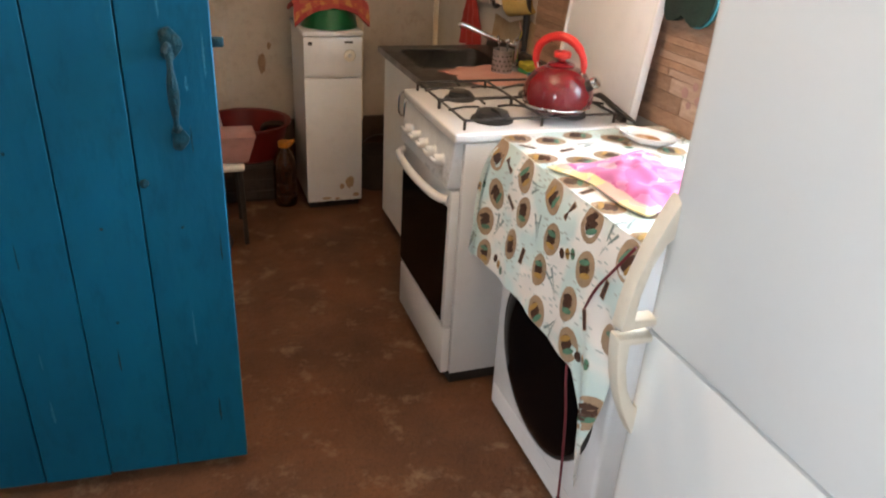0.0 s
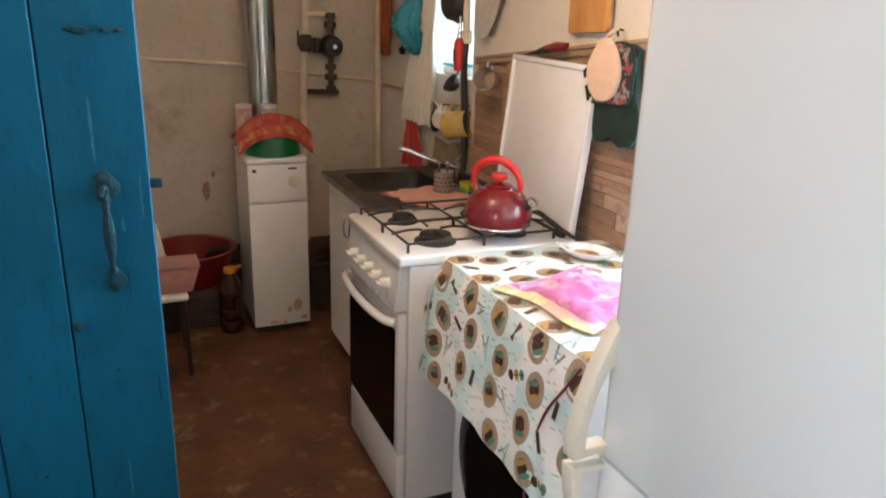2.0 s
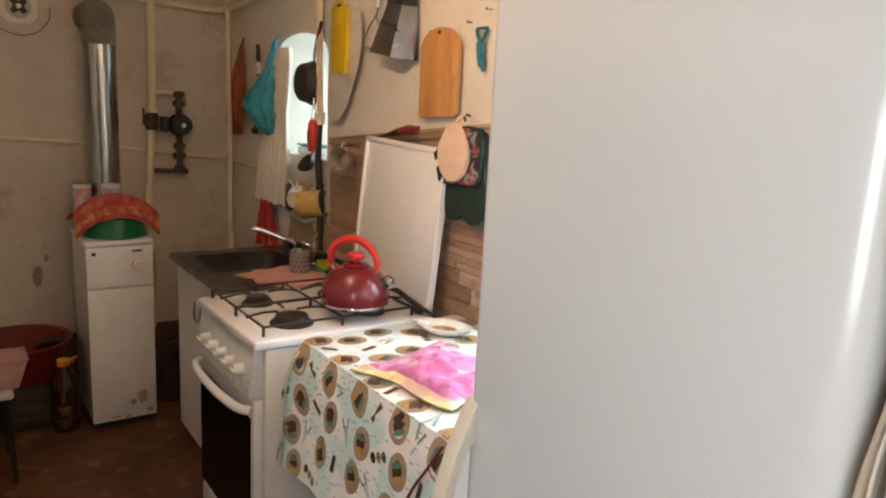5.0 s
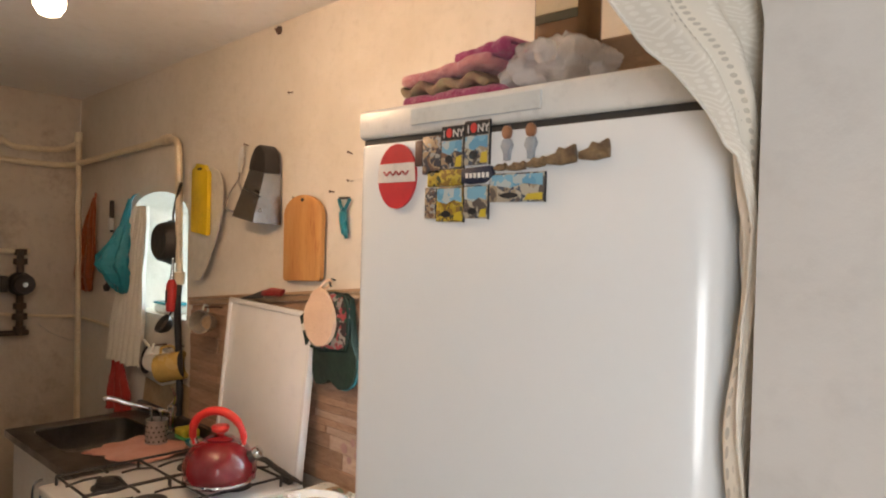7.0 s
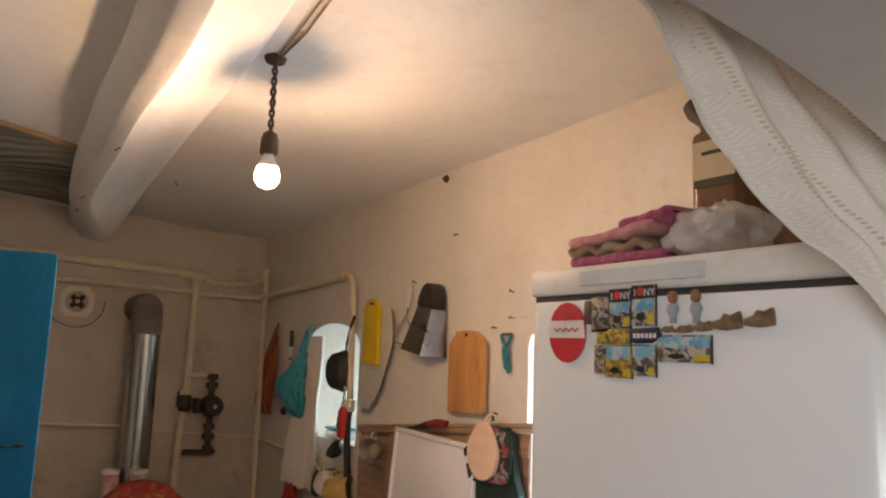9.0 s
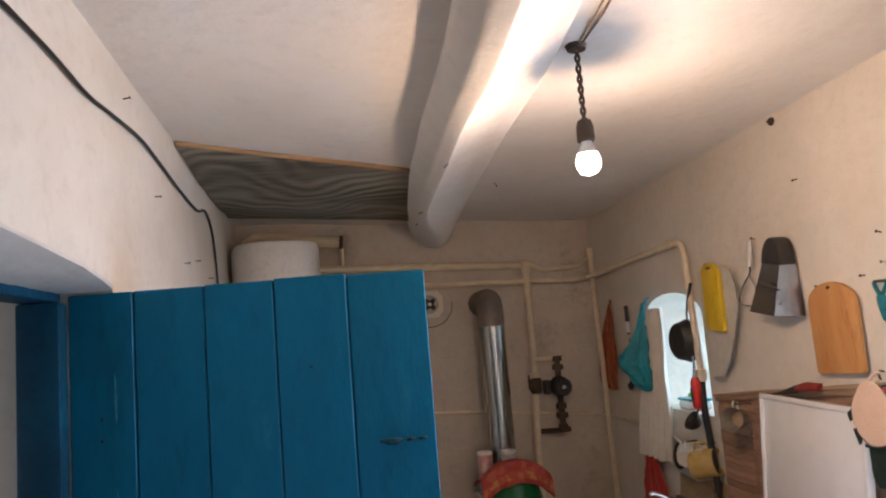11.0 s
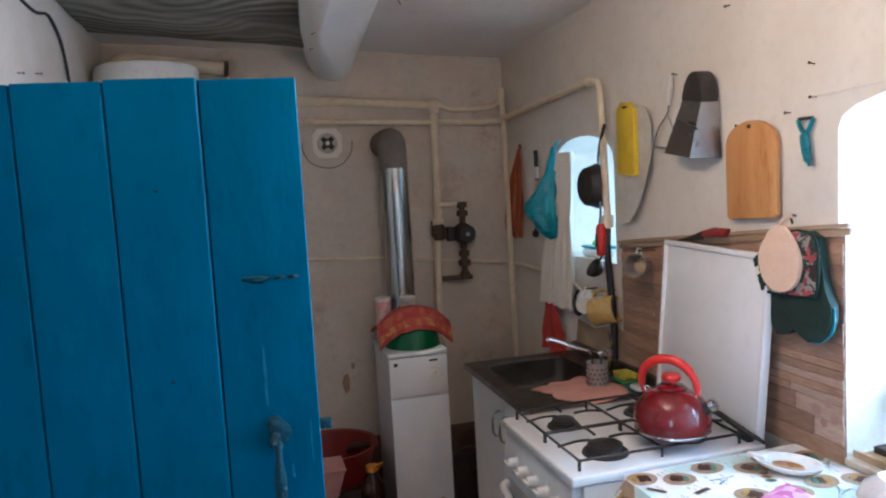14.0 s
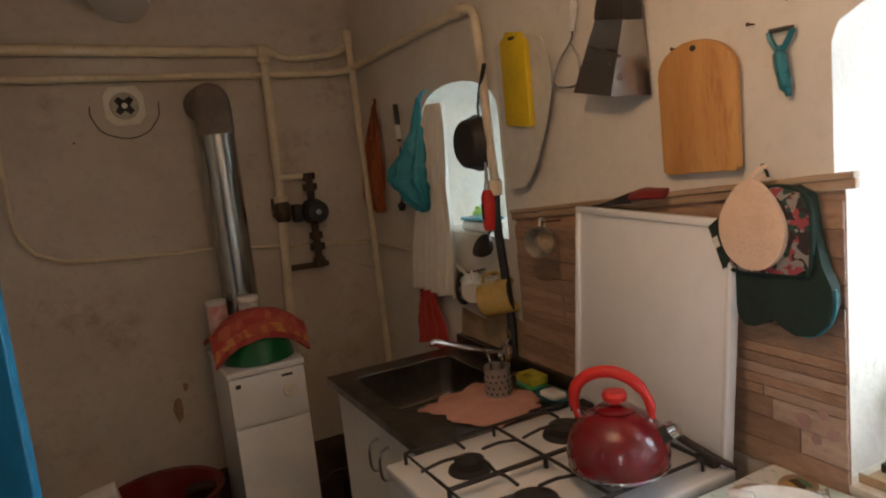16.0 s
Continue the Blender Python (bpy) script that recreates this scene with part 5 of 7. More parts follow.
def cutlery_holder():
    x, y = -0.195, -0.335
    t = thing("cutlery_holder", (x, y, 0.846), "perforated steel cutlery holder on the drainer", "cutlery holder")
    part("can", lathe([(0.0, 0.002), (0.036, 0.0), (0.038, 0.004), (0.038, 0.085), (0.040, 0.088), (0.035, 0.088), (0.035, 0.006), (0.0, 0.006)], (x, y, 0.850), 28), surf("dull_tin", (0.42, 0.41, 0.40), (0.34, 0.33, 0.32), 20, 0.45, metal=0.5, bump=0.05), t)
    bm = bmesh.new()
    for k in range(14):
        for j in range(4):
            q = 2 * math.pi * (k + 0.5 * (j % 2)) / 14
            c = V((x + 0.0382 * math.cos(q), y + 0.0382 * math.sin(q), 0.866 + 0.017 * j))
            n = V((math.cos(q), math.sin(q), 0))
            tube([c - n * 0.0005, c + n * 0.0008], 0.0032, 8, bm)
    part("holes", bm, DARK, t, "round dark holes")
    fork = tube([(x + 0.008, y - 0.005, 0.86), (x + 0.012, y - 0.012, 0.945), (x + 0.004, y - 0.020, 0.975)], [0.003, 0.003, 0.009], 8)
    single("spoon", fork, CHROME, "steel spoon standing in the cutlery holder", "spoon")
    single("fork", tube([(x - 0.008, y + 0.006, 0.86), (x - 0.014, y + 0.010, 0.95), (x - 0.020, y + 0.014, 0.985)], [0.003, 0.003, 0.006], 8), CHROME, "steel fork standing in the cutlery holder", "fork")


rumpled("dish_rag", -0.26, -0.365, 0.25, 0.27, 0.843, 0.008, PINK_RAG, "salmon pink rag spread on the sink drainer", "rag", rot=0.35, seed=5.0, ragged=0.22)
cutlery_holder()
t = thing("dish_sponge", (-0.075, -0.335, 0.845), "yellow and green scouring sponge by the sink", "sponge")
part("foam", box((-0.105, -0.37, 0.858), (-0.045, -0.285, 0.885), 0.006), SPONGE, t)
part("scourer", box((-0.105, -0.37, 0.846), (-0.045, -0.285, 0.857), 0.003), GREEN_LID, t, "green scouring layer")
t = thing("soap_dish", (-0.095, -0.455, 0.845), "teal plastic soap dish with pale soap", "soap dish")
part("dish", lathe([(0, 0.0), (0.040, 0.0), (0.052, 0.016), (0.048, 0.016), (0.036, 0.005), (0.0, 0.005)], seg=28, m=Matrix.Translation((-0.095, -0.455, 0.846)) @ Matrix.Diagonal((0.8, 1.3, 1, 1))), TEAL, t)
part("soap", box((-0.12, -0.495, 0.852), (-0.07, -0.425, 0.872), 0.009, 3), CERAMIC, t, "pale worn soap bar")


# ---- backsplash and rail ----
def rail_z(y):
    return 1.352 - 0.1005 * (y + 0.254)


t = thing("wall_rail", (-0.01, -0.75, 1.40), "old moulded wooden rail nailed along the wall", "rail", kind="structure")
for dz, h, d in ((0.0, 0.018, 0.014), (0.019, 0.011, 0.020)):
    part("moulding", plate([(-0.20, rail_z(-0.20) - 0.018 + dz), (-1.288, rail_z(-1.288) - 0.018 + dz), (-1.288, rail_z(-1.288) - 0.018 + dz + h), (-0.20, rail_z(-0.20) - 0.018 + dz + h)], [],
                           lambda y, z: (-0.001, y, z), (-d, 0, 0), r=0.002), RAIL, t)

backsplash = thing("backsplash", (-0.004, -0.7, 0.86), "brown slatted stone-look backsplash behind the cooker", "backsplash", kind="structure")
part("backing", plate([(-0.203, 0.862), (-1.262, 0.862), (-1.262, rail_z(-1.262) - 0.019), (-0.203, rail_z(-0.203) - 0.019)], [], lambda y, z: (-0.0004, y, z), (-0.0016, 0, 0)), SLAT, backsplash)
rnd = random.Random(12)
zrow = 0.862
SLAT_MESH = {}
while zrow < 1.44:
    hrow = rnd.choice((0.022, 0.034, 0.046, 0.052))
    y = -0.203
    while y > -1.255:
        w = rnd.choice((0.16, 0.22, 0.30, 0.36))
        y1 = y - w if y - w > -1.212 else -1.262
        if zrow + hrow < rail_z(y) - 0.020 and y - y1 > 0.02:
            key = (round(hrow, 3), round((y - y1) * 1000), zrow < 1.06 and y < -1.0)
            dx = rnd.uniform(0.0, 0.003)
            if key not in SLAT_MESH:
                SLAT_MESH[key] = mesh_of("slat", box((-0.005, -(y - y1) + 0.001, 0.0006), (0.0, -0.001, hrow - 0.0008), 0.0012, 1), SLAT_PALE if key[2] else SLAT)
            ob = new("slat", SLAT_MESH[key])
            ob.location = (-0.0022 - dx - backsplash.location.x, y - backsplash.location.y, zrow - backsplash.location.z)
            ob.parent = backsplash
        y = y1
    zrow += hrow


FLOWER = plain("faded_rose_print", (0.42, 0.25, 0.22), 0.6)
for fy, fz, fr in ((-1.175, 0.985, 0.017), (-1.215, 1.010, 0.013), (-1.200, 0.955, 0.012), (-1.235, 0.975, 0.014)):
    bloom = [(fy + fr * (0.92 + 0.08 * math.cos(5 * q)) * math.cos(q), fz + fr * (0.92 + 0.08 * math.cos(5 * q)) * math.sin(q)) for q in [2 * math.pi * k / 20 for k in range(20)]]
    part("printed_flower", plate(bloom, [], lambda y, z: (-0.0104, y, z), (-0.0006, 0, 0)), FLOWER, backsplash, "faded rose flower print")


# ---- things on the window wall ----
def hanging_tools():
    # yellow board
    t = thing("plastic_board", (-0.040, -0.345, 1.61), "bright yellow plastic cutting board hung on the wall", "cutting board")
    o = [(-0.285, 1.612), (-0.395, 1.600), (-0.402, 1.606), (-0.402, 1.828), (-0.396, 1.838), (-0.385, 1.842), (-0.375, 1.858), (-0.315, 1.866), (-0.300, 1.852), (-0.288, 1.848), (-0.280, 1.838), (-0.280, 1.618)]
    part("board", on_wall(o, -0.038, 0.018, 0.003), YELLOW, t)
    part("slot", on_wall(oval((-0.345, 1.845), 0.018, 0.005, 12), -0.0565, 0.0012), DARK, t)
    # pale plastic mat behind it
    o = [(-0.225, 1.44), (-0.262, 1.428), (-0.330, 1.435), (-0.390, 1.50), (-0.455, 1.62), (-0.485, 1.70), (-0.480, 1.78), (-0.455, 1.83), (-0.40, 1.85), (-0.225, 1.84)]
    single("plastic_mat", on_wall(o, -0.034, 0.003), GREY_MAT, "thin pale grey plastic mat hanging behind the yellow board", "mat")
    # potato masher
    t = thing("potato_masher", (-0.02, -0.55, 1.70), "steel potato masher with a white handle on a nail", "masher")
    part("handle", tube([(-0.022, -0.585, 1.915), (-0.022, -0.578, 1.87), (-0.022, -0.568, 1.825)], [0.006, 0.010, 0.007], 10, smooth=3), WHITE_PLASTIC, t, "white handle with a dark end")
    part("wire", tube([(-0.022, -0.568, 1.825), (-0.022, -0.560, 1.80), (-0.022, -0.505, 1.755), (-0.022, -0.478, 1.705), (-0.030, -0.53, 1.690), (-0.022, -0.575, 1.695), (-0.022, -0.590, 1.745), (-0.022, -0.562, 1.795)], 0.0035, 8, smooth=3), CHROME, t)
    # box grater hung by its dark handle
    t = thing("box_grater", (-0.05, -0.73, 1.65), "steel box grater with a black handle hung askew", "grater")
    lean = Matrix.Translation((-0.008, -0.735, 1.655)) @ Matrix.Rotation(radians(9), 4, "X")
    b0, b1, h, d0, d1 = 0.054, 0.046, 0.170, 0.085, 0.060
    bm = bmesh.new()
    bot = [bm.verts.new(p) for p in ((-0.002, -b0 - 0.03, 0), (-0.002, b0 + 0.015, 0), (-d0, b0 + 0.035, 0), (-d0, -b0 + 0.01, 0))]
    topv = [bm.verts.new(p) for p in ((-0.002, -b1, h), (-0.002, b1, h), (-d1, b1, h), (-d1, -b1, h))]
    for k in range(4):
        bm.faces.new((bot[k], bot[(k + 1) % 4], topv[(k + 1) % 4], topv[k]))
    bmesh.ops.recalc_face_normals(bm, faces=bm.faces)
    bmesh.ops.solidify(bm, geom=list(bm.faces), thickness=0.0015)
    bm.transform(lean)
    part("body", bm, surf("grater_steel", (0.42, 0.40, 0.38), (0.34, 0.32, 0.30), 12, 0.22, metal=1.0, bump=0.04), t)
    teeth = bmesh.new()
    for j in range(11):
        z = 0.015 + 0.0145 * j
        w = b0 + 0.03 - (b0 + 0.03 - b1) * z / h
        dd = d0 - (d0 - d1) * z / h
        tube([(-dd * 0.85, w * 0.86 + 0.012, z), (-dd * 0.35, w * 0.86 + 0.004, z + 0.002)], 0.0032, 6, teeth)
    teeth.transform(lean)
    face = bmesh.new()
    fv = [face.verts.new(p) for p in ((-0.004, b0 + 0.017, 0.002), (-d0 + 0.002, b0 + 0.037, 0.002), (-d1 + 0.002, b1 + 0.002, h), (-0.004, b1 + 0.002, h))]
    face.faces.new(fv)
    bmesh.ops.solidify(face, geom=list(face.faces), thickness=0.001)
    face.transform(lean)
    part("side_face", face, surf("dull_steel", (0.05, 0.044, 0.04), (0.03, 0.026, 0.024), 20, 0.5, metal=0.3, bump=0.1), t, "dull dark slotted side")
    part("teeth", teeth, BLACK, t, "row of dark grating slots")
    cap = plate([(0.052 * math.cos(q), 0.162 + 0.088 * math.sin(q)) for q in [math.pi * k / 16 for k in range(17)]], [], lambda y, z: (-0.006, y, z), (-0.058, 0, 0), r=0.006)
    cap.transform(lean)
    part("handle_cap", cap, BLACK, t, "black arched plastic cap")
    part("side_wire", tube([(-0.076, -0.06, 0.085), (-0.093, -0.02, 0.098), (-0.092, 0.02, 0.105)], 0.003, 6, m=lean, smooth=3), BLACK, t)
    # wooden board with a round top
    o = [(-0.857, 1.470), (-0.866, 1.463), (-1.050, 1.472), (-1.058, 1.480), (-1.060, 1.660)]
    o += [(-0.957 - 0.103 * math.cos(math.pi * k / 12), 1.672 + 0.066 * math.sin(math.pi * k / 12)) for k in range(0, 13)]
    t = thing("cutting_board", (-0.012, -0.957, 1.465), "honey-coloured wooden cutting board with worn middle", "cutting board")
    part("board", on_wall(o, -0.010, 0.016, 0.003), BOARD, t)
    part("hole", on_wall(oval((-0.958, 1.722), 0.008, 0.006, 12), -0.0265, 0.0012), DARK, t)
    # peeler
    t = thing("vegetable_peeler", (-0.012, -1.155, 1.60), "teal-handled vegetable peeler hanging on a nail", "peeler")
    part("grip", tube([(-0.014, -1.150, 1.695), (-0.016, -1.151, 1.672), (-0.016, -1.158, 1.632), (-0.014, -1.165, 1.605)], [0.012, 0.021, 0.019, 0.009], 10, smooth=3, flat=0.6), TEAL, t)
    part("fork", tube([(-0.014, -1.128, 1.722), (-0.014, -1.133, 1.705), (-0.014, -1.150, 1.685), (-0.014, -1.168, 1.706), (-0.014, -1.178, 1.722)], 0.0055, 8, smooth=3), TEAL, t)
    part("blade", box((-0.017, -1.180, 1.720), (-0.013, -1.128, 1.728), 0.001, 1), STEEL, t, "steel blade")
    # knife stuck behind the lid on the rail
    t = thing("kitchen_knife", (-0.03, -0.75, 1.395), "kitchen knife with a dark red handle laid on the rail", "knife")
    part("grip", tube([(-0.034, -0.755, 1.416), (-0.034, -0.80, 1.423), (-0.034, -0.868, 1.424)], [0.012, 0.017, 0.015], 10, flat=0.5), plain("dark_red_handle", (0.22, 0.02, 0.02), 0.4), t)
    part("blade", on_wall([(-0.755, 1.425), (-0.755, 1.398), (-0.66, 1.388), (-0.60, 1.384), (-0.68, 1.402)], -0.033, 0.002), BLACK, t, "dark blade")
    # clear cup
    t = thing("glass_cup", (-0.04, -0.455, 1.28), "clear cup hanging by its handle with dregs inside", "cup")
    m = Matrix.Translation((-0.050, -0.425, 1.285)) @ Matrix.Rotation(radians(38), 4, "Z") @ Matrix.Rotation(radians(-82), 4, "Y")
    part("cup", lathe([(0.0, 0.0), (0.030, 0.0), (0.034, 0.004), (0.042, 0.075), (0.040, 0.075), (0.031, 0.006), (0.0, 0.005)], seg=28, m=m), plain("clear_plastic", (0.62, 0.56, 0.48), 0.2, transmission=0.5), t)
    part("dregs", lathe([(0, 0.007), (0.024, 0.007), (0.022, 0.012), (0, 0.012)], seg=18, m=m), PAPER, t)
    part("handle", tube([(0.036, 0, 0.015), (0.058, 0, 0.022), (0.060, 0, 0.050), (0.040, 0, 0.062)], 0.004, 8, m=m, smooth=3), MILKY, t)
    part("peg", tube([(-0.002, -0.430, 1.338), (-0.085, -0.455, 1.344)], 0.003, 6), RUSTY, t)


hanging_tools()


def soft_outline(f, n=40):
    return [f(2 * math.pi * k / n) for k in range(n)]


def pillow(outline, x0, thick, amp=0.004, seed=0):
    """A padded flat cloth piece hanging on the window wall."""
    bm = on_wall(outline, x0, thick)
    bmesh.ops.triangulate(bm, faces=[f for f in bm.faces if len(f.verts) > 4])
    bmesh.ops.subdivide_edges(bm, edges=list(bm.edges), cuts=2, use_grid_fill=True)
    cy = sum(p[0] for p in outline) / len(outline)
    cz = sum(p[1] for p in outline) / len(outline)
    rad = max(math.hypot(p[0] - cy, p[1] - cz) for p in outline)
    for v in bm.verts:
        e = 1 - min(1, math.hypot(v.co.y - cy, v.co.z - cz) / rad)
        if v.co.x < x0 - thick * 0.5:
            v.co.x -= thick * 0.8 * math.sqrt(e) + amp * noise.noise(V((v.co.y * 25 + seed, v.co.z * 25, 0)))
    return bm


def mitts():
    o = [(-1.008, 1.375), (-0.992, 1.345), (-1.010, 1.30), (-1.040, 1.23), (-1.063, 1.178), (-1.075, 1.166), (-1.100, 1.168), (-1.125, 1.178), (-1.140, 1.190), (-1.160, 1.176), (-1.190, 1.165), (-1.225, 1.172), (-1.250, 1.195),
         (-1.262, 1.235), (-1.262, 1.265), (-1.245, 1.305), (-1.235, 1.345), (-1.222, 1.43), (-1.19, 1.445), (-1.15, 1.44)]
    t = thing("oven_mitt", (-0.04, -1.12, 1.17), "dark green quilted oven mitt hanging from a hook", "oven mitt")
    part("mitt", pillow(o, -0.022, 0.016), GREEN_CLOTH, t, sharp=70)
    part("cuff", pillow([(-1.008, 1.362), (-1.065, 1.405), (-1.085, 1.33), (-1.040, 1.278), (-1.025, 1.32)], -0.0575, 0.0025, 0.0005), GREEN_CLOTH, t, sharp=70)
    part("tag", on_wall([(-1.020, 1.340), (-1.031, 1.346), (-1.038, 1.326), (-1.027, 1.320)], -0.0625, 0.0012), WHITE_CLOTH, t, "small white sewn label")
    part("edging", tube([(-0.036, -1.262, 1.262), (-0.036, -1.262, 1.225), (-0.036, -1.245, 1.188), (-0.036, -1.215, 1.168), (-0.036, -1.185, 1.166)], 0.003, 8, smooth=3), TEAL, t, "teal edging")
    o = [(-1.05, 1.29), (-1.06, 1.278), (-1.20, 1.285), (-1.228, 1.30), (-1.232, 1.40), (-1.215, 1.435), (-1.17, 1.445), (-1.08, 1.43), (-1.05, 1.40)]
    t = thing("pot_holder", (-0.05, -1.14, 1.28), "dark square pot holder with a red and green print", "pot holder")
    part("pad", pillow(o, -0.046, 0.010, seed=4), PRINT_CLOTH, t, sharp=70)
    part("binding", tube([(-0.054, y, z) for y, z in o + o[:1]], 0.005, 8, smooth=2), GREEN_CLOTH, t)
    o = soft_outline(lambda q: (-1.120 + 0.073 * math.cos(q), 1.363 + (0.076 if q > math.pi else 0.076 + 0.020 * max(0, math.sin(q)) ** 3) * math.sin(q)))
    t = thing("pot_holder", (-0.06, -1.10, 1.29), "round peach-coloured pot holder hung by a loop", "pot holder")
    part("pad", pillow(o, -0.064, 0.008, seed=7), PEACH, t, sharp=70)
    part("loop", tube([(-0.068, -1.112, 1.452), (-0.062, -1.128, 1.472), (-0.05, -1.140, 1.482), (-0.045, -1.132, 1.465), (-0.066, -1.122, 1.448)], 0.0045, 8, smooth=3), PEACH, t)
    single("hook", tube([(-0.0, -1.10, 1.478), (-0.03, -1.115, 1.482), (-0.05, -1.14, 1.474), (-0.048, -1.143, 1.462)], 0.003, 6, smooth=3), BLACK, "bent black wire hook on the rail", "hook")


mitts()


def hanging_cloth(name, y0, y1, ztop, zbot, x0, mat, label, category, folds=5, amp=0.012, flare=1.0, gather=0.6, seed=0, side=None):
    """A cloth or bag that hangs gathered from a point and widens downward."""
    yc = (y0 + y1) / 2 + (side or 0)
    def f(u, v):
        g = gather + (1 - gather) * v ** 0.7
        w = (y1 - y0) * g * (1 + 0.05 * math.sin(v * 9 + seed))
        yc2 = yc + ((y0 + y1) / 2 - yc) * v
        a = amp * (0.5 + 0.5 * v) * math.sin(u * folds * 2 * math.pi + seed + 1.5 * v) + 0.006 * noise.noise(V((u * 4, v * 6, seed)))
        z = ztop + (zbot - ztop) * v + 0.012 * noise.noise(V((u * 5, seed, 0))) * v
        return V((x0 - amp * 1.1 - a, yc2 + (u - 0.5) * w, z))
    return single(name, sheet(f, 48, 36, 0.003), mat, label, category, sharp=80)


hanging_cloth("towel", 0.165, 0.545, 1.715, 1.030, -0.030, WHITE_CLOTH, "off-white towel hanging in folds beside the small window", "towel", folds=6.5, amp=0.015, gather=0.30, seed=1.0, side=-0.17)
hanging_cloth("kitchen_cloth", 0.28, 0.55, 1.03, 0.80, -0.022, RED_CLOTH, "red and orange cloth hanging above the sink", "cloth", folds=3, amp=0.014, gather=0.35, seed=3.0)
def limp_bag(rings, x0, mat, label, seed):
    """A plastic bag hung from a nail: rings (height, from, to, depth) with pleats that run down from the knot."""
    def f(u, v):
        q = v * (len(rings) - 1)
        k = min(int(q), len(rings) - 2)
        w = q - k
        w = w * w * (3 - 2 * w)
        z, a, b, d = (rings[k][c] + (rings[k + 1][c] - rings[k][c]) * w for c in range(4))
        th = 2 * math.pi * u
        pleat = 1 + 0.36 * math.sin(7 * th + seed + 3.0 * v) + 0.55 * noise.noise(V((math.cos(th) * 2.4, math.sin(th) * 2.4 + seed, v * 3.5))) + 0.35 * noise.noise(V((math.cos(th) * 6, math.sin(th) * 6 + seed, v * 14)))
        y = (a + b) / 2 + (b - a) / 2 * math.cos(th) * (0.90 + 0.10 * pleat)
        x = x0 - d * (0.9 - 0.9 * math.sin(th) * pleat)
        return V((min(x, -0.006), y, z + 0.016 * noise.noise(V((math.cos(th) * 3, math.sin(th) * 3, seed + v * 2))) * v))
    t = thing("plastic_bag", (x0, rings[0][1], rings[-1][0]), label, "plastic bag")
    part("film", sheet(f, 72, 48), mat, t, sharp=38)
    yk, zk = (rings[0][1] + rings[0][2]) / 2, rings[0][0]
    part("knotted_handle", tube([(x0, yk, zk - 0.012), (x0 * 0.8, yk - 0.008, zk + 0.012), (-0.012, yk, zk + 0.022), (x0 * 0.8, yk + 0.009, zk + 0.010), (x0, yk + 0.002, zk - 0.012)], 0.0035, 8, smooth=3), mat, t)
    return t


limp_bag([(1.748, 0.285, 0.31, 0.006), (1.700, 0.285, 0.335, 0.010), (1.63, 0.272, 0.355, 0.018), (1.55, 0.262, 0.405, 0.034), (1.50, 0.258, 0.485, 0.044), (1.455, 0.258, 0.505, 0.048), (1.42, 0.265, 0.455, 0.040), (1.37, 0.272, 0.41, 0.030), (1.342, 0.285, 0.39, 0.018), (1.338, 0.31, 0.36, 0.004)], -0.040, TEAL_BAG, "crumpled teal plastic bag on a nail", 6.0)
limp_bag([(1.765, 0.775, 0.795, 0.005), (1.70, 0.755, 0.84, 0.009), (1.63, 0.752, 0.90, 0.012), (1.50, 0.742, 0.97, 0.015), (1.38, 0.762, 0.995, 0.016), (1.315, 0.782, 1.0, 0.008), (1.312, 0.80, 0.98, 0.002)], -0.012, ORANGE_BAG, "limp orange plastic bag on a nail", 8.0)

t = thing("paring_knife", (-0.02, 0.55, 1.58), "small knife with a white and black handle on the wall", "knife")
part("grip", tube([(-0.022, 0.556, 1.745), (-0.022, 0.553, 1.68), (-0.022, 0.550, 1.60)], [0.010, 0.011, 0.009], 10), BLACK, t)
part("collar", tube([(-0.024, 0.553, 1.665), (-0.024, 0.551, 1.61)], 0.0125, 10), WHITE_PLASTIC, t, "white handle scale")
t = thing("small_brush", (-0.02, 0.60, 1.33), "small dark brush hanging on a string", "brush")
part("head", tube([(-0.02, 0.600, 1.365), (-0.02, 0.604, 1.345), (-0.02, 0.604, 1.325)], [0.006, 0.016, 0.012], 10, smooth=3), BLACK, t)
part("stem", tube([(-0.012, 0.575, 1.58), (-0.016, 0.59, 1.46), (-0.02, 0.600, 1.36)], 0.003, 6, smooth=3), BLACK, t)


def saucepan():
    m = Matrix.Translation((-0.028, -0.068, 1.568)) @ Matrix.Rotation(radians(-90), 4, "Y")
    t = thing("saucepan", (-0.04, -0.07, 1.49), "small black pan hanging by its handle at the niche", "pan")
    part("pan", lathe([(0.0, 0.056), (0.066, 0.056), (0.074, 0.049), (0.086, 0.006), (0.088, 0.0), (0.084, 0.0), (0.071, 0.045), (0.0, 0.051)], seg=36, m=m), BLACK, t)
    part("rim", lathe([(0.0875, 0.0), (0.0895, 0.001), (0.0895, 0.004), (0.0870, 0.005)], seg=36, m=m), STEEL, t, "thin worn steel rim")
    part("handle", tube([(-0.034, -0.095, 1.645), (-0.042, -0.125, 1.72), (-0.040, -0.165, 1.80)], [0.006, 0.010, 0.011], 10, smooth=3, flat=0.6), BLACK, t)
    part("rivet_plate", tube([(-0.036, -0.100, 1.660), (-0.041, -0.112, 1.692)], 0.0105, 10, flat=0.6), STEEL, t)


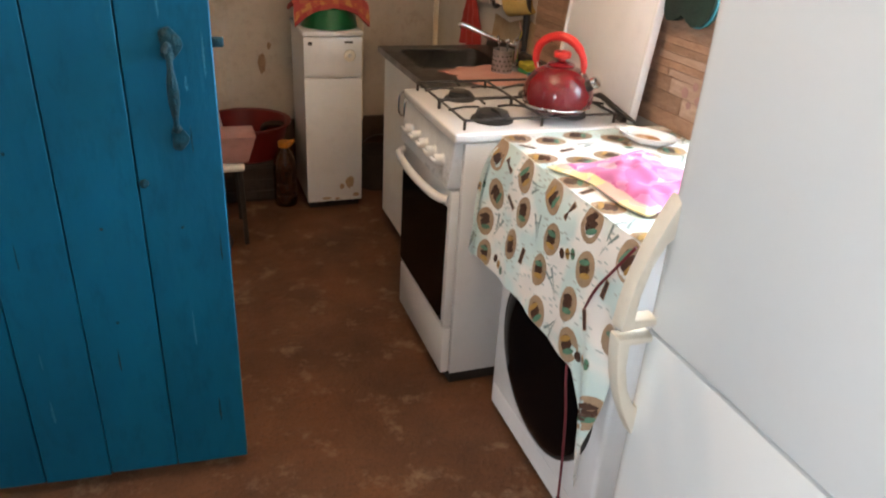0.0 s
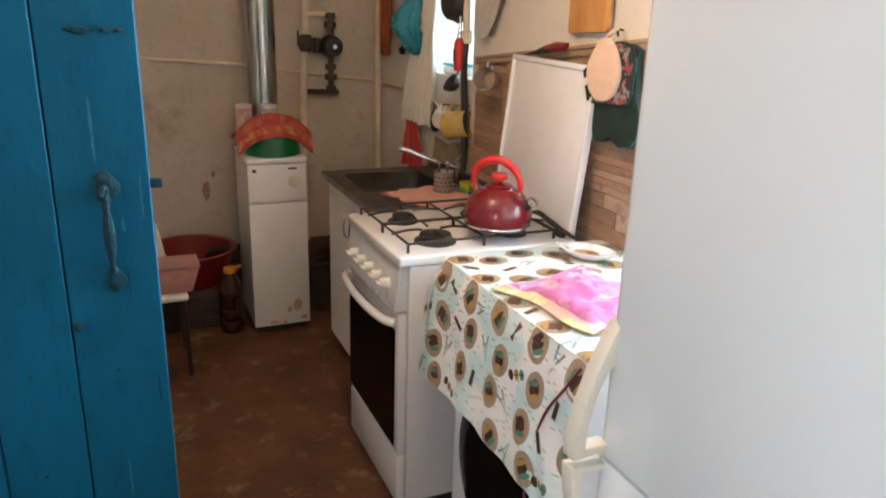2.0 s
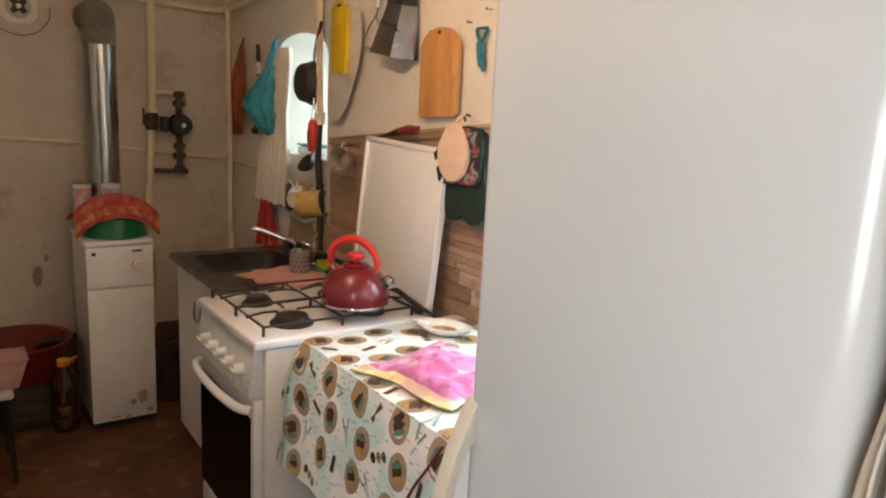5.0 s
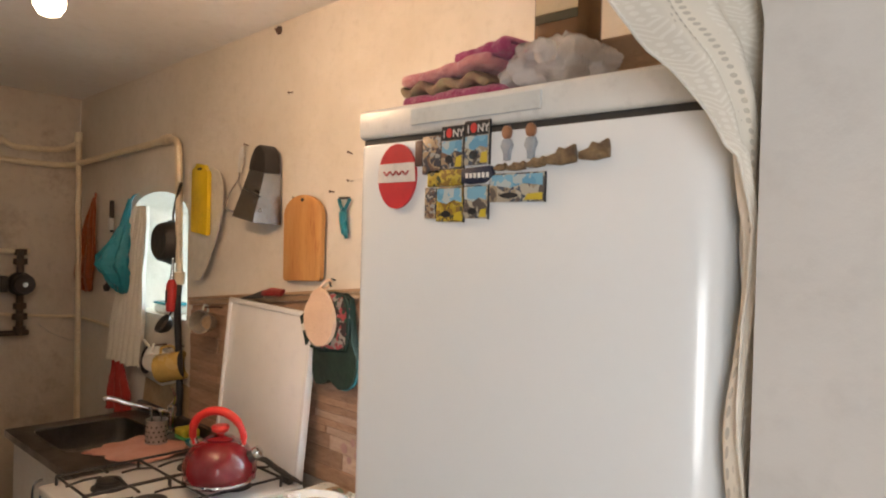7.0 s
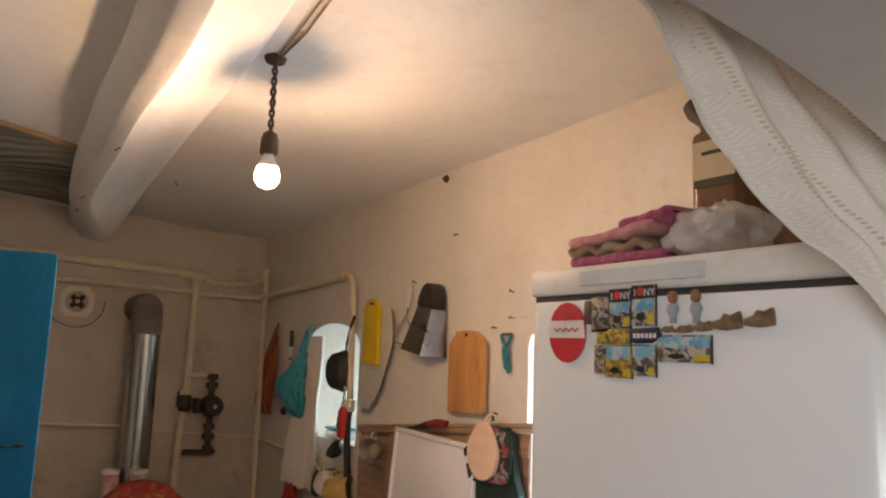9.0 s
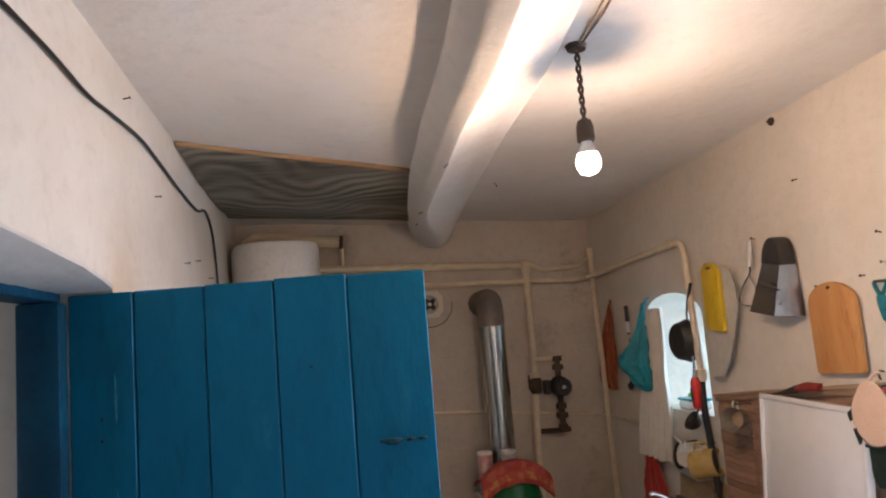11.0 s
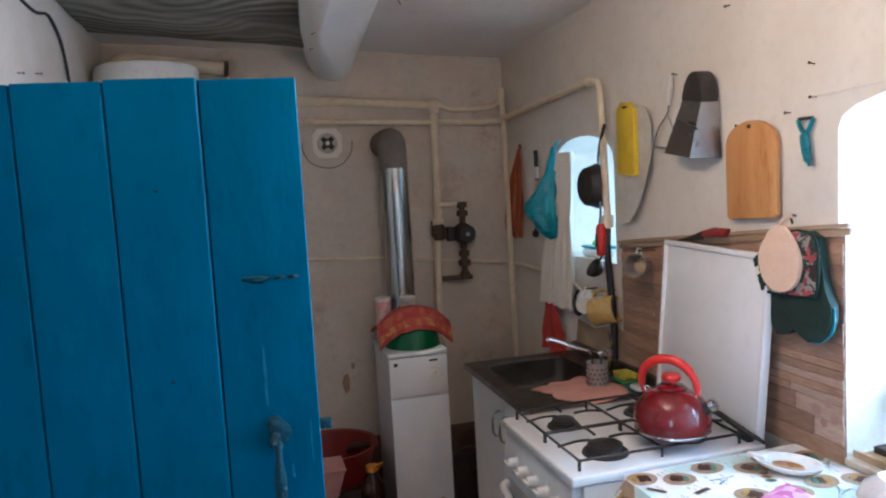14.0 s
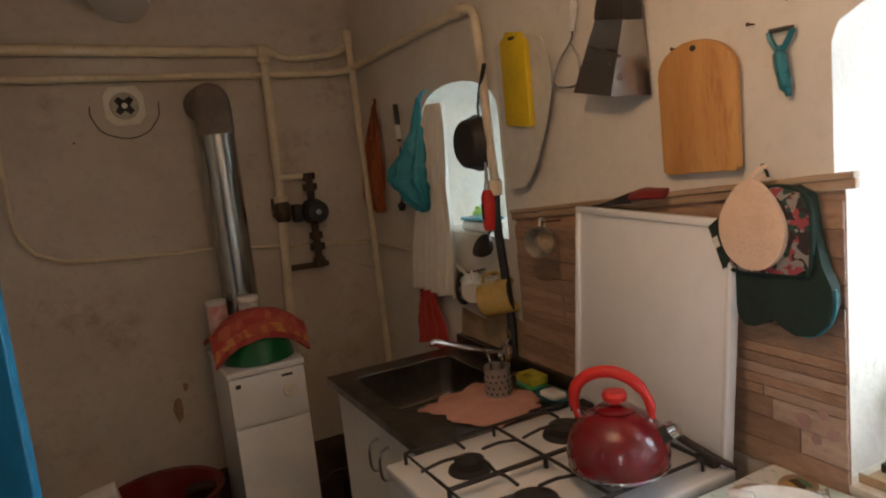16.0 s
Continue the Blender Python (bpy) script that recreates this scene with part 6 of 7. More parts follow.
saucepan()
t = thing("lighter_bottle", (-0.06, -0.155, 1.30), "red and black gas lighter hanging on a hook", "lighter")
part("body", tube([(-0.062, -0.150, 1.425), (-0.062, -0.150, 1.405), (-0.062, -0.150, 1.31), (-0.062, -0.150, 1.30)], [0.012, 0.021, 0.021, 0.017], 14), RED_PLASTIC, t)
part("nozzle", tube([(-0.062, -0.150, 1.425), (-0.062, -0.152, 1.455), (-0.062, -0.154, 1.51)], [0.010, 0.006, 0.004], 10), CHROME, t)
part("label", box((-0.0845, -0.158, 1.335), (-0.082, -0.142, 1.385), 0.001, 1), BLACK, t)
t = thing("ladle", (-0.07, -0.12, 1.21), "dark ladle hanging below the niche", "ladle")
part("bowl", lathe([(0.0, -0.034), (0.020, -0.030), (0.034, -0.015), (0.040, 0.006), (0.037, 0.006), (0.031, -0.012), (0.0, -0.028)], seg=24, m=Matrix.Translation((-0.078, -0.115, 1.25)) @ Matrix.Rotation(radians(-55), 4, "Y")), BLACK, t)
part("stem", tube([(-0.062, -0.12, 1.268), (-0.045, -0.14, 1.33), (-0.042, -0.16, 1.45)], 0.004, 8, smooth=3), BLACK, t)


def hung_mug(y, z, r, h, mat, label, turn, decal=None):
    t = thing("mug", (-0.06, y, z), label, "mug", "mugs over the sink")
    m = Matrix.Translation((-0.060, y, z)) @ Matrix.Rotation(radians(turn), 4, "Z") @ Matrix.Rotation(radians(78), 4, "X") @ Matrix.Translation((0, 0, -h / 2))
    part("cup", lathe([(0.0, 0.0), (r * 0.90, 0.0), (r, 0.008), (r, h), (r * 0.95, h), (r * 0.93, 0.006), (0.0, 0.005)], seg=36, m=m), mat, t)
    part("handle", tube([(0, r * 0.95, h * 0.2), (0, r * 1.4, h * 0.3), (0, r * 1.4, h * 0.7), (0, r * 0.95, h * 0.82)], 0.0055, 8, m=m, smooth=4), mat, t)
    if decal:
        part("decal", lathe([(0.0, 0.002), (0.012, 0.0015), (0.014, 0.0)], seg=9, m=m @ Matrix.Translation((0, 0, 0)) @ Matrix.Rotation(radians(180), 4, "X") @ Matrix.Translation((0.0, 0.012, 0.0))), decal, t, "brown flower print")
    part("peg", tube([(-0.002, y + 0.01, z + r * 1.32), (-0.075, y - 0.005, z + r * 1.36)], 0.003, 6), RUSTY, t)


hung_mug(-0.150, 1.085, 0.056, 0.105, YELLOW_MUG, "yellow enamel mug with a small brown flower hung on a peg", 40, plain("brown_decal", (0.30, 0.12, 0.03), 0.4))
hung_mug(0.005, 1.095, 0.040, 0.085, CERAMIC, "white ceramic mug hung on a peg over the sink", 150)


def wire_trivet():
    t = thing("wire_trivet", (-0.03, 0.13, 1.03), "dark wire trivet hung on a pale arm over the sink", "trivet")
    part("arm", tube([(-0.003, 0.24, 1.175), (-0.03, 0.20, 1.165), (-0.045, 0.05, 1.125), (-0.045, -0.04, 1.12), (-0.003, -0.06, 1.12)], 0.006, 8, smooth=3), CREAM, t, "pale curved arm")
    for k in range(3):
        m = Matrix.Translation((-0.024 - 0.009 * k, 0.135 - 0.016 * k, 1.075)) @ Matrix.Rotation(radians(-80), 4, "Y")
        part("ring", tube([(0.052 * math.cos(q), 0.052 * math.sin(q), 0) for q in [2 * math.pi * j / 24 for j in range(25)]], 0.005, 6, m=m), BLACK, t)
        for q in (0.3, 1.35, 2.4):
            part("spoke", tube([(0.052 * math.cos(q), 0.052 * math.sin(q), 0), (-0.052 * math.cos(q), -0.052 * math.sin(q), 0)], 0.004, 6, m=m), BLACK, t)


wire_trivet()
single("splash_paper", on_wall([(0.23, 0.862), (-0.20, 0.862), (-0.205, 1.0), (-0.12, 1.015), (0.05, 0.97), (0.20, 0.985)], -0.002, 0.003), PAPER, "stained paper sheet on the wall behind the tap", "paper")

# small niche: bottles on the sill
t = thing("soap_bottle", (0.12, 0.24, 1.263), "green soap bottle on the small niche sill", "bottle")
part("bottle", lathe([(0, 0), (0.022, 0.0), (0.024, 0.004), (0.024, 0.05), (0.010, 0.062), (0.010, 0.072), (0, 0.072)], (0.12, 0.235, 1.264), 20), plain("lime_plastic", (0.30, 0.52, 0.10), 0.35), t)
t = thing("soap_bar", (0.06, 0.14, 1.263), "white and teal soap box on the small niche sill", "soap box")
part("box", box((0.02, 0.03, 1.264), (0.10, 0.19, 1.30), 0.012, 3), CERAMIC, t)
part("lid", box((0.018, 0.028, 1.301), (0.102, 0.192, 1.312), 0.005), TEAL_BAG, t, "teal lid")
t = thing("cream_tube", (0.25, 0.17, 1.263), "white bottle standing at the small window", "bottle")
part("bottle", lathe([(0, 0), (0.026, 0.0), (0.028, 0.004), (0.028, 0.085), (0.012, 0.10), (0.012, 0.12), (0, 0.12)], (0.26, 0.16, 1.264), 20), WHITE_PLASTIC, t)

# big window sill
t = thing("food_tub", (0.10, -1.435, 0.886), "milky plastic tub with a green lid on the sill", "container")
part("tub", lathe([(0, 0.0), (0.056, 0.0), (0.060, 0.004), (0.072, 0.088), (0.068, 0.088), (0.056, 0.006), (0, 0.006)], (0.13, -1.385, 0.888), 32), MILKY, t)
part("lid", lathe([(0.075, 0.082), (0.076, 0.086), (0.076, 0.102), (0.069, 0.105), (0.0, 0.103)], (0.13, -1.385, 0.888), 32), GREEN_LID, t, "green snap lid")
t = thing("red_pitcher", (0.30, -1.47, 0.888), "bright red plastic pitcher on the window sill", "pitcher")
part("body", lathe([(0, 0), (0.05, 0.0), (0.055, 0.01), (0.062, 0.17), (0.058, 0.17), (0.05, 0.01), (0, 0.008)], (0.30, -1.470, 0.888), 28), RED_PLASTIC, t)
part("spout", tube([(0.25, -1.44, 1.01), (0.23, -1.425, 1.04), (0.222, -1.418, 1.055)], [0.014, 0.018, 0.022], 10), RED_PLASTIC, t)
t = thing("steel_ladle", (0.19, -1.27, 0.95), "shiny steel ladle hung on the niche side", "ladle")
part("bowl", lathe([(0.0, -0.036), (0.022, -0.031), (0.036, -0.014), (0.041, 0.004), (0.038, 0.004), (0.033, -0.011), (0.0, -0.030)], seg=28, m=Matrix.Translation((0.195, -1.270, 1.020)) @ Matrix.Rotation(radians(-78), 4, "X")), CHROME, t)
part("stem", tube([(0.190, -1.250, 1.075), (0.190, -1.262, 1.062), (0.197, -1.262, 0.985), (0.200, -1.268, 0.90)], [0.015, 0.013, 0.006, 0.006], 10, smooth=3), BLACK, t)
t = thing("cardboard_tray", (0.06, -1.34, 0.886), "torn brown cardboard tray on the window sill", "tray")
part("base", box((0.015, -1.45, 0.887), (0.20, -1.265, 0.891)), PAPER, t)
part("side", box((0.015, -1.45, 0.8915), (0.019, -1.265, 0.905)), PAPER, t)
part("insert", box((0.07, -1.315, 0.8915), (0.13, -1.272, 0.909), 0.002, 1), GRIME, t, "dark insert")
single("window_sill_board", box((-0.006, -2.038, 0.868), (0.397, -1.242, 0.886), 0.004), surf("sill_paint", (0.62, 0.56, 0.46), (0.50, 0.42, 0.32), 8, 0.6, bump=0.15), "worn painted sill board of the window niche", "sill", kind="structure")


# ---- boiler top, corner by the door ----
def boiler_top():
    cx, cy = -0.668, 0.600
    t = thing("plastic_basin", (cx, cy, 0.863), "dark green plastic basin upside down on the boiler", "basin")
    part("bowl", lathe([(0.125, 0.0), (0.130, 0.002), (0.112, 0.085), (0.100, 0.094), (0.0, 0.097), (0.0, 0.093), (0.098, 0.090), (0.108, 0.083), (0.122, 0.002)], (cx, cy, 0.864), 36), GREEN, t)
    def f(u, v):
        x = cx + (u - 0.5) * 0.345
        s = (u - 0.5) * 2
        top = 0.972 + 0.085 * (1 - abs(s) ** 2.2)
        y0 = 0.478 + 0.03 * s * s
        if v < 0.45:
            w = v / 0.45
            edge = 0.957 - 0.083 * abs(s) ** 2.3
            return V((x, y0 + 0.045 * math.sin(w * math.pi / 2) - 0.012 * math.sin(w * math.pi), edge + (top - edge) * math.sin(w * math.pi / 2) + 0.006 * noise.noise(V((u * 7, w * 3, 2)))))
        w = (v - 0.45) / 0.55
        return V((x, y0 + 0.045 + 0.19 * w, top - 0.05 * w * w + 0.012 * noise.noise(V((u * 5, v * 5, 1)))))
    tw = thing("folded_towel", (cx, cy, 0.96), "folded red towel with a yellow pattern over the green basin", "towel")
    part("cloth", sheet(f, 40, 30, 0.012), TOWEL_RED, tw, sharp=80)
    part("fold", sheet(lambda u, v: f(u, 0.06 + 0.10 * v) + V((0, -0.004, 0.0)), 40, 4, 0.004), printed("yellow_pattern", [(0.50, 0.22, 0.07), (0.40, 0.085, 0.05), (0.47, 0.16, 0.06)], 44, 0.95), tw, "yellow patterned band", sharp=80)
    for k, (x, y, h, mat, lb) in enumerate(((-0.772, 0.745, 0.214, TIN_RED, "red and white printed tin on the boiler"), (-0.660, 0.70, 0.216, TIN_GREY, "grey printed tin on the boiler"))):
        c = thing("tin_can", (x, y, 0.863), lb, "tin can", "tins on the boiler")
        part("can", lathe([(0, 0), (0.036, 0.0), (0.038, 0.004), (0.038, h - 0.02), (0.036, h - 0.016), (0, h - 0.016)], (x, y, 0.863), 24), mat, c)
        part("lid", lathe([(0.037, h - 0.0155), (0.039, h - 0.014), (0.039, h), (0, h + 0.001)], (x, y, 0.863), 24), WHITE_PLASTIC, c, "white lid")


boiler_top()


def corner_clutter():
    t = thing("stool", (-1.28, 0.30, 0), "low white-topped stool with dark metal legs", "stool")
    part("seat", box((-1.45, 0.13, 0.345), (-1.125, 0.45, 0.372), 0.012, 3), WHITE_PLASTIC, t)
    for x in (-1.43, -1.145):
        for y in (0.15, 0.43):
            part("leg", tube([(x, y, 0.345), (x + (0.008 if x > -1.3 else -0.008), y, 0.0)], 0.011, 10), BLACK, t)
    t = thing("pink_box", (-1.2, 0.25, 0.372), "pale pink plastic food box on the stool", "box")
    part("body", plate([(-1.30, 0.374), (-1.105, 0.374), (-1.072, 0.478), (-1.33, 0.478)], [], lambda x, z: (x, 0.16, z), (0, 0.16, 0), r=0.008), PINK_PLASTIC, t)
    part("rim", box((-1.335, 0.155, 0.479), (-1.068, 0.325, 0.488), 0.004), PINK_PLASTIC, t)
    t = thing("white_box", (-1.28, 0.38, 0.372), "white cardboard box leaning on the stool", "box")
    m = Matrix.Translation((-1.26, 0.39, 0.373)) @ Matrix.Rotation(radians(-10), 4, "Y")
    part("carton", box((-0.10, -0.05, 0.012), (0.085, 0.05, 0.225), 0.004, m=m), WHITE_PLASTIC, t)
    t = thing("red_basin", (-0.98, 0.78, 0.0), "large dark red plastic basin behind the boiler", "basin")
    part("bowl", lathe([(0.0, 0.0), (0.15, 0.0), (0.165, 0.01), (0.205, 0.165), (0.222, 0.172), (0.222, 0.180), (0.200, 0.178), (0.158, 0.014), (0.0, 0.008)], (-1.06, 0.775, 0.20), 44), BASIN_RED, t)
    t2 = thing("dark_crate", (-1.06, 0.78, 0.0), "dark crate under the red basin", "crate")
    part("crate", box((-1.24, 0.62, 0.0), (-0.86, 0.96, 0.198), 0.008), GRIME, t2)
    for k in range(3):
        part("slat", box((-1.235, 0.612, 0.02 + 0.06 * k), (-0.865, 0.619, 0.06 + 0.06 * k), 0.002, 1), GRIME, t2)
    t = thing("oil_bottle", (-0.905, 0.57, 0.0), "big brown oil bottle with an orange cap on the floor", "bottle")
    part("bottle", lathe([(0, 0.0), (0.052, 0.0), (0.057, 0.008), (0.057, 0.05), (0.053, 0.06), (0.057, 0.07), (0.057, 0.11), (0.053, 0.12), (0.057, 0.13), (0.057, 0.20), (0.050, 0.24), (0.026, 0.285), (0.022, 0.30), (0, 0.30)], (-0.905, 0.57, 0.0), 28), OIL, t)
    part("cap", lathe([(0.026, 0.298), (0.028, 0.302), (0.028, 0.325), (0.0, 0.328)], (-0.905, 0.57, 0.0), 20), ORANGE_CAP, t, "orange screw cap")
    part("carry_loop", tube([(-0.925, 0.57, 0.295), (-0.895, 0.545, 0.325), (-0.855, 0.555, 0.335), (-0.865, 0.575, 0.312), (-0.885, 0.57, 0.297)], 0.005, 8, smooth=3), ORANGE_CAP, t)
    t = thing("shoe", (-1.19, 0.10, 0), "dark worn shoe on the floor by the stool", "shoe")
    def sole(u):
        return 0.036 + 0.010 * math.sin(u * math.pi * 1.1)
    part("upper", sheet(lambda u, v: V((-1.27 + 0.03 * math.sin(u * 3) + sole(u) * math.cos(math.pi * v), 0.04 + 0.24 * u, 0.012 + (0.055 - 0.02 * u) * math.sin(math.pi * v) * math.sin(min(1.0, u * 4 + 0.3) * math.pi / 2))), 16, 12, 0.003), GRIME, t, sharp=70)
    part("sole", plate(oval((-1.255, 0.16), 0.045, 0.13, 24), [], lambda x, y: (x, y, 0.001), (0, 0, 0.012)), BLACK, t)
    # between boiler and sink
    t = thing("bucket", (-0.43, 0.76, 0), "dark bucket standing behind the boiler", "bucket")
    part("pail", lathe([(0, 0.0), (0.085, 0.0), (0.105, 0.20), (0.109, 0.202), (0.109, 0.208), (0.100, 0.205), (0.08, 0.006), (0, 0.006)], (-0.40, 0.72, 0.0), 32), GRIME, t)
    part("bail", tube([(-0.505, 0.72, 0.20), (-0.47, 0.69, 0.27), (-0.40, 0.68, 0.30), (-0.33, 0.69, 0.27), (-0.295, 0.72, 0.20)], 0.003, 6, smooth=4), STEEL, t)
    single("wall_skirting", box((-1.96, 1.012, 0.0), (-0.02, 1.029, 0.30), 0.003), surf("dark_skirting", (0.10, 0.055, 0.035), (0.06, 0.035, 0.025), 9, 0.7, bump=0.2), "dark brown painted skirting along the wall", "baseboard", kind="structure")
    pipe("return_pipe", [(-0.86, 0.80, 0.33), (-0.90, 0.80, 0.345), (-0.95, 0.84, 0.33), (-0.965, 0.93, 0.28), (-0.97, 1.0, 0.22)], 0.016, "dark bent heating pipe beside the boiler", smooth=4, mat=GRIME)


corner_clutter()


# ---- back wall fittings ----
def wall_vent():
    c = (-0.955, 1.845)
    t = thing("wall_vent", (c[0], 1.02, c[1]), "old octagonal ceramic chimney vent with a dark star opening", "vent")
    octa = [(c[0] + a * 0.074, c[1] + b * 0.074) for a, b in ((1, 0.55), (0.62, 1), (-0.62, 1), (-1, 0.55), (-1, -0.55), (-0.62, -1), (0.62, -1), (1, -0.55))]
    ring = [(c[0] + (0.125 + 0.012 * noise.noise(V((math.cos(q) * 2, math.sin(q) * 2, 3)))) * math.cos(q), c[1] - 0.012 + (0.112 + 0.010 * noise.noise(V((q, 1, 0)))) * math.sin(q)) for q in [2 * math.pi * k / 36 for k in range(36)]]
    part("plaster_ring", plate(ring, [], lambda x, z: (x, 1.0295, z), (0, -0.004, 0), r=0.002), BACKWALL, t, "chipped plaster patch round the vent")
    part("plate", plate(octa, [], lambda x, z: (x, 1.0245, z), (0, -0.014, 0), r=0.003), CREAM, t)
    crack = smooth_line([(x, 1.0255, z) for x, z in ring[17:36] + ring[:2]], 2)
    part("crack", tube(crack, 0.0022, 6), GRIME, t, "dark crack round the plaster patch")
    part("disc", lathe([(0.052, 0.0), (0.050, 0.006), (0.0, 0.007)], seg=28, m=Matrix.Translation((c[0], 1.010, c[1])) @ Matrix.Rotation(radians(90), 4, "X")), surf("grimy_disc", (0.50, 0.45, 0.36), (0.38, 0.32, 0.24), 30, 0.6), t)
    star = [(c[0] + (0.040 if k % 3 else 0.020) * math.cos(q), c[1] + (0.040 if k % 3 else 0.020) * math.sin(q)) for k, q in enumerate([2 * math.pi * k / 12 for k in range(12)])]
    part("star_opening", plate(star, [], lambda x, z: (x, 1.0025, z), (0, -0.003, 0)), DARK, t, "dark star-shaped opening")
    part("hub", lathe([(0.011, 0.0), (0.010, 0.006), (0, 0.007)], seg=14, m=Matrix.Translation((c[0], 0.999, c[1])) @ Matrix.Rotation(radians(90), 4, "X")), CREAM, t)


wall_vent()


def pump():
    t = thing("circulation_pump", (-0.285, 0.95, 1.11), "black circulation pump between old iron valves", "pump")
    for z in (1.500, 1.112):
        part("branch_pipe", tube([(-0.405, 0.975, z), (-0.27, 0.955, z), (-0.245, 0.955, z)], 0.013, 10), VALVE if z < 1.3 else PIPE, t)
    part("column", tube([(-0.285, 0.95, 1.10), (-0.285, 0.95, 1.51)], 0.016, 10), VALVE, t)
    for z, r in ((1.495, 0.027), (1.45, 0.030), (1.24, 0.028), (1.19, 0.032), (1.13, 0.026)):
        part("union_nut", tube([(-0.285, 0.95, z - 0.014), (-0.285, 0.95, z + 0.014)], r, 6), VALVE, t)
    part("volute", lathe([(0.0, -0.03), (0.045, -0.03), (0.055, -0.015), (0.055, 0.015), (0.045, 0.03), (0, 0.03)], seg=28, m=Matrix.Translation((-0.285, 0.95, 1.345)) @ Matrix.Rotation(radians(90), 4, "X")), BLACK, t)
    mot = part("motor", lathe([(0.047, 0.0), (0.047, 0.045), (0.042, 0.052), (0.0, 0.053)], seg=28, m=Matrix.Translation((-0.285, 0.922, 1.345)) @ Matrix.Rotation(radians(90), 4, "X")), BLACK, t)
    part("badge", lathe([(0.012, 0.0), (0.012, 0.003), (0, 0.003)], seg=14, m=Matrix.Translation((-0.285, 0.869, 1.345)) @ Matrix.Rotation(radians(90), 4, "X")), CHROME, mot, "small bright end plug")
    part("terminal_box", box((-0.375, 0.905, 1.310), (-0.345, 0.965, 1.385), 0.005), BLACK, t)
    t = thing("gate_valve", (-0.41, 0.97, 1.36), "rusty gate valve on the upright pipe", "valve")
    part("valve_body", tube([(-0.407, 0.982, 1.315), (-0.407, 0.982, 1.33), (-0.407, 0.982, 1.385), (-0.407, 0.982, 1.40)], [0.026, 0.034, 0.034, 0.026], 8), VALVE, t)
    part("stem", tube([(-0.407, 0.975, 1.35), (-0.445, 0.945, 1.352), (-0.455, 0.935, 1.352)], 0.010, 8), VALVE, t)
    part("lever", tube([(-0.455, 0.935, 1.34), (-0.458, 0.933, 1.42)], 0.005, 8), VALVE, t)


pump()
pipe("thin_cable", [(-0.18, 1.024, 1.14), (-0.12, 1.024, 1.09), (-0.03, 1.02, 1.05), (-0.012, 0.95, 1.06)], 0.003, "thin pale cable drooping on the wall", smooth=4, mat=GREY_MAT)
pipe("flue_wire", [(-0.585, 1.026, 1.62), (-0.575, 1.026, 1.3), (-0.58, 1.026, 1.0)], 0.004, "thin dark cable beside the flue", smooth=3, mat=BLACK_RUBBER)
pipe("black_cable", [(LX + 0.008, y, z) for y, z in ((-2.30, 2.24), (-1.90, 2.245), (-1.567, 2.246), (-1.35, 2.236), (-1.203, 2.246), (-0.95, 2.262), (-0.778, 2.255), (-0.40, 2.225), (-0.12, 2.215), (0.057, 2.245), (0.20, 2.19), (0.27, 2.08), (0.305, 1.96), (0.32, 1.80))], 0.0048,
     "black cable sagging along the whitewashed wall", smooth=4, mat=BLACK_RUBBER)
bm = bmesh.new()
for dx in (0.0, 0.016):
    tube([(-0.878 + dx * 0.5, -1.345, ceil_z(-0.878, -1.345) - 0.006), (-0.885 + dx, -1.50, ceil_z(-0.885, -1.5) - 0.006), (-0.90 + dx, -1.70, ceil_z(-0.9, -1.7) - 0.005), (-0.93 + dx, -2.55, ceil_z(-0.93, -2.55) - 0.005)], 0.0027, 6, bm)
single("ceiling_cord", bm, surf("painted_over_cord", (0.40, 0.31, 0.22), (0.26, 0.18, 0.11), 30, 0.8, bump=0.3), "twin brown lamp cord stapled along the ceiling", "cord")

for p, d in (((0, -0.768, 2.290), (-1, 0, 0)), ((0, -0.853, 2.074), (-1, 0, -0.2)), ((0, -1.168, 1.855), (-1, 0, 0.2)), ((0, -1.172, 1.775), (-1, 0.2, 0)), ((0, -0.895, 1.73), (-1, 0.4, 0)), ((0, -1.085, 1.745), (-1, 0, 0)), ((0, -0.586, 1.92), (-1, 0, 0.2)),
             ((LX, -1.05, 2.33), (1, 0, 0.2)), ((LX, -0.35, 1.99), (1, 0, 0)), ((LX, -0.15, 2.02), (1, 0, 0)), ((LX, 0.12, 1.98), (1, 0, 0)), ((LX, -0.75, 2.14), (1, 0, 0)),
             ((-1.10, -0.75, 2.20), (-0.6, 0.2, -0.5)), ((-0.80, -0.1, 2.27), (0.4, 0, -0.6)), ((-1.07, 0.15, 2.21), (-0.8, 0, -0.4)), ((-1.05, 0.45, 2.21), (-0.8, 0, -0.4)), ((-1.15, 1.03, 1.72), (0, -1, 0)), ((-1.22, 1.03, 1.275), (0, -1, 0))):
    nail(p, d)
single("wall_plug", tube([(0.0, -0.768, 2.290), (-0.006, -0.768, 2.290), (-0.010, -0.770, 2.289)], [0.015, 0.013, 0.006], 9), GRIME, "dark broken plug in the wall below the ceiling", "plug")
single("wall_wire", tube([(0.0, -1.172, 1.775), (-0.012, -1.172, 1.775), (-0.013, -1.24, 1.776), (-0.010, -1.40, 1.782)], 0.0012, 6), GREY_MAT, "thin pale thread strung from a nail", "wire")
single("iron_peg", tube([(-0.001, -1.395, 1.780), (-0.012, -1.41, 1.785), (-0.010, -1.52, 1.822)], 0.0045, 8), BLACK, "dark iron peg above the window niche", "peg")
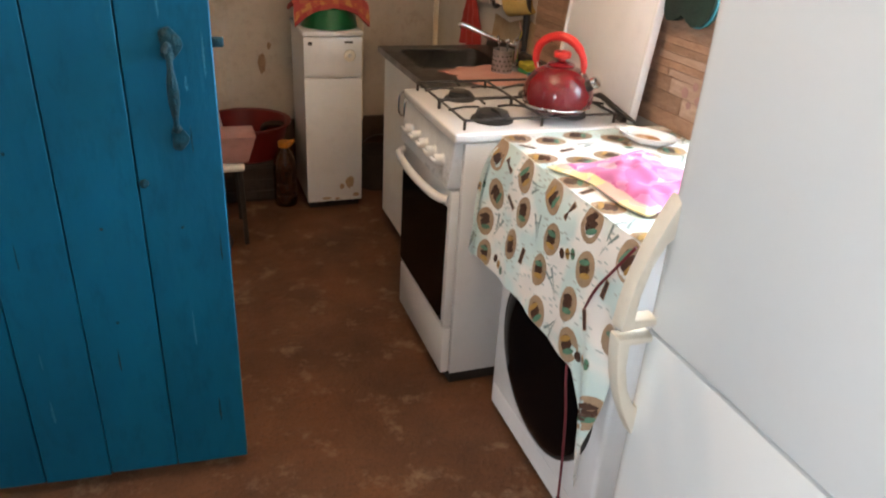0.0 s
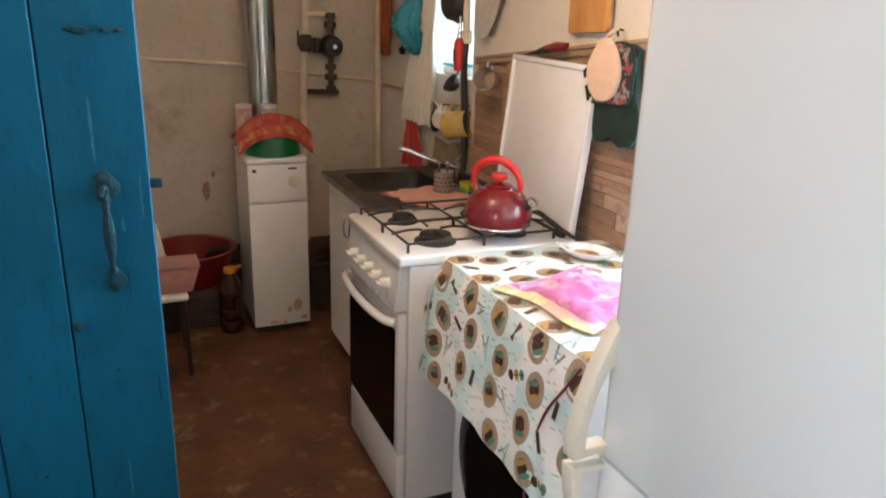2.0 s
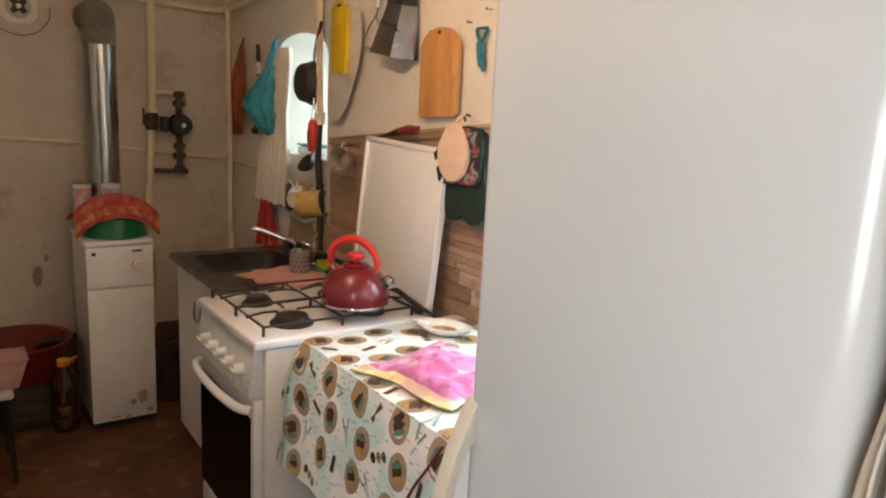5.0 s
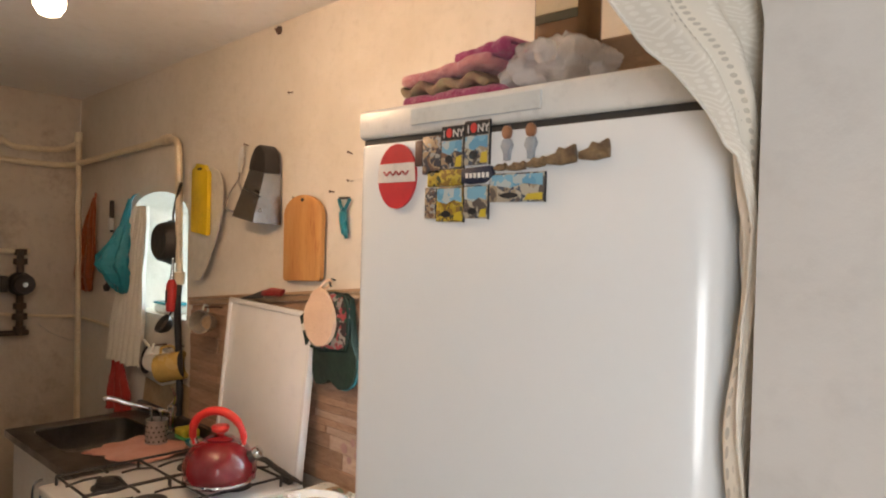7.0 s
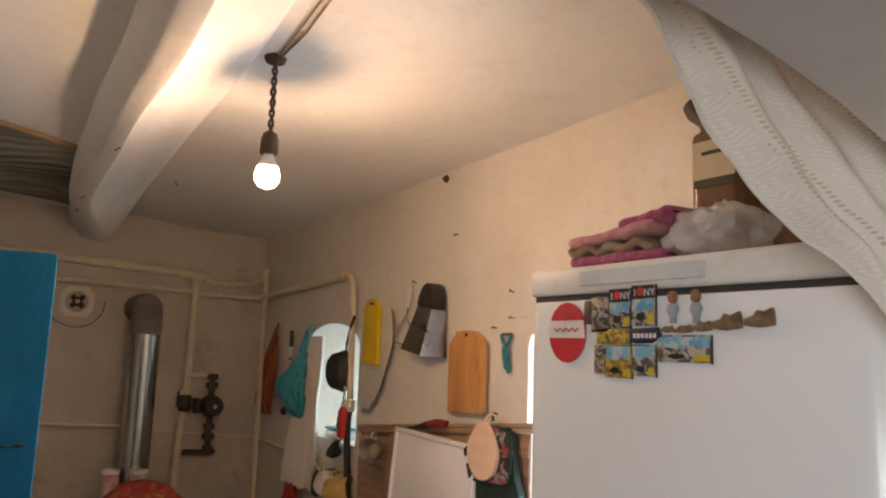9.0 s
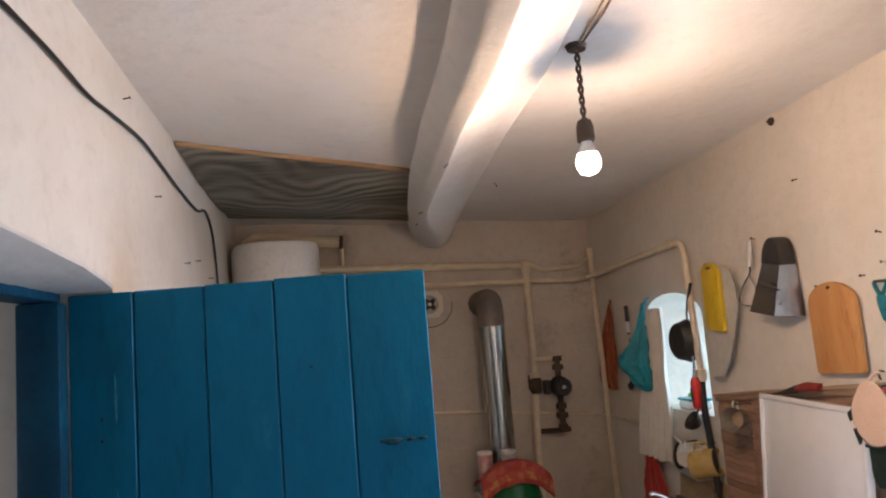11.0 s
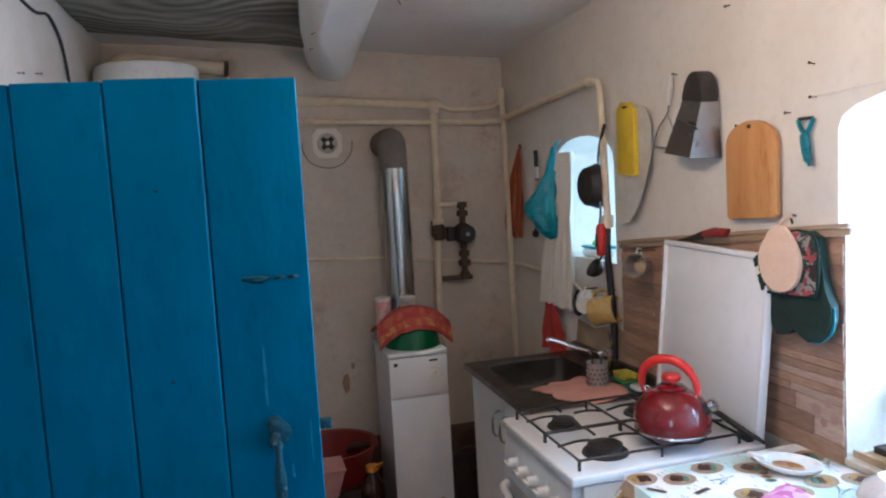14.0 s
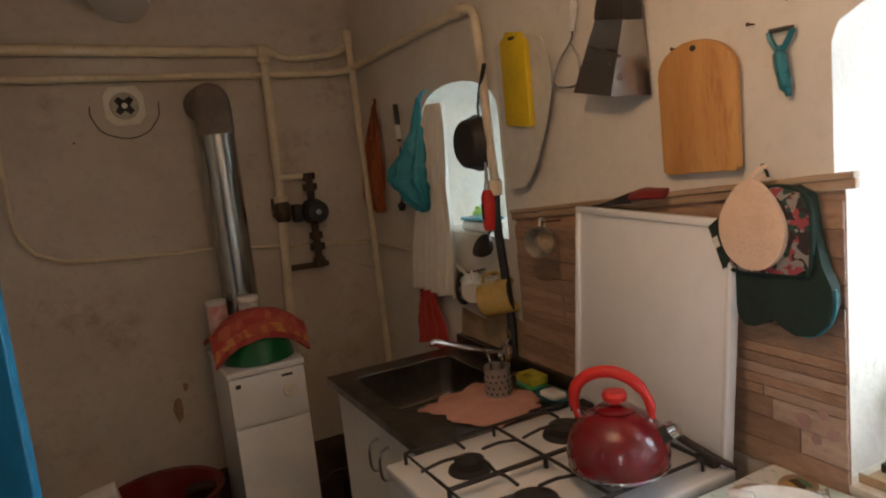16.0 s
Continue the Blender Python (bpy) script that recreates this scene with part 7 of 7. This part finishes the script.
single("lid_stay", tube([(-0.105, -0.86, 0.900), (-0.115, -0.92, 0.912), (-0.110, -0.98, 0.898), (-0.100, -1.045, 0.884), (-0.085, -1.075, 0.872)], [0.006, 0.009, 0.009, 0.007, 0.005], 10, smooth=3), BLACK, "black cable bundle behind the cooker's lid", "cable")
single("curtain_wire", tube([(-1.40, -2.59, 1.975), (-1.11, -2.59, 1.935), (-1.05, -2.59, 1.94), (-0.5, -2.59, 2.02)], 0.004, 8), RUSTY, "rusty curtain wire across the arched opening", "wire")


# ---- fridge magnets and things on the fridge ----
def lettering(text, size, thick, m):
    """Raised letters in the built-in font, laid by the matrix m."""
    cu = bpy.data.curves.new("lettering", "FONT")
    cu.body, cu.size, cu.extrude, cu.resolution_u = text, size, thick, 2
    ob = bpy.data.objects.new("lettering", cu)
    me = bpy.data.meshes.new_from_object(ob)
    bm = bmesh.new()
    bm.from_mesh(me)
    bm.transform(m)
    bpy.data.objects.remove(ob)
    bpy.data.meshes.remove(me)
    return bm


def magnets():
    xf = -0.6905
    def card(y0, y1, z0, z1, mat, name="fridge_magnet", label="small printed souvenir magnet on the fridge door", band=None):
        o = [(y0, z0), (y1, z0), (y1, z1), (y0, z1)]
        t = thing(name, (xf, (y0 + y1) / 2, z0), label, "magnet", "magnets on the fridge")
        part("card", plate(o, [], lambda y, z: (xf, y, z), (-0.0035, 0, 0), r=0.0008), mat, t)
        if band:
            h, m2 = band
            part("band", plate([(y0 + 0.001, z1 - h), (y1 - 0.001, z1 - h), (y1 - 0.001, z1 - 0.001), (y0 + 0.001, z1 - 0.001)], [], lambda y, z: (xf - 0.0036, y, z), (-0.0005, 0, 0)), m2, t, "black headline band")
        return t
    K = plain("magnet_black", (0.012, 0.012, 0.014), 0.35)
    A = printed("city_print", [(0.16, 0.09, 0.06), (0.36, 0.26, 0.16), (0.05, 0.05, 0.06), (0.34, 0.34, 0.32)], 110, 0.35)
    B = printed("beach_print", [(0.40, 0.28, 0.02), (0.24, 0.14, 0.03), (0.48, 0.36, 0.05), (0.07, 0.07, 0.03)], 110, 0.35)
    C = printed("harbour_print", [(0.30, 0.24, 0.17), (0.10, 0.08, 0.07), (0.42, 0.38, 0.30), (0.05, 0.07, 0.10)], 100, 0.35)
    SKY = printed("sky_print", [(0.10, 0.30, 0.46), (0.16, 0.38, 0.52), (0.40, 0.46, 0.46)], 80, 0.35)
    SUNNY = plain("sunny_print", (0.56, 0.42, 0.03), 0.35)
    cards = [(-2.212, -2.180, 1.694, 1.742, A, None, 0), (-2.250, -2.213, 1.699, 1.752, A, (0.018, K), 1), (-2.291, -2.252, 1.702, 1.755, C, (0.018, K), 1),
             (-2.250, -2.190, 1.678, 1.6985, B, None, 0), (-2.206, -2.186, 1.638, 1.677, A, None, 0), (-2.252, -2.207, 1.634, 1.677, B, None, 2), (-2.291, -2.253, 1.638, 1.678, C, None, 2), (-2.372, -2.293, 1.657, 1.690, C, None, 2), (-2.179, -2.166, 1.705, 1.738, plain("magnet_brown", (0.12, 0.06, 0.045), 0.4), None, 0)]
    def lay(name, o, mat, t, d=0.0006):
        part(name, plate(o, [], lambda y, z: (xf - 0.0036, y, z), (-d, 0, 0)), mat, t)
    for y0, y1, z0, z1, mat, band, pic in cards:
        t = card(y0, y1, z0, z1, mat, band=band)
        w, h = y1 - y0, z1 - z0
        part("edge", box((xf - 0.0034, y0 - 0.0008, z0 - 0.0008), (xf - 0.0002, y0 - 0.0001, z1)), K, t)
        if pic:
            zs = z1 - (0.019 if band else 0.002)
            zb = zs - h * (0.28 if band else 0.40)
            lay("sky", [(y0 + 0.002, zb), (y0 + w * 0.35, zb + 0.003), (y0 + w * 0.6, zb - 0.002), (y1 - 0.002, zb + 0.002), (y1 - 0.002, zs), (y0 + 0.002, zs)], SKY, t)
            lay("sunny_patch", [(y0 + 0.002, z0 + 0.002), (y0 + w * 0.34, z0 + 0.002), (y0 + w * 0.28, z0 + h * 0.26), (y0 + 0.002, z0 + h * 0.30)], SUNNY, t)
            lay("dark_patch", oval((y0 + w * 0.62, z0 + h * 0.22), w * 0.17, h * 0.10, 12), K, t)
        if band:
            yc = (y0 + y1) / 2
            part("heart", plate(oval((yc + 0.004, z1 - 0.009), 0.0052, 0.0060, 12), [], lambda y, z: (xf - 0.0042, y, z), (-0.0005, 0, 0)), RED_PLASTIC, t, "small red heart")
            part("lettering", lettering("NY", 0.0135, 0.0004, Matrix(((0, 0, -1, xf - 0.0042), (-1, 0, 0, yc - 0.0015), (0, 1, 0, z1 - 0.0145), (0, 0, 0, 1)))), WHITE_PLASTIC, t, "white headline letters")
            part("lettering", lettering("I", 0.0135, 0.0004, Matrix(((0, 0, -1, xf - 0.0042), (-1, 0, 0, yc + 0.0145), (0, 1, 0, z1 - 0.0145), (0, 0, 0, 1)))), WHITE_PLASTIC, t, "white headline letter")
    t = thing("fridge_magnet", (xf, -2.272, 1.684), "dark boat-shaped name magnet on the fridge door", "magnet", "magnets on the fridge")
    part("plaque", plate([(-2.250, 1.682), (-2.262, 1.679), (-2.285, 1.680), (-2.301, 1.688), (-2.296, 1.700), (-2.250, 1.698)], [], lambda y, z: (xf, y, z), (-0.006, 0, 0), r=0.001), plain("navy_plaque", (0.02, 0.025, 0.05), 0.35), t)
    for k in range(6):
        part("letter_bar", box((xf - 0.0068, -2.258 - 0.0065 * k - 0.004, 1.686), (xf - 0.0061, -2.258 - 0.0065 * k, 1.692)), WHITE_PLASTIC, t)
    bronze = surf("souvenir_relief", (0.26, 0.17, 0.08), (0.10, 0.06, 0.035), 60, 0.5, bump=0.5, bscale=200)
    for y0, y1, z0, h in ((-2.318, -2.300, 1.693, 0.009), (-2.345, -2.319, 1.692, 0.011), (-2.372, -2.346, 1.694, 0.013), (-2.412, -2.373, 1.695, 0.022), (-2.452, -2.416, 1.698, 0.022)):
        t = thing("fridge_magnet", (xf, (y0 + y1) / 2, z0), "small brown relief souvenir magnet on the fridge door", "magnet", "magnets on the fridge")
        ym = (y0 + y1) / 2
        part("relief", plate([(y0, z0 + h * 0.12), (ym, z0), (y1, z0 + h * 0.1), (y1, z0 + h * 0.45), (ym + 0.006, z0 + h * 0.6), (ym + 0.002, z0 + h * 0.9), (ym - 0.006, z0 + h * 0.78), (y0 + 0.002, z0 + h), (y0, z0 + h * 0.6)], [], lambda y, z: (xf, y, z), (-0.006, 0, 0), r=0.001), bronze, t)
    for yc in (-2.318, -2.352):
        t = thing("fridge_magnet", (xf, yc, 1.705), "tiny upright figurine magnet on the fridge door", "magnet", "magnets on the fridge")
        part("base", plate([(yc + 0.003, 1.704), (yc - 0.004, 1.704), (yc - 0.0045, 1.714), (yc - 0.008, 1.722), (yc - 0.005, 1.729), (yc + 0.005, 1.729), (yc + 0.008, 1.720), (yc + 0.004, 1.713)], [], lambda y, z: (xf, y, z), (-0.006, 0, 0), r=0.001), plain("pale_blue_paint", (0.30, 0.34, 0.38), 0.4), t)
        part("knob", plate(oval((yc, 1.7365), 0.0058, 0.0078, 14), [], lambda y, z: (xf, y, z), (-0.007, 0, 0), r=0.001), plain("tan_paint", (0.30, 0.13, 0.06), 0.4), t)
    t = thing("fridge_magnet", (xf, -2.13, 1.652), "red and white oval magnet on the fridge door", "magnet", "magnets on the fridge")
    c = (-2.131, 1.694)
    part("plate", plate(oval(c, 0.037, 0.043, 32), [], lambda y, z: (xf, y, z), (-0.003, 0, 0)), plain("oval_red", (0.60, 0.035, 0.04), 0.35), t)
    bandz = [(c[0] + 0.037, 1.686), (c[0] - 0.037, 1.686), (c[0] - 0.034, 1.711), (c[0] + 0.034, 1.711)]
    part("band", plate(bandz, [], lambda y, z: (xf - 0.0031, y, z), (-0.0006, 0, 0)), plain("oval_cream", (0.74, 0.68, 0.62), 0.4), t, "cream band with red script")
    part("script", tube([(xf - 0.004, c[0] + 0.024 - 0.006 * k, 1.698 + 0.0025 * (-1) ** k) for k in range(9)], 0.0012, 6, smooth=3), plain("script_red", (0.50, 0.06, 0.05), 0.4), t)


magnets()


def on_fridge():
    t = thing("towel_pile", (-0.56, -2.15, 1.79), "pile of folded magenta patterned towels on the fridge", "towels")
    PINK = surf("rose_terry", (0.62, 0.28, 0.26), (0.52, 0.16, 0.20), 20, 0.95, bump=0.5, bscale=150, sheen=0.3)
    MAGENTA = surf("magenta_terry", (0.40, 0.05, 0.15), (0.26, 0.03, 0.09), 20, 0.95, bump=0.5, bscale=150, sheen=0.3)
    OLIVE = surf("olive_trim", (0.30, 0.24, 0.14), (0.24, 0.12, 0.09), 30, 0.95, bump=0.4, bscale=150)
    def roll(y0, y1, z, r, mat, rise=0.0, wave=0.0, x=-0.55, half=0.085, seed=0):
        def f(u, v):
            a = 2 * math.pi * v
            e = max(0.02, 1 - abs(2 * u - 1) ** 18) ** 0.5
            rr = r * e * (1 + 0.18 * noise.noise(V((u * 5, math.cos(a) * 1.5, seed))))
            return V((x + (half - 0.01 * (1 - e)) * math.copysign(abs(math.cos(a)) ** 0.6, math.cos(a)) + 0.006 * noise.noise(V((u * 4, seed, 1))), y0 + (y1 - y0) * u,
                      z + rise * u * u + rr * math.copysign(abs(math.sin(a)) ** 0.45, math.sin(a)) + wave * math.sin(u * 22 + seed) + 0.003 * noise.noise(V((u * 8, seed + 4, 0)))))
        return sheet(f, 40, 24)
    part("towel", roll(-2.070, -2.255, 1.805, 0.0125, MAGENTA, seed=1), MAGENTA, t, "folded magenta towel", sharp=80)
    part("trim", roll(-2.066, -2.232, 1.822, 0.0095, OLIVE, wave=0.0055, half=0.087, seed=2), OLIVE, t, "scalloped olive trim", sharp=80)
    part("towel", roll(-2.066, -2.232, 1.837, 0.0110, PINK, rise=0.016, seed=3), PINK, t, "folded rose towel", sharp=80)
    part("towel", roll(-2.165, -2.258, 1.856, 0.012, MAGENTA, rise=0.010, half=0.078, seed=5), MAGENTA, t, "rolled magenta towel", sharp=80)
    def bag(u, v):
        a, b = 2 * math.pi * u, math.pi * v
        r = 1 + 0.26 * noise.noise(V((math.cos(a) * 2.2, math.sin(a) * 2.2, v * 4))) + 0.16 * noise.noise(V((math.cos(a) * 6, math.sin(a) * 6, v * 9)))
        return V((-0.565 + 0.070 * r * math.sin(b) * math.cos(a), -2.300 + 0.070 * r * math.sin(b) * math.sin(a), 1.834 - 0.040 * r * math.cos(b)))
    tb = thing("plastic_bag", (-0.565, -2.315, 1.795), "crumpled clear plastic bag on the fridge", "plastic bag")
    part("film", sheet(bag, 48, 32), FILM, tb, sharp=45)
    part("knot", lathe([(0.0, 0.0), (0.012, 0.004), (0.016, 0.014), (0.010, 0.026), (0.0, 0.030)], seg=14, m=Matrix.Translation((-0.622, -2.325, 1.835)) @ Matrix.Rotation(radians(-70), 4, "Y")), FILM, tb)
    single("paper_bag", box((-0.438, -2.46, 1.792), (-0.30, -2.23, 1.91), 0.02, 3), surf("brown_paper", (0.36, 0.24, 0.15), None, 10, 0.85, bump=0.4, bscale=18), "crumpled brown paper bag on the fridge", "paper bag")
    t = thing("liquor_bottle", (-0.472, -2.243, 1.7905), "dark bottle with a cream label on the fridge", "bottle")
    m = Matrix.Translation((-0.472, -2.243, 1.7905))
    part("bottle", box((-0.028, -0.045, 0.0), (0.028, 0.045, 0.225), 0.014, 3, m=m), AMBER, t)
    part("neck", tube([(0, 0.012, 0.218), (0, 0.026, 0.246), (0, 0.050, 0.270), (0, 0.060, 0.281)], [0.026, 0.017, 0.019, 0.015], 14, m=m), BLACK, t, "black cap and neck")
    part("label", box((-0.0295, -0.036, 0.145), (-0.0282, 0.036, 0.205), 0.0005, 1, m=m), plain("cream_label", (0.62, 0.52, 0.34), 0.6), t, "cream paper label")
    part("label_band", box((-0.0295, -0.036, 0.132), (-0.0282, 0.036, 0.1445), 0.0005, 1, m=m), plain("label_olive", (0.045, 0.045, 0.02), 0.6), t, "dark olive band under the label")
    part("label_bar", box((-0.0306, -0.02, 0.182), (-0.0297, 0.02, 0.188), m=m), BLACK, t)


on_fridge()


# ---- lace curtain in the opening ----
def lace_material():
    """Cream lace: raised chevrons and blossoms between rows of open eyelets."""
    m = surf("lace", (0.70, 0.66, 0.57), (0.60, 0.55, 0.45), 9, 0.9, bump=0.25, bscale=220)
    n, l = m.node_tree.nodes, m.node_tree.links
    b = n["Principled BSDF"]
    uv = n.new("ShaderNodeUVMap")
    sep = n.new("ShaderNodeSeparateXYZ")
    wob = n.new("ShaderNodeTexNoise")
    wob.inputs["Scale"].default_value, wob.inputs["Detail"].default_value = 14.0, 2.0
    l.new(uv.outputs[0], wob.inputs["Vector"])
    bent = n.new("ShaderNodeMix")
    bent.data_type = "VECTOR"
    bent.inputs[0].default_value = 0.03
    l.new(uv.outputs[0], bent.inputs[4])
    l.new(wob.outputs["Color"], bent.inputs[5])
    l.new(bent.outputs[1], sep.inputs[0])

    def math_node(op, a, c=None, d=None):
        x = n.new("ShaderNodeMath")
        x.operation = op
        for k, v in enumerate((a, c, d)):
            if v is None:
                continue
            if isinstance(v, (int, float)):
                x.inputs[k].default_value = v
            else:
                l.new(v, x.inputs[k])
        return x.outputs[0]

    def band(sock, lo, hi):
        return math_node("MULTIPLY", math_node("GREATER_THAN", sock, lo), math_node("LESS_THAN", sock, hi))

    across = math_node("FRACT", math_node("MULTIPLY", sep.outputs[0], 9.5))
    vee = math_node("ABSOLUTE", math_node("SUBTRACT", across, 0.42))
    chevron = math_node("SINE", math_node("MULTIPLY", math_node("ADD", sep.outputs[1], math_node("MULTIPLY", vee, 0.10)), 330.0))
    zone = math_node("GREATER_THAN", math_node("SINE", math_node("MULTIPLY", sep.outputs[1], 52.0)), -0.1)
    raised = math_node("MULTIPLY", math_node("MULTIPLY", math_node("GREATER_THAN", chevron, 0.35), band(across, 0.12, 0.72)), zone)
    dots = n.new("ShaderNodeTexVoronoi")
    dots.voronoi_dimensions = "2D"
    dots.inputs["Scale"].default_value, dots.inputs["Randomness"].default_value = 48, 0.15
    l.new(uv.outputs[0], dots.inputs["Vector"])
    eyelet = math_node("MULTIPLY", math_node("LESS_THAN", dots.outputs["Distance"], 0.30), band(across, 0.78, 0.99))
    flower = math_node("MULTIPLY", math_node("MULTIPLY", math_node("LESS_THAN", dots.outputs["Distance"], 0.34), band(across, 0.2, 0.66)), math_node("SUBTRACT", 1.0, zone))
    up = math_node("MAXIMUM", raised, flower)
    shade = n.new("ShaderNodeMix")
    shade.data_type = "RGBA"
    shade.inputs[6].default_value, shade.inputs[7].default_value = (0.63, 0.585, 0.50, 1), (0.745, 0.71, 0.635, 1)
    l.new(math_node("MULTIPLY_ADD", up, 0.65, 0.35), shade.inputs[0])
    l.new(shade.outputs[2], b.inputs["Base Color"])
    l.new(math_node("MULTIPLY_ADD", eyelet, -0.35, 1.0), b.inputs["Alpha"])
    bp = n.new("ShaderNodeBump")
    bp.inputs["Strength"].default_value, bp.inputs["Distance"].default_value = 0.55, 0.003
    l.new(math_node("SUBTRACT", up, eyelet), bp.inputs["Height"])
    l.new(bp.outputs[0], b.inputs["Normal"])
    return m


def lace_curtain():
    left = smooth_line([(-1.085, 0, 1.938), (-1.027, 0, 1.920), (-0.992, 0, 1.884), (-0.960, 0, 1.851), (-0.912, 0, 1.815), (-0.855, 0, 1.783), (-0.778, 0, 1.748), (-0.728, 0, 1.700), (-0.714, 0, 1.63), (-0.706, 0, 1.45), (-0.715, 0, 1.30), (-0.722, 0, 0.90), (-0.722, 0, 0.03)], 6)
    right = smooth_line([(-1.05, 0, 1.945), (-0.93, 0, 1.94), (-0.86, 0, 1.925), (-0.80, 0, 1.90), (-0.74, 0, 1.87), (-0.70, 0, 1.83), (-0.67, 0, 1.78), (-0.66, 0, 1.65), (-0.66, 0, 1.45), (-0.66, 0, 1.30), (-0.65, 0, 0.90), (-0.65, 0, 0.40), (-0.65, 0, 0.03)], 6)
    n = len(left) - 1
    def f(u, v):
        k = round(v * n)
        a, b = left[k], right[k]
        p = a + (b - a) * u
        free = max(0.0, min(1.0, (-0.70 - p.x) / 0.12)) * (1.0 if p.z > 1.70 else 0.0)
        y = -2.594 + 0.009 * math.sin(u * 16 + v * 5) + 0.003 * noise.noise(V((u * 6, v * 20, 0)))
        y += free * (0.024 + 0.006 * math.sin(u * 13 + v * 3))
        low = max(0.0, min(1.0, (1.70 - p.z) / 0.06))
        frill = 0.004 * noise.noise(V((p.z * 14, 2.0, 0))) + 0.005 * noise.noise(V((p.z * 40, 5.0, 0))) - 0.010 * math.exp(-((p.z - 1.42) / 0.05) ** 2) + 0.006
        scallop = 0.0035 * abs(math.sin(p.z * 60 + p.x * 40))
        return V((p.x + (1 - u) * (low * frill - scallop), y + low * 0.006 * math.sin(p.z * 22 + u * 5), p.z))
    t = thing("lace_curtain", (-0.7, -2.597, 0.0), "cream lace curtain pulled aside in the arched opening", "curtain")
    ob = part("lace", sheet(f, 44, n), lace_material(), t, sharp=80)
    me = ob.data
    uv = me.uv_layers.new(name="UVMap")
    cnt = n + 1
    for lp in me.loops:
        i, j = divmod(lp.vertex_index, cnt)
        uv.data[lp.index].uv = (0.42 * i / 44, 2.6 * j / n)
    part("hem", tube([f(0.0, k / n) + V((-0.001, -0.001, -0.001)) for k in range(n + 1)], 0.0016, 6), WHITE_CLOTH, t, "stitched hem")


lace_curtain()
t = thing("wall_socket", (-2.79, -0.43, 1.41), "black round switch on the side room wall", "switch")
part("cap", lathe([(0.030, 0.0), (0.028, 0.012), (0.0, 0.016)], seg=24, m=Matrix.Translation((-2.79, -0.4205, 1.408)) @ Matrix.Rotation(radians(90), 4, "X")), BLACK, t)
part("rim", lathe([(0.033, 0.0), (0.033, 0.004), (0.029, 0.005)], seg=24, m=Matrix.Translation((-2.79, -0.4205, 1.408)) @ Matrix.Rotation(radians(90), 4, "X")), BLACK, t)
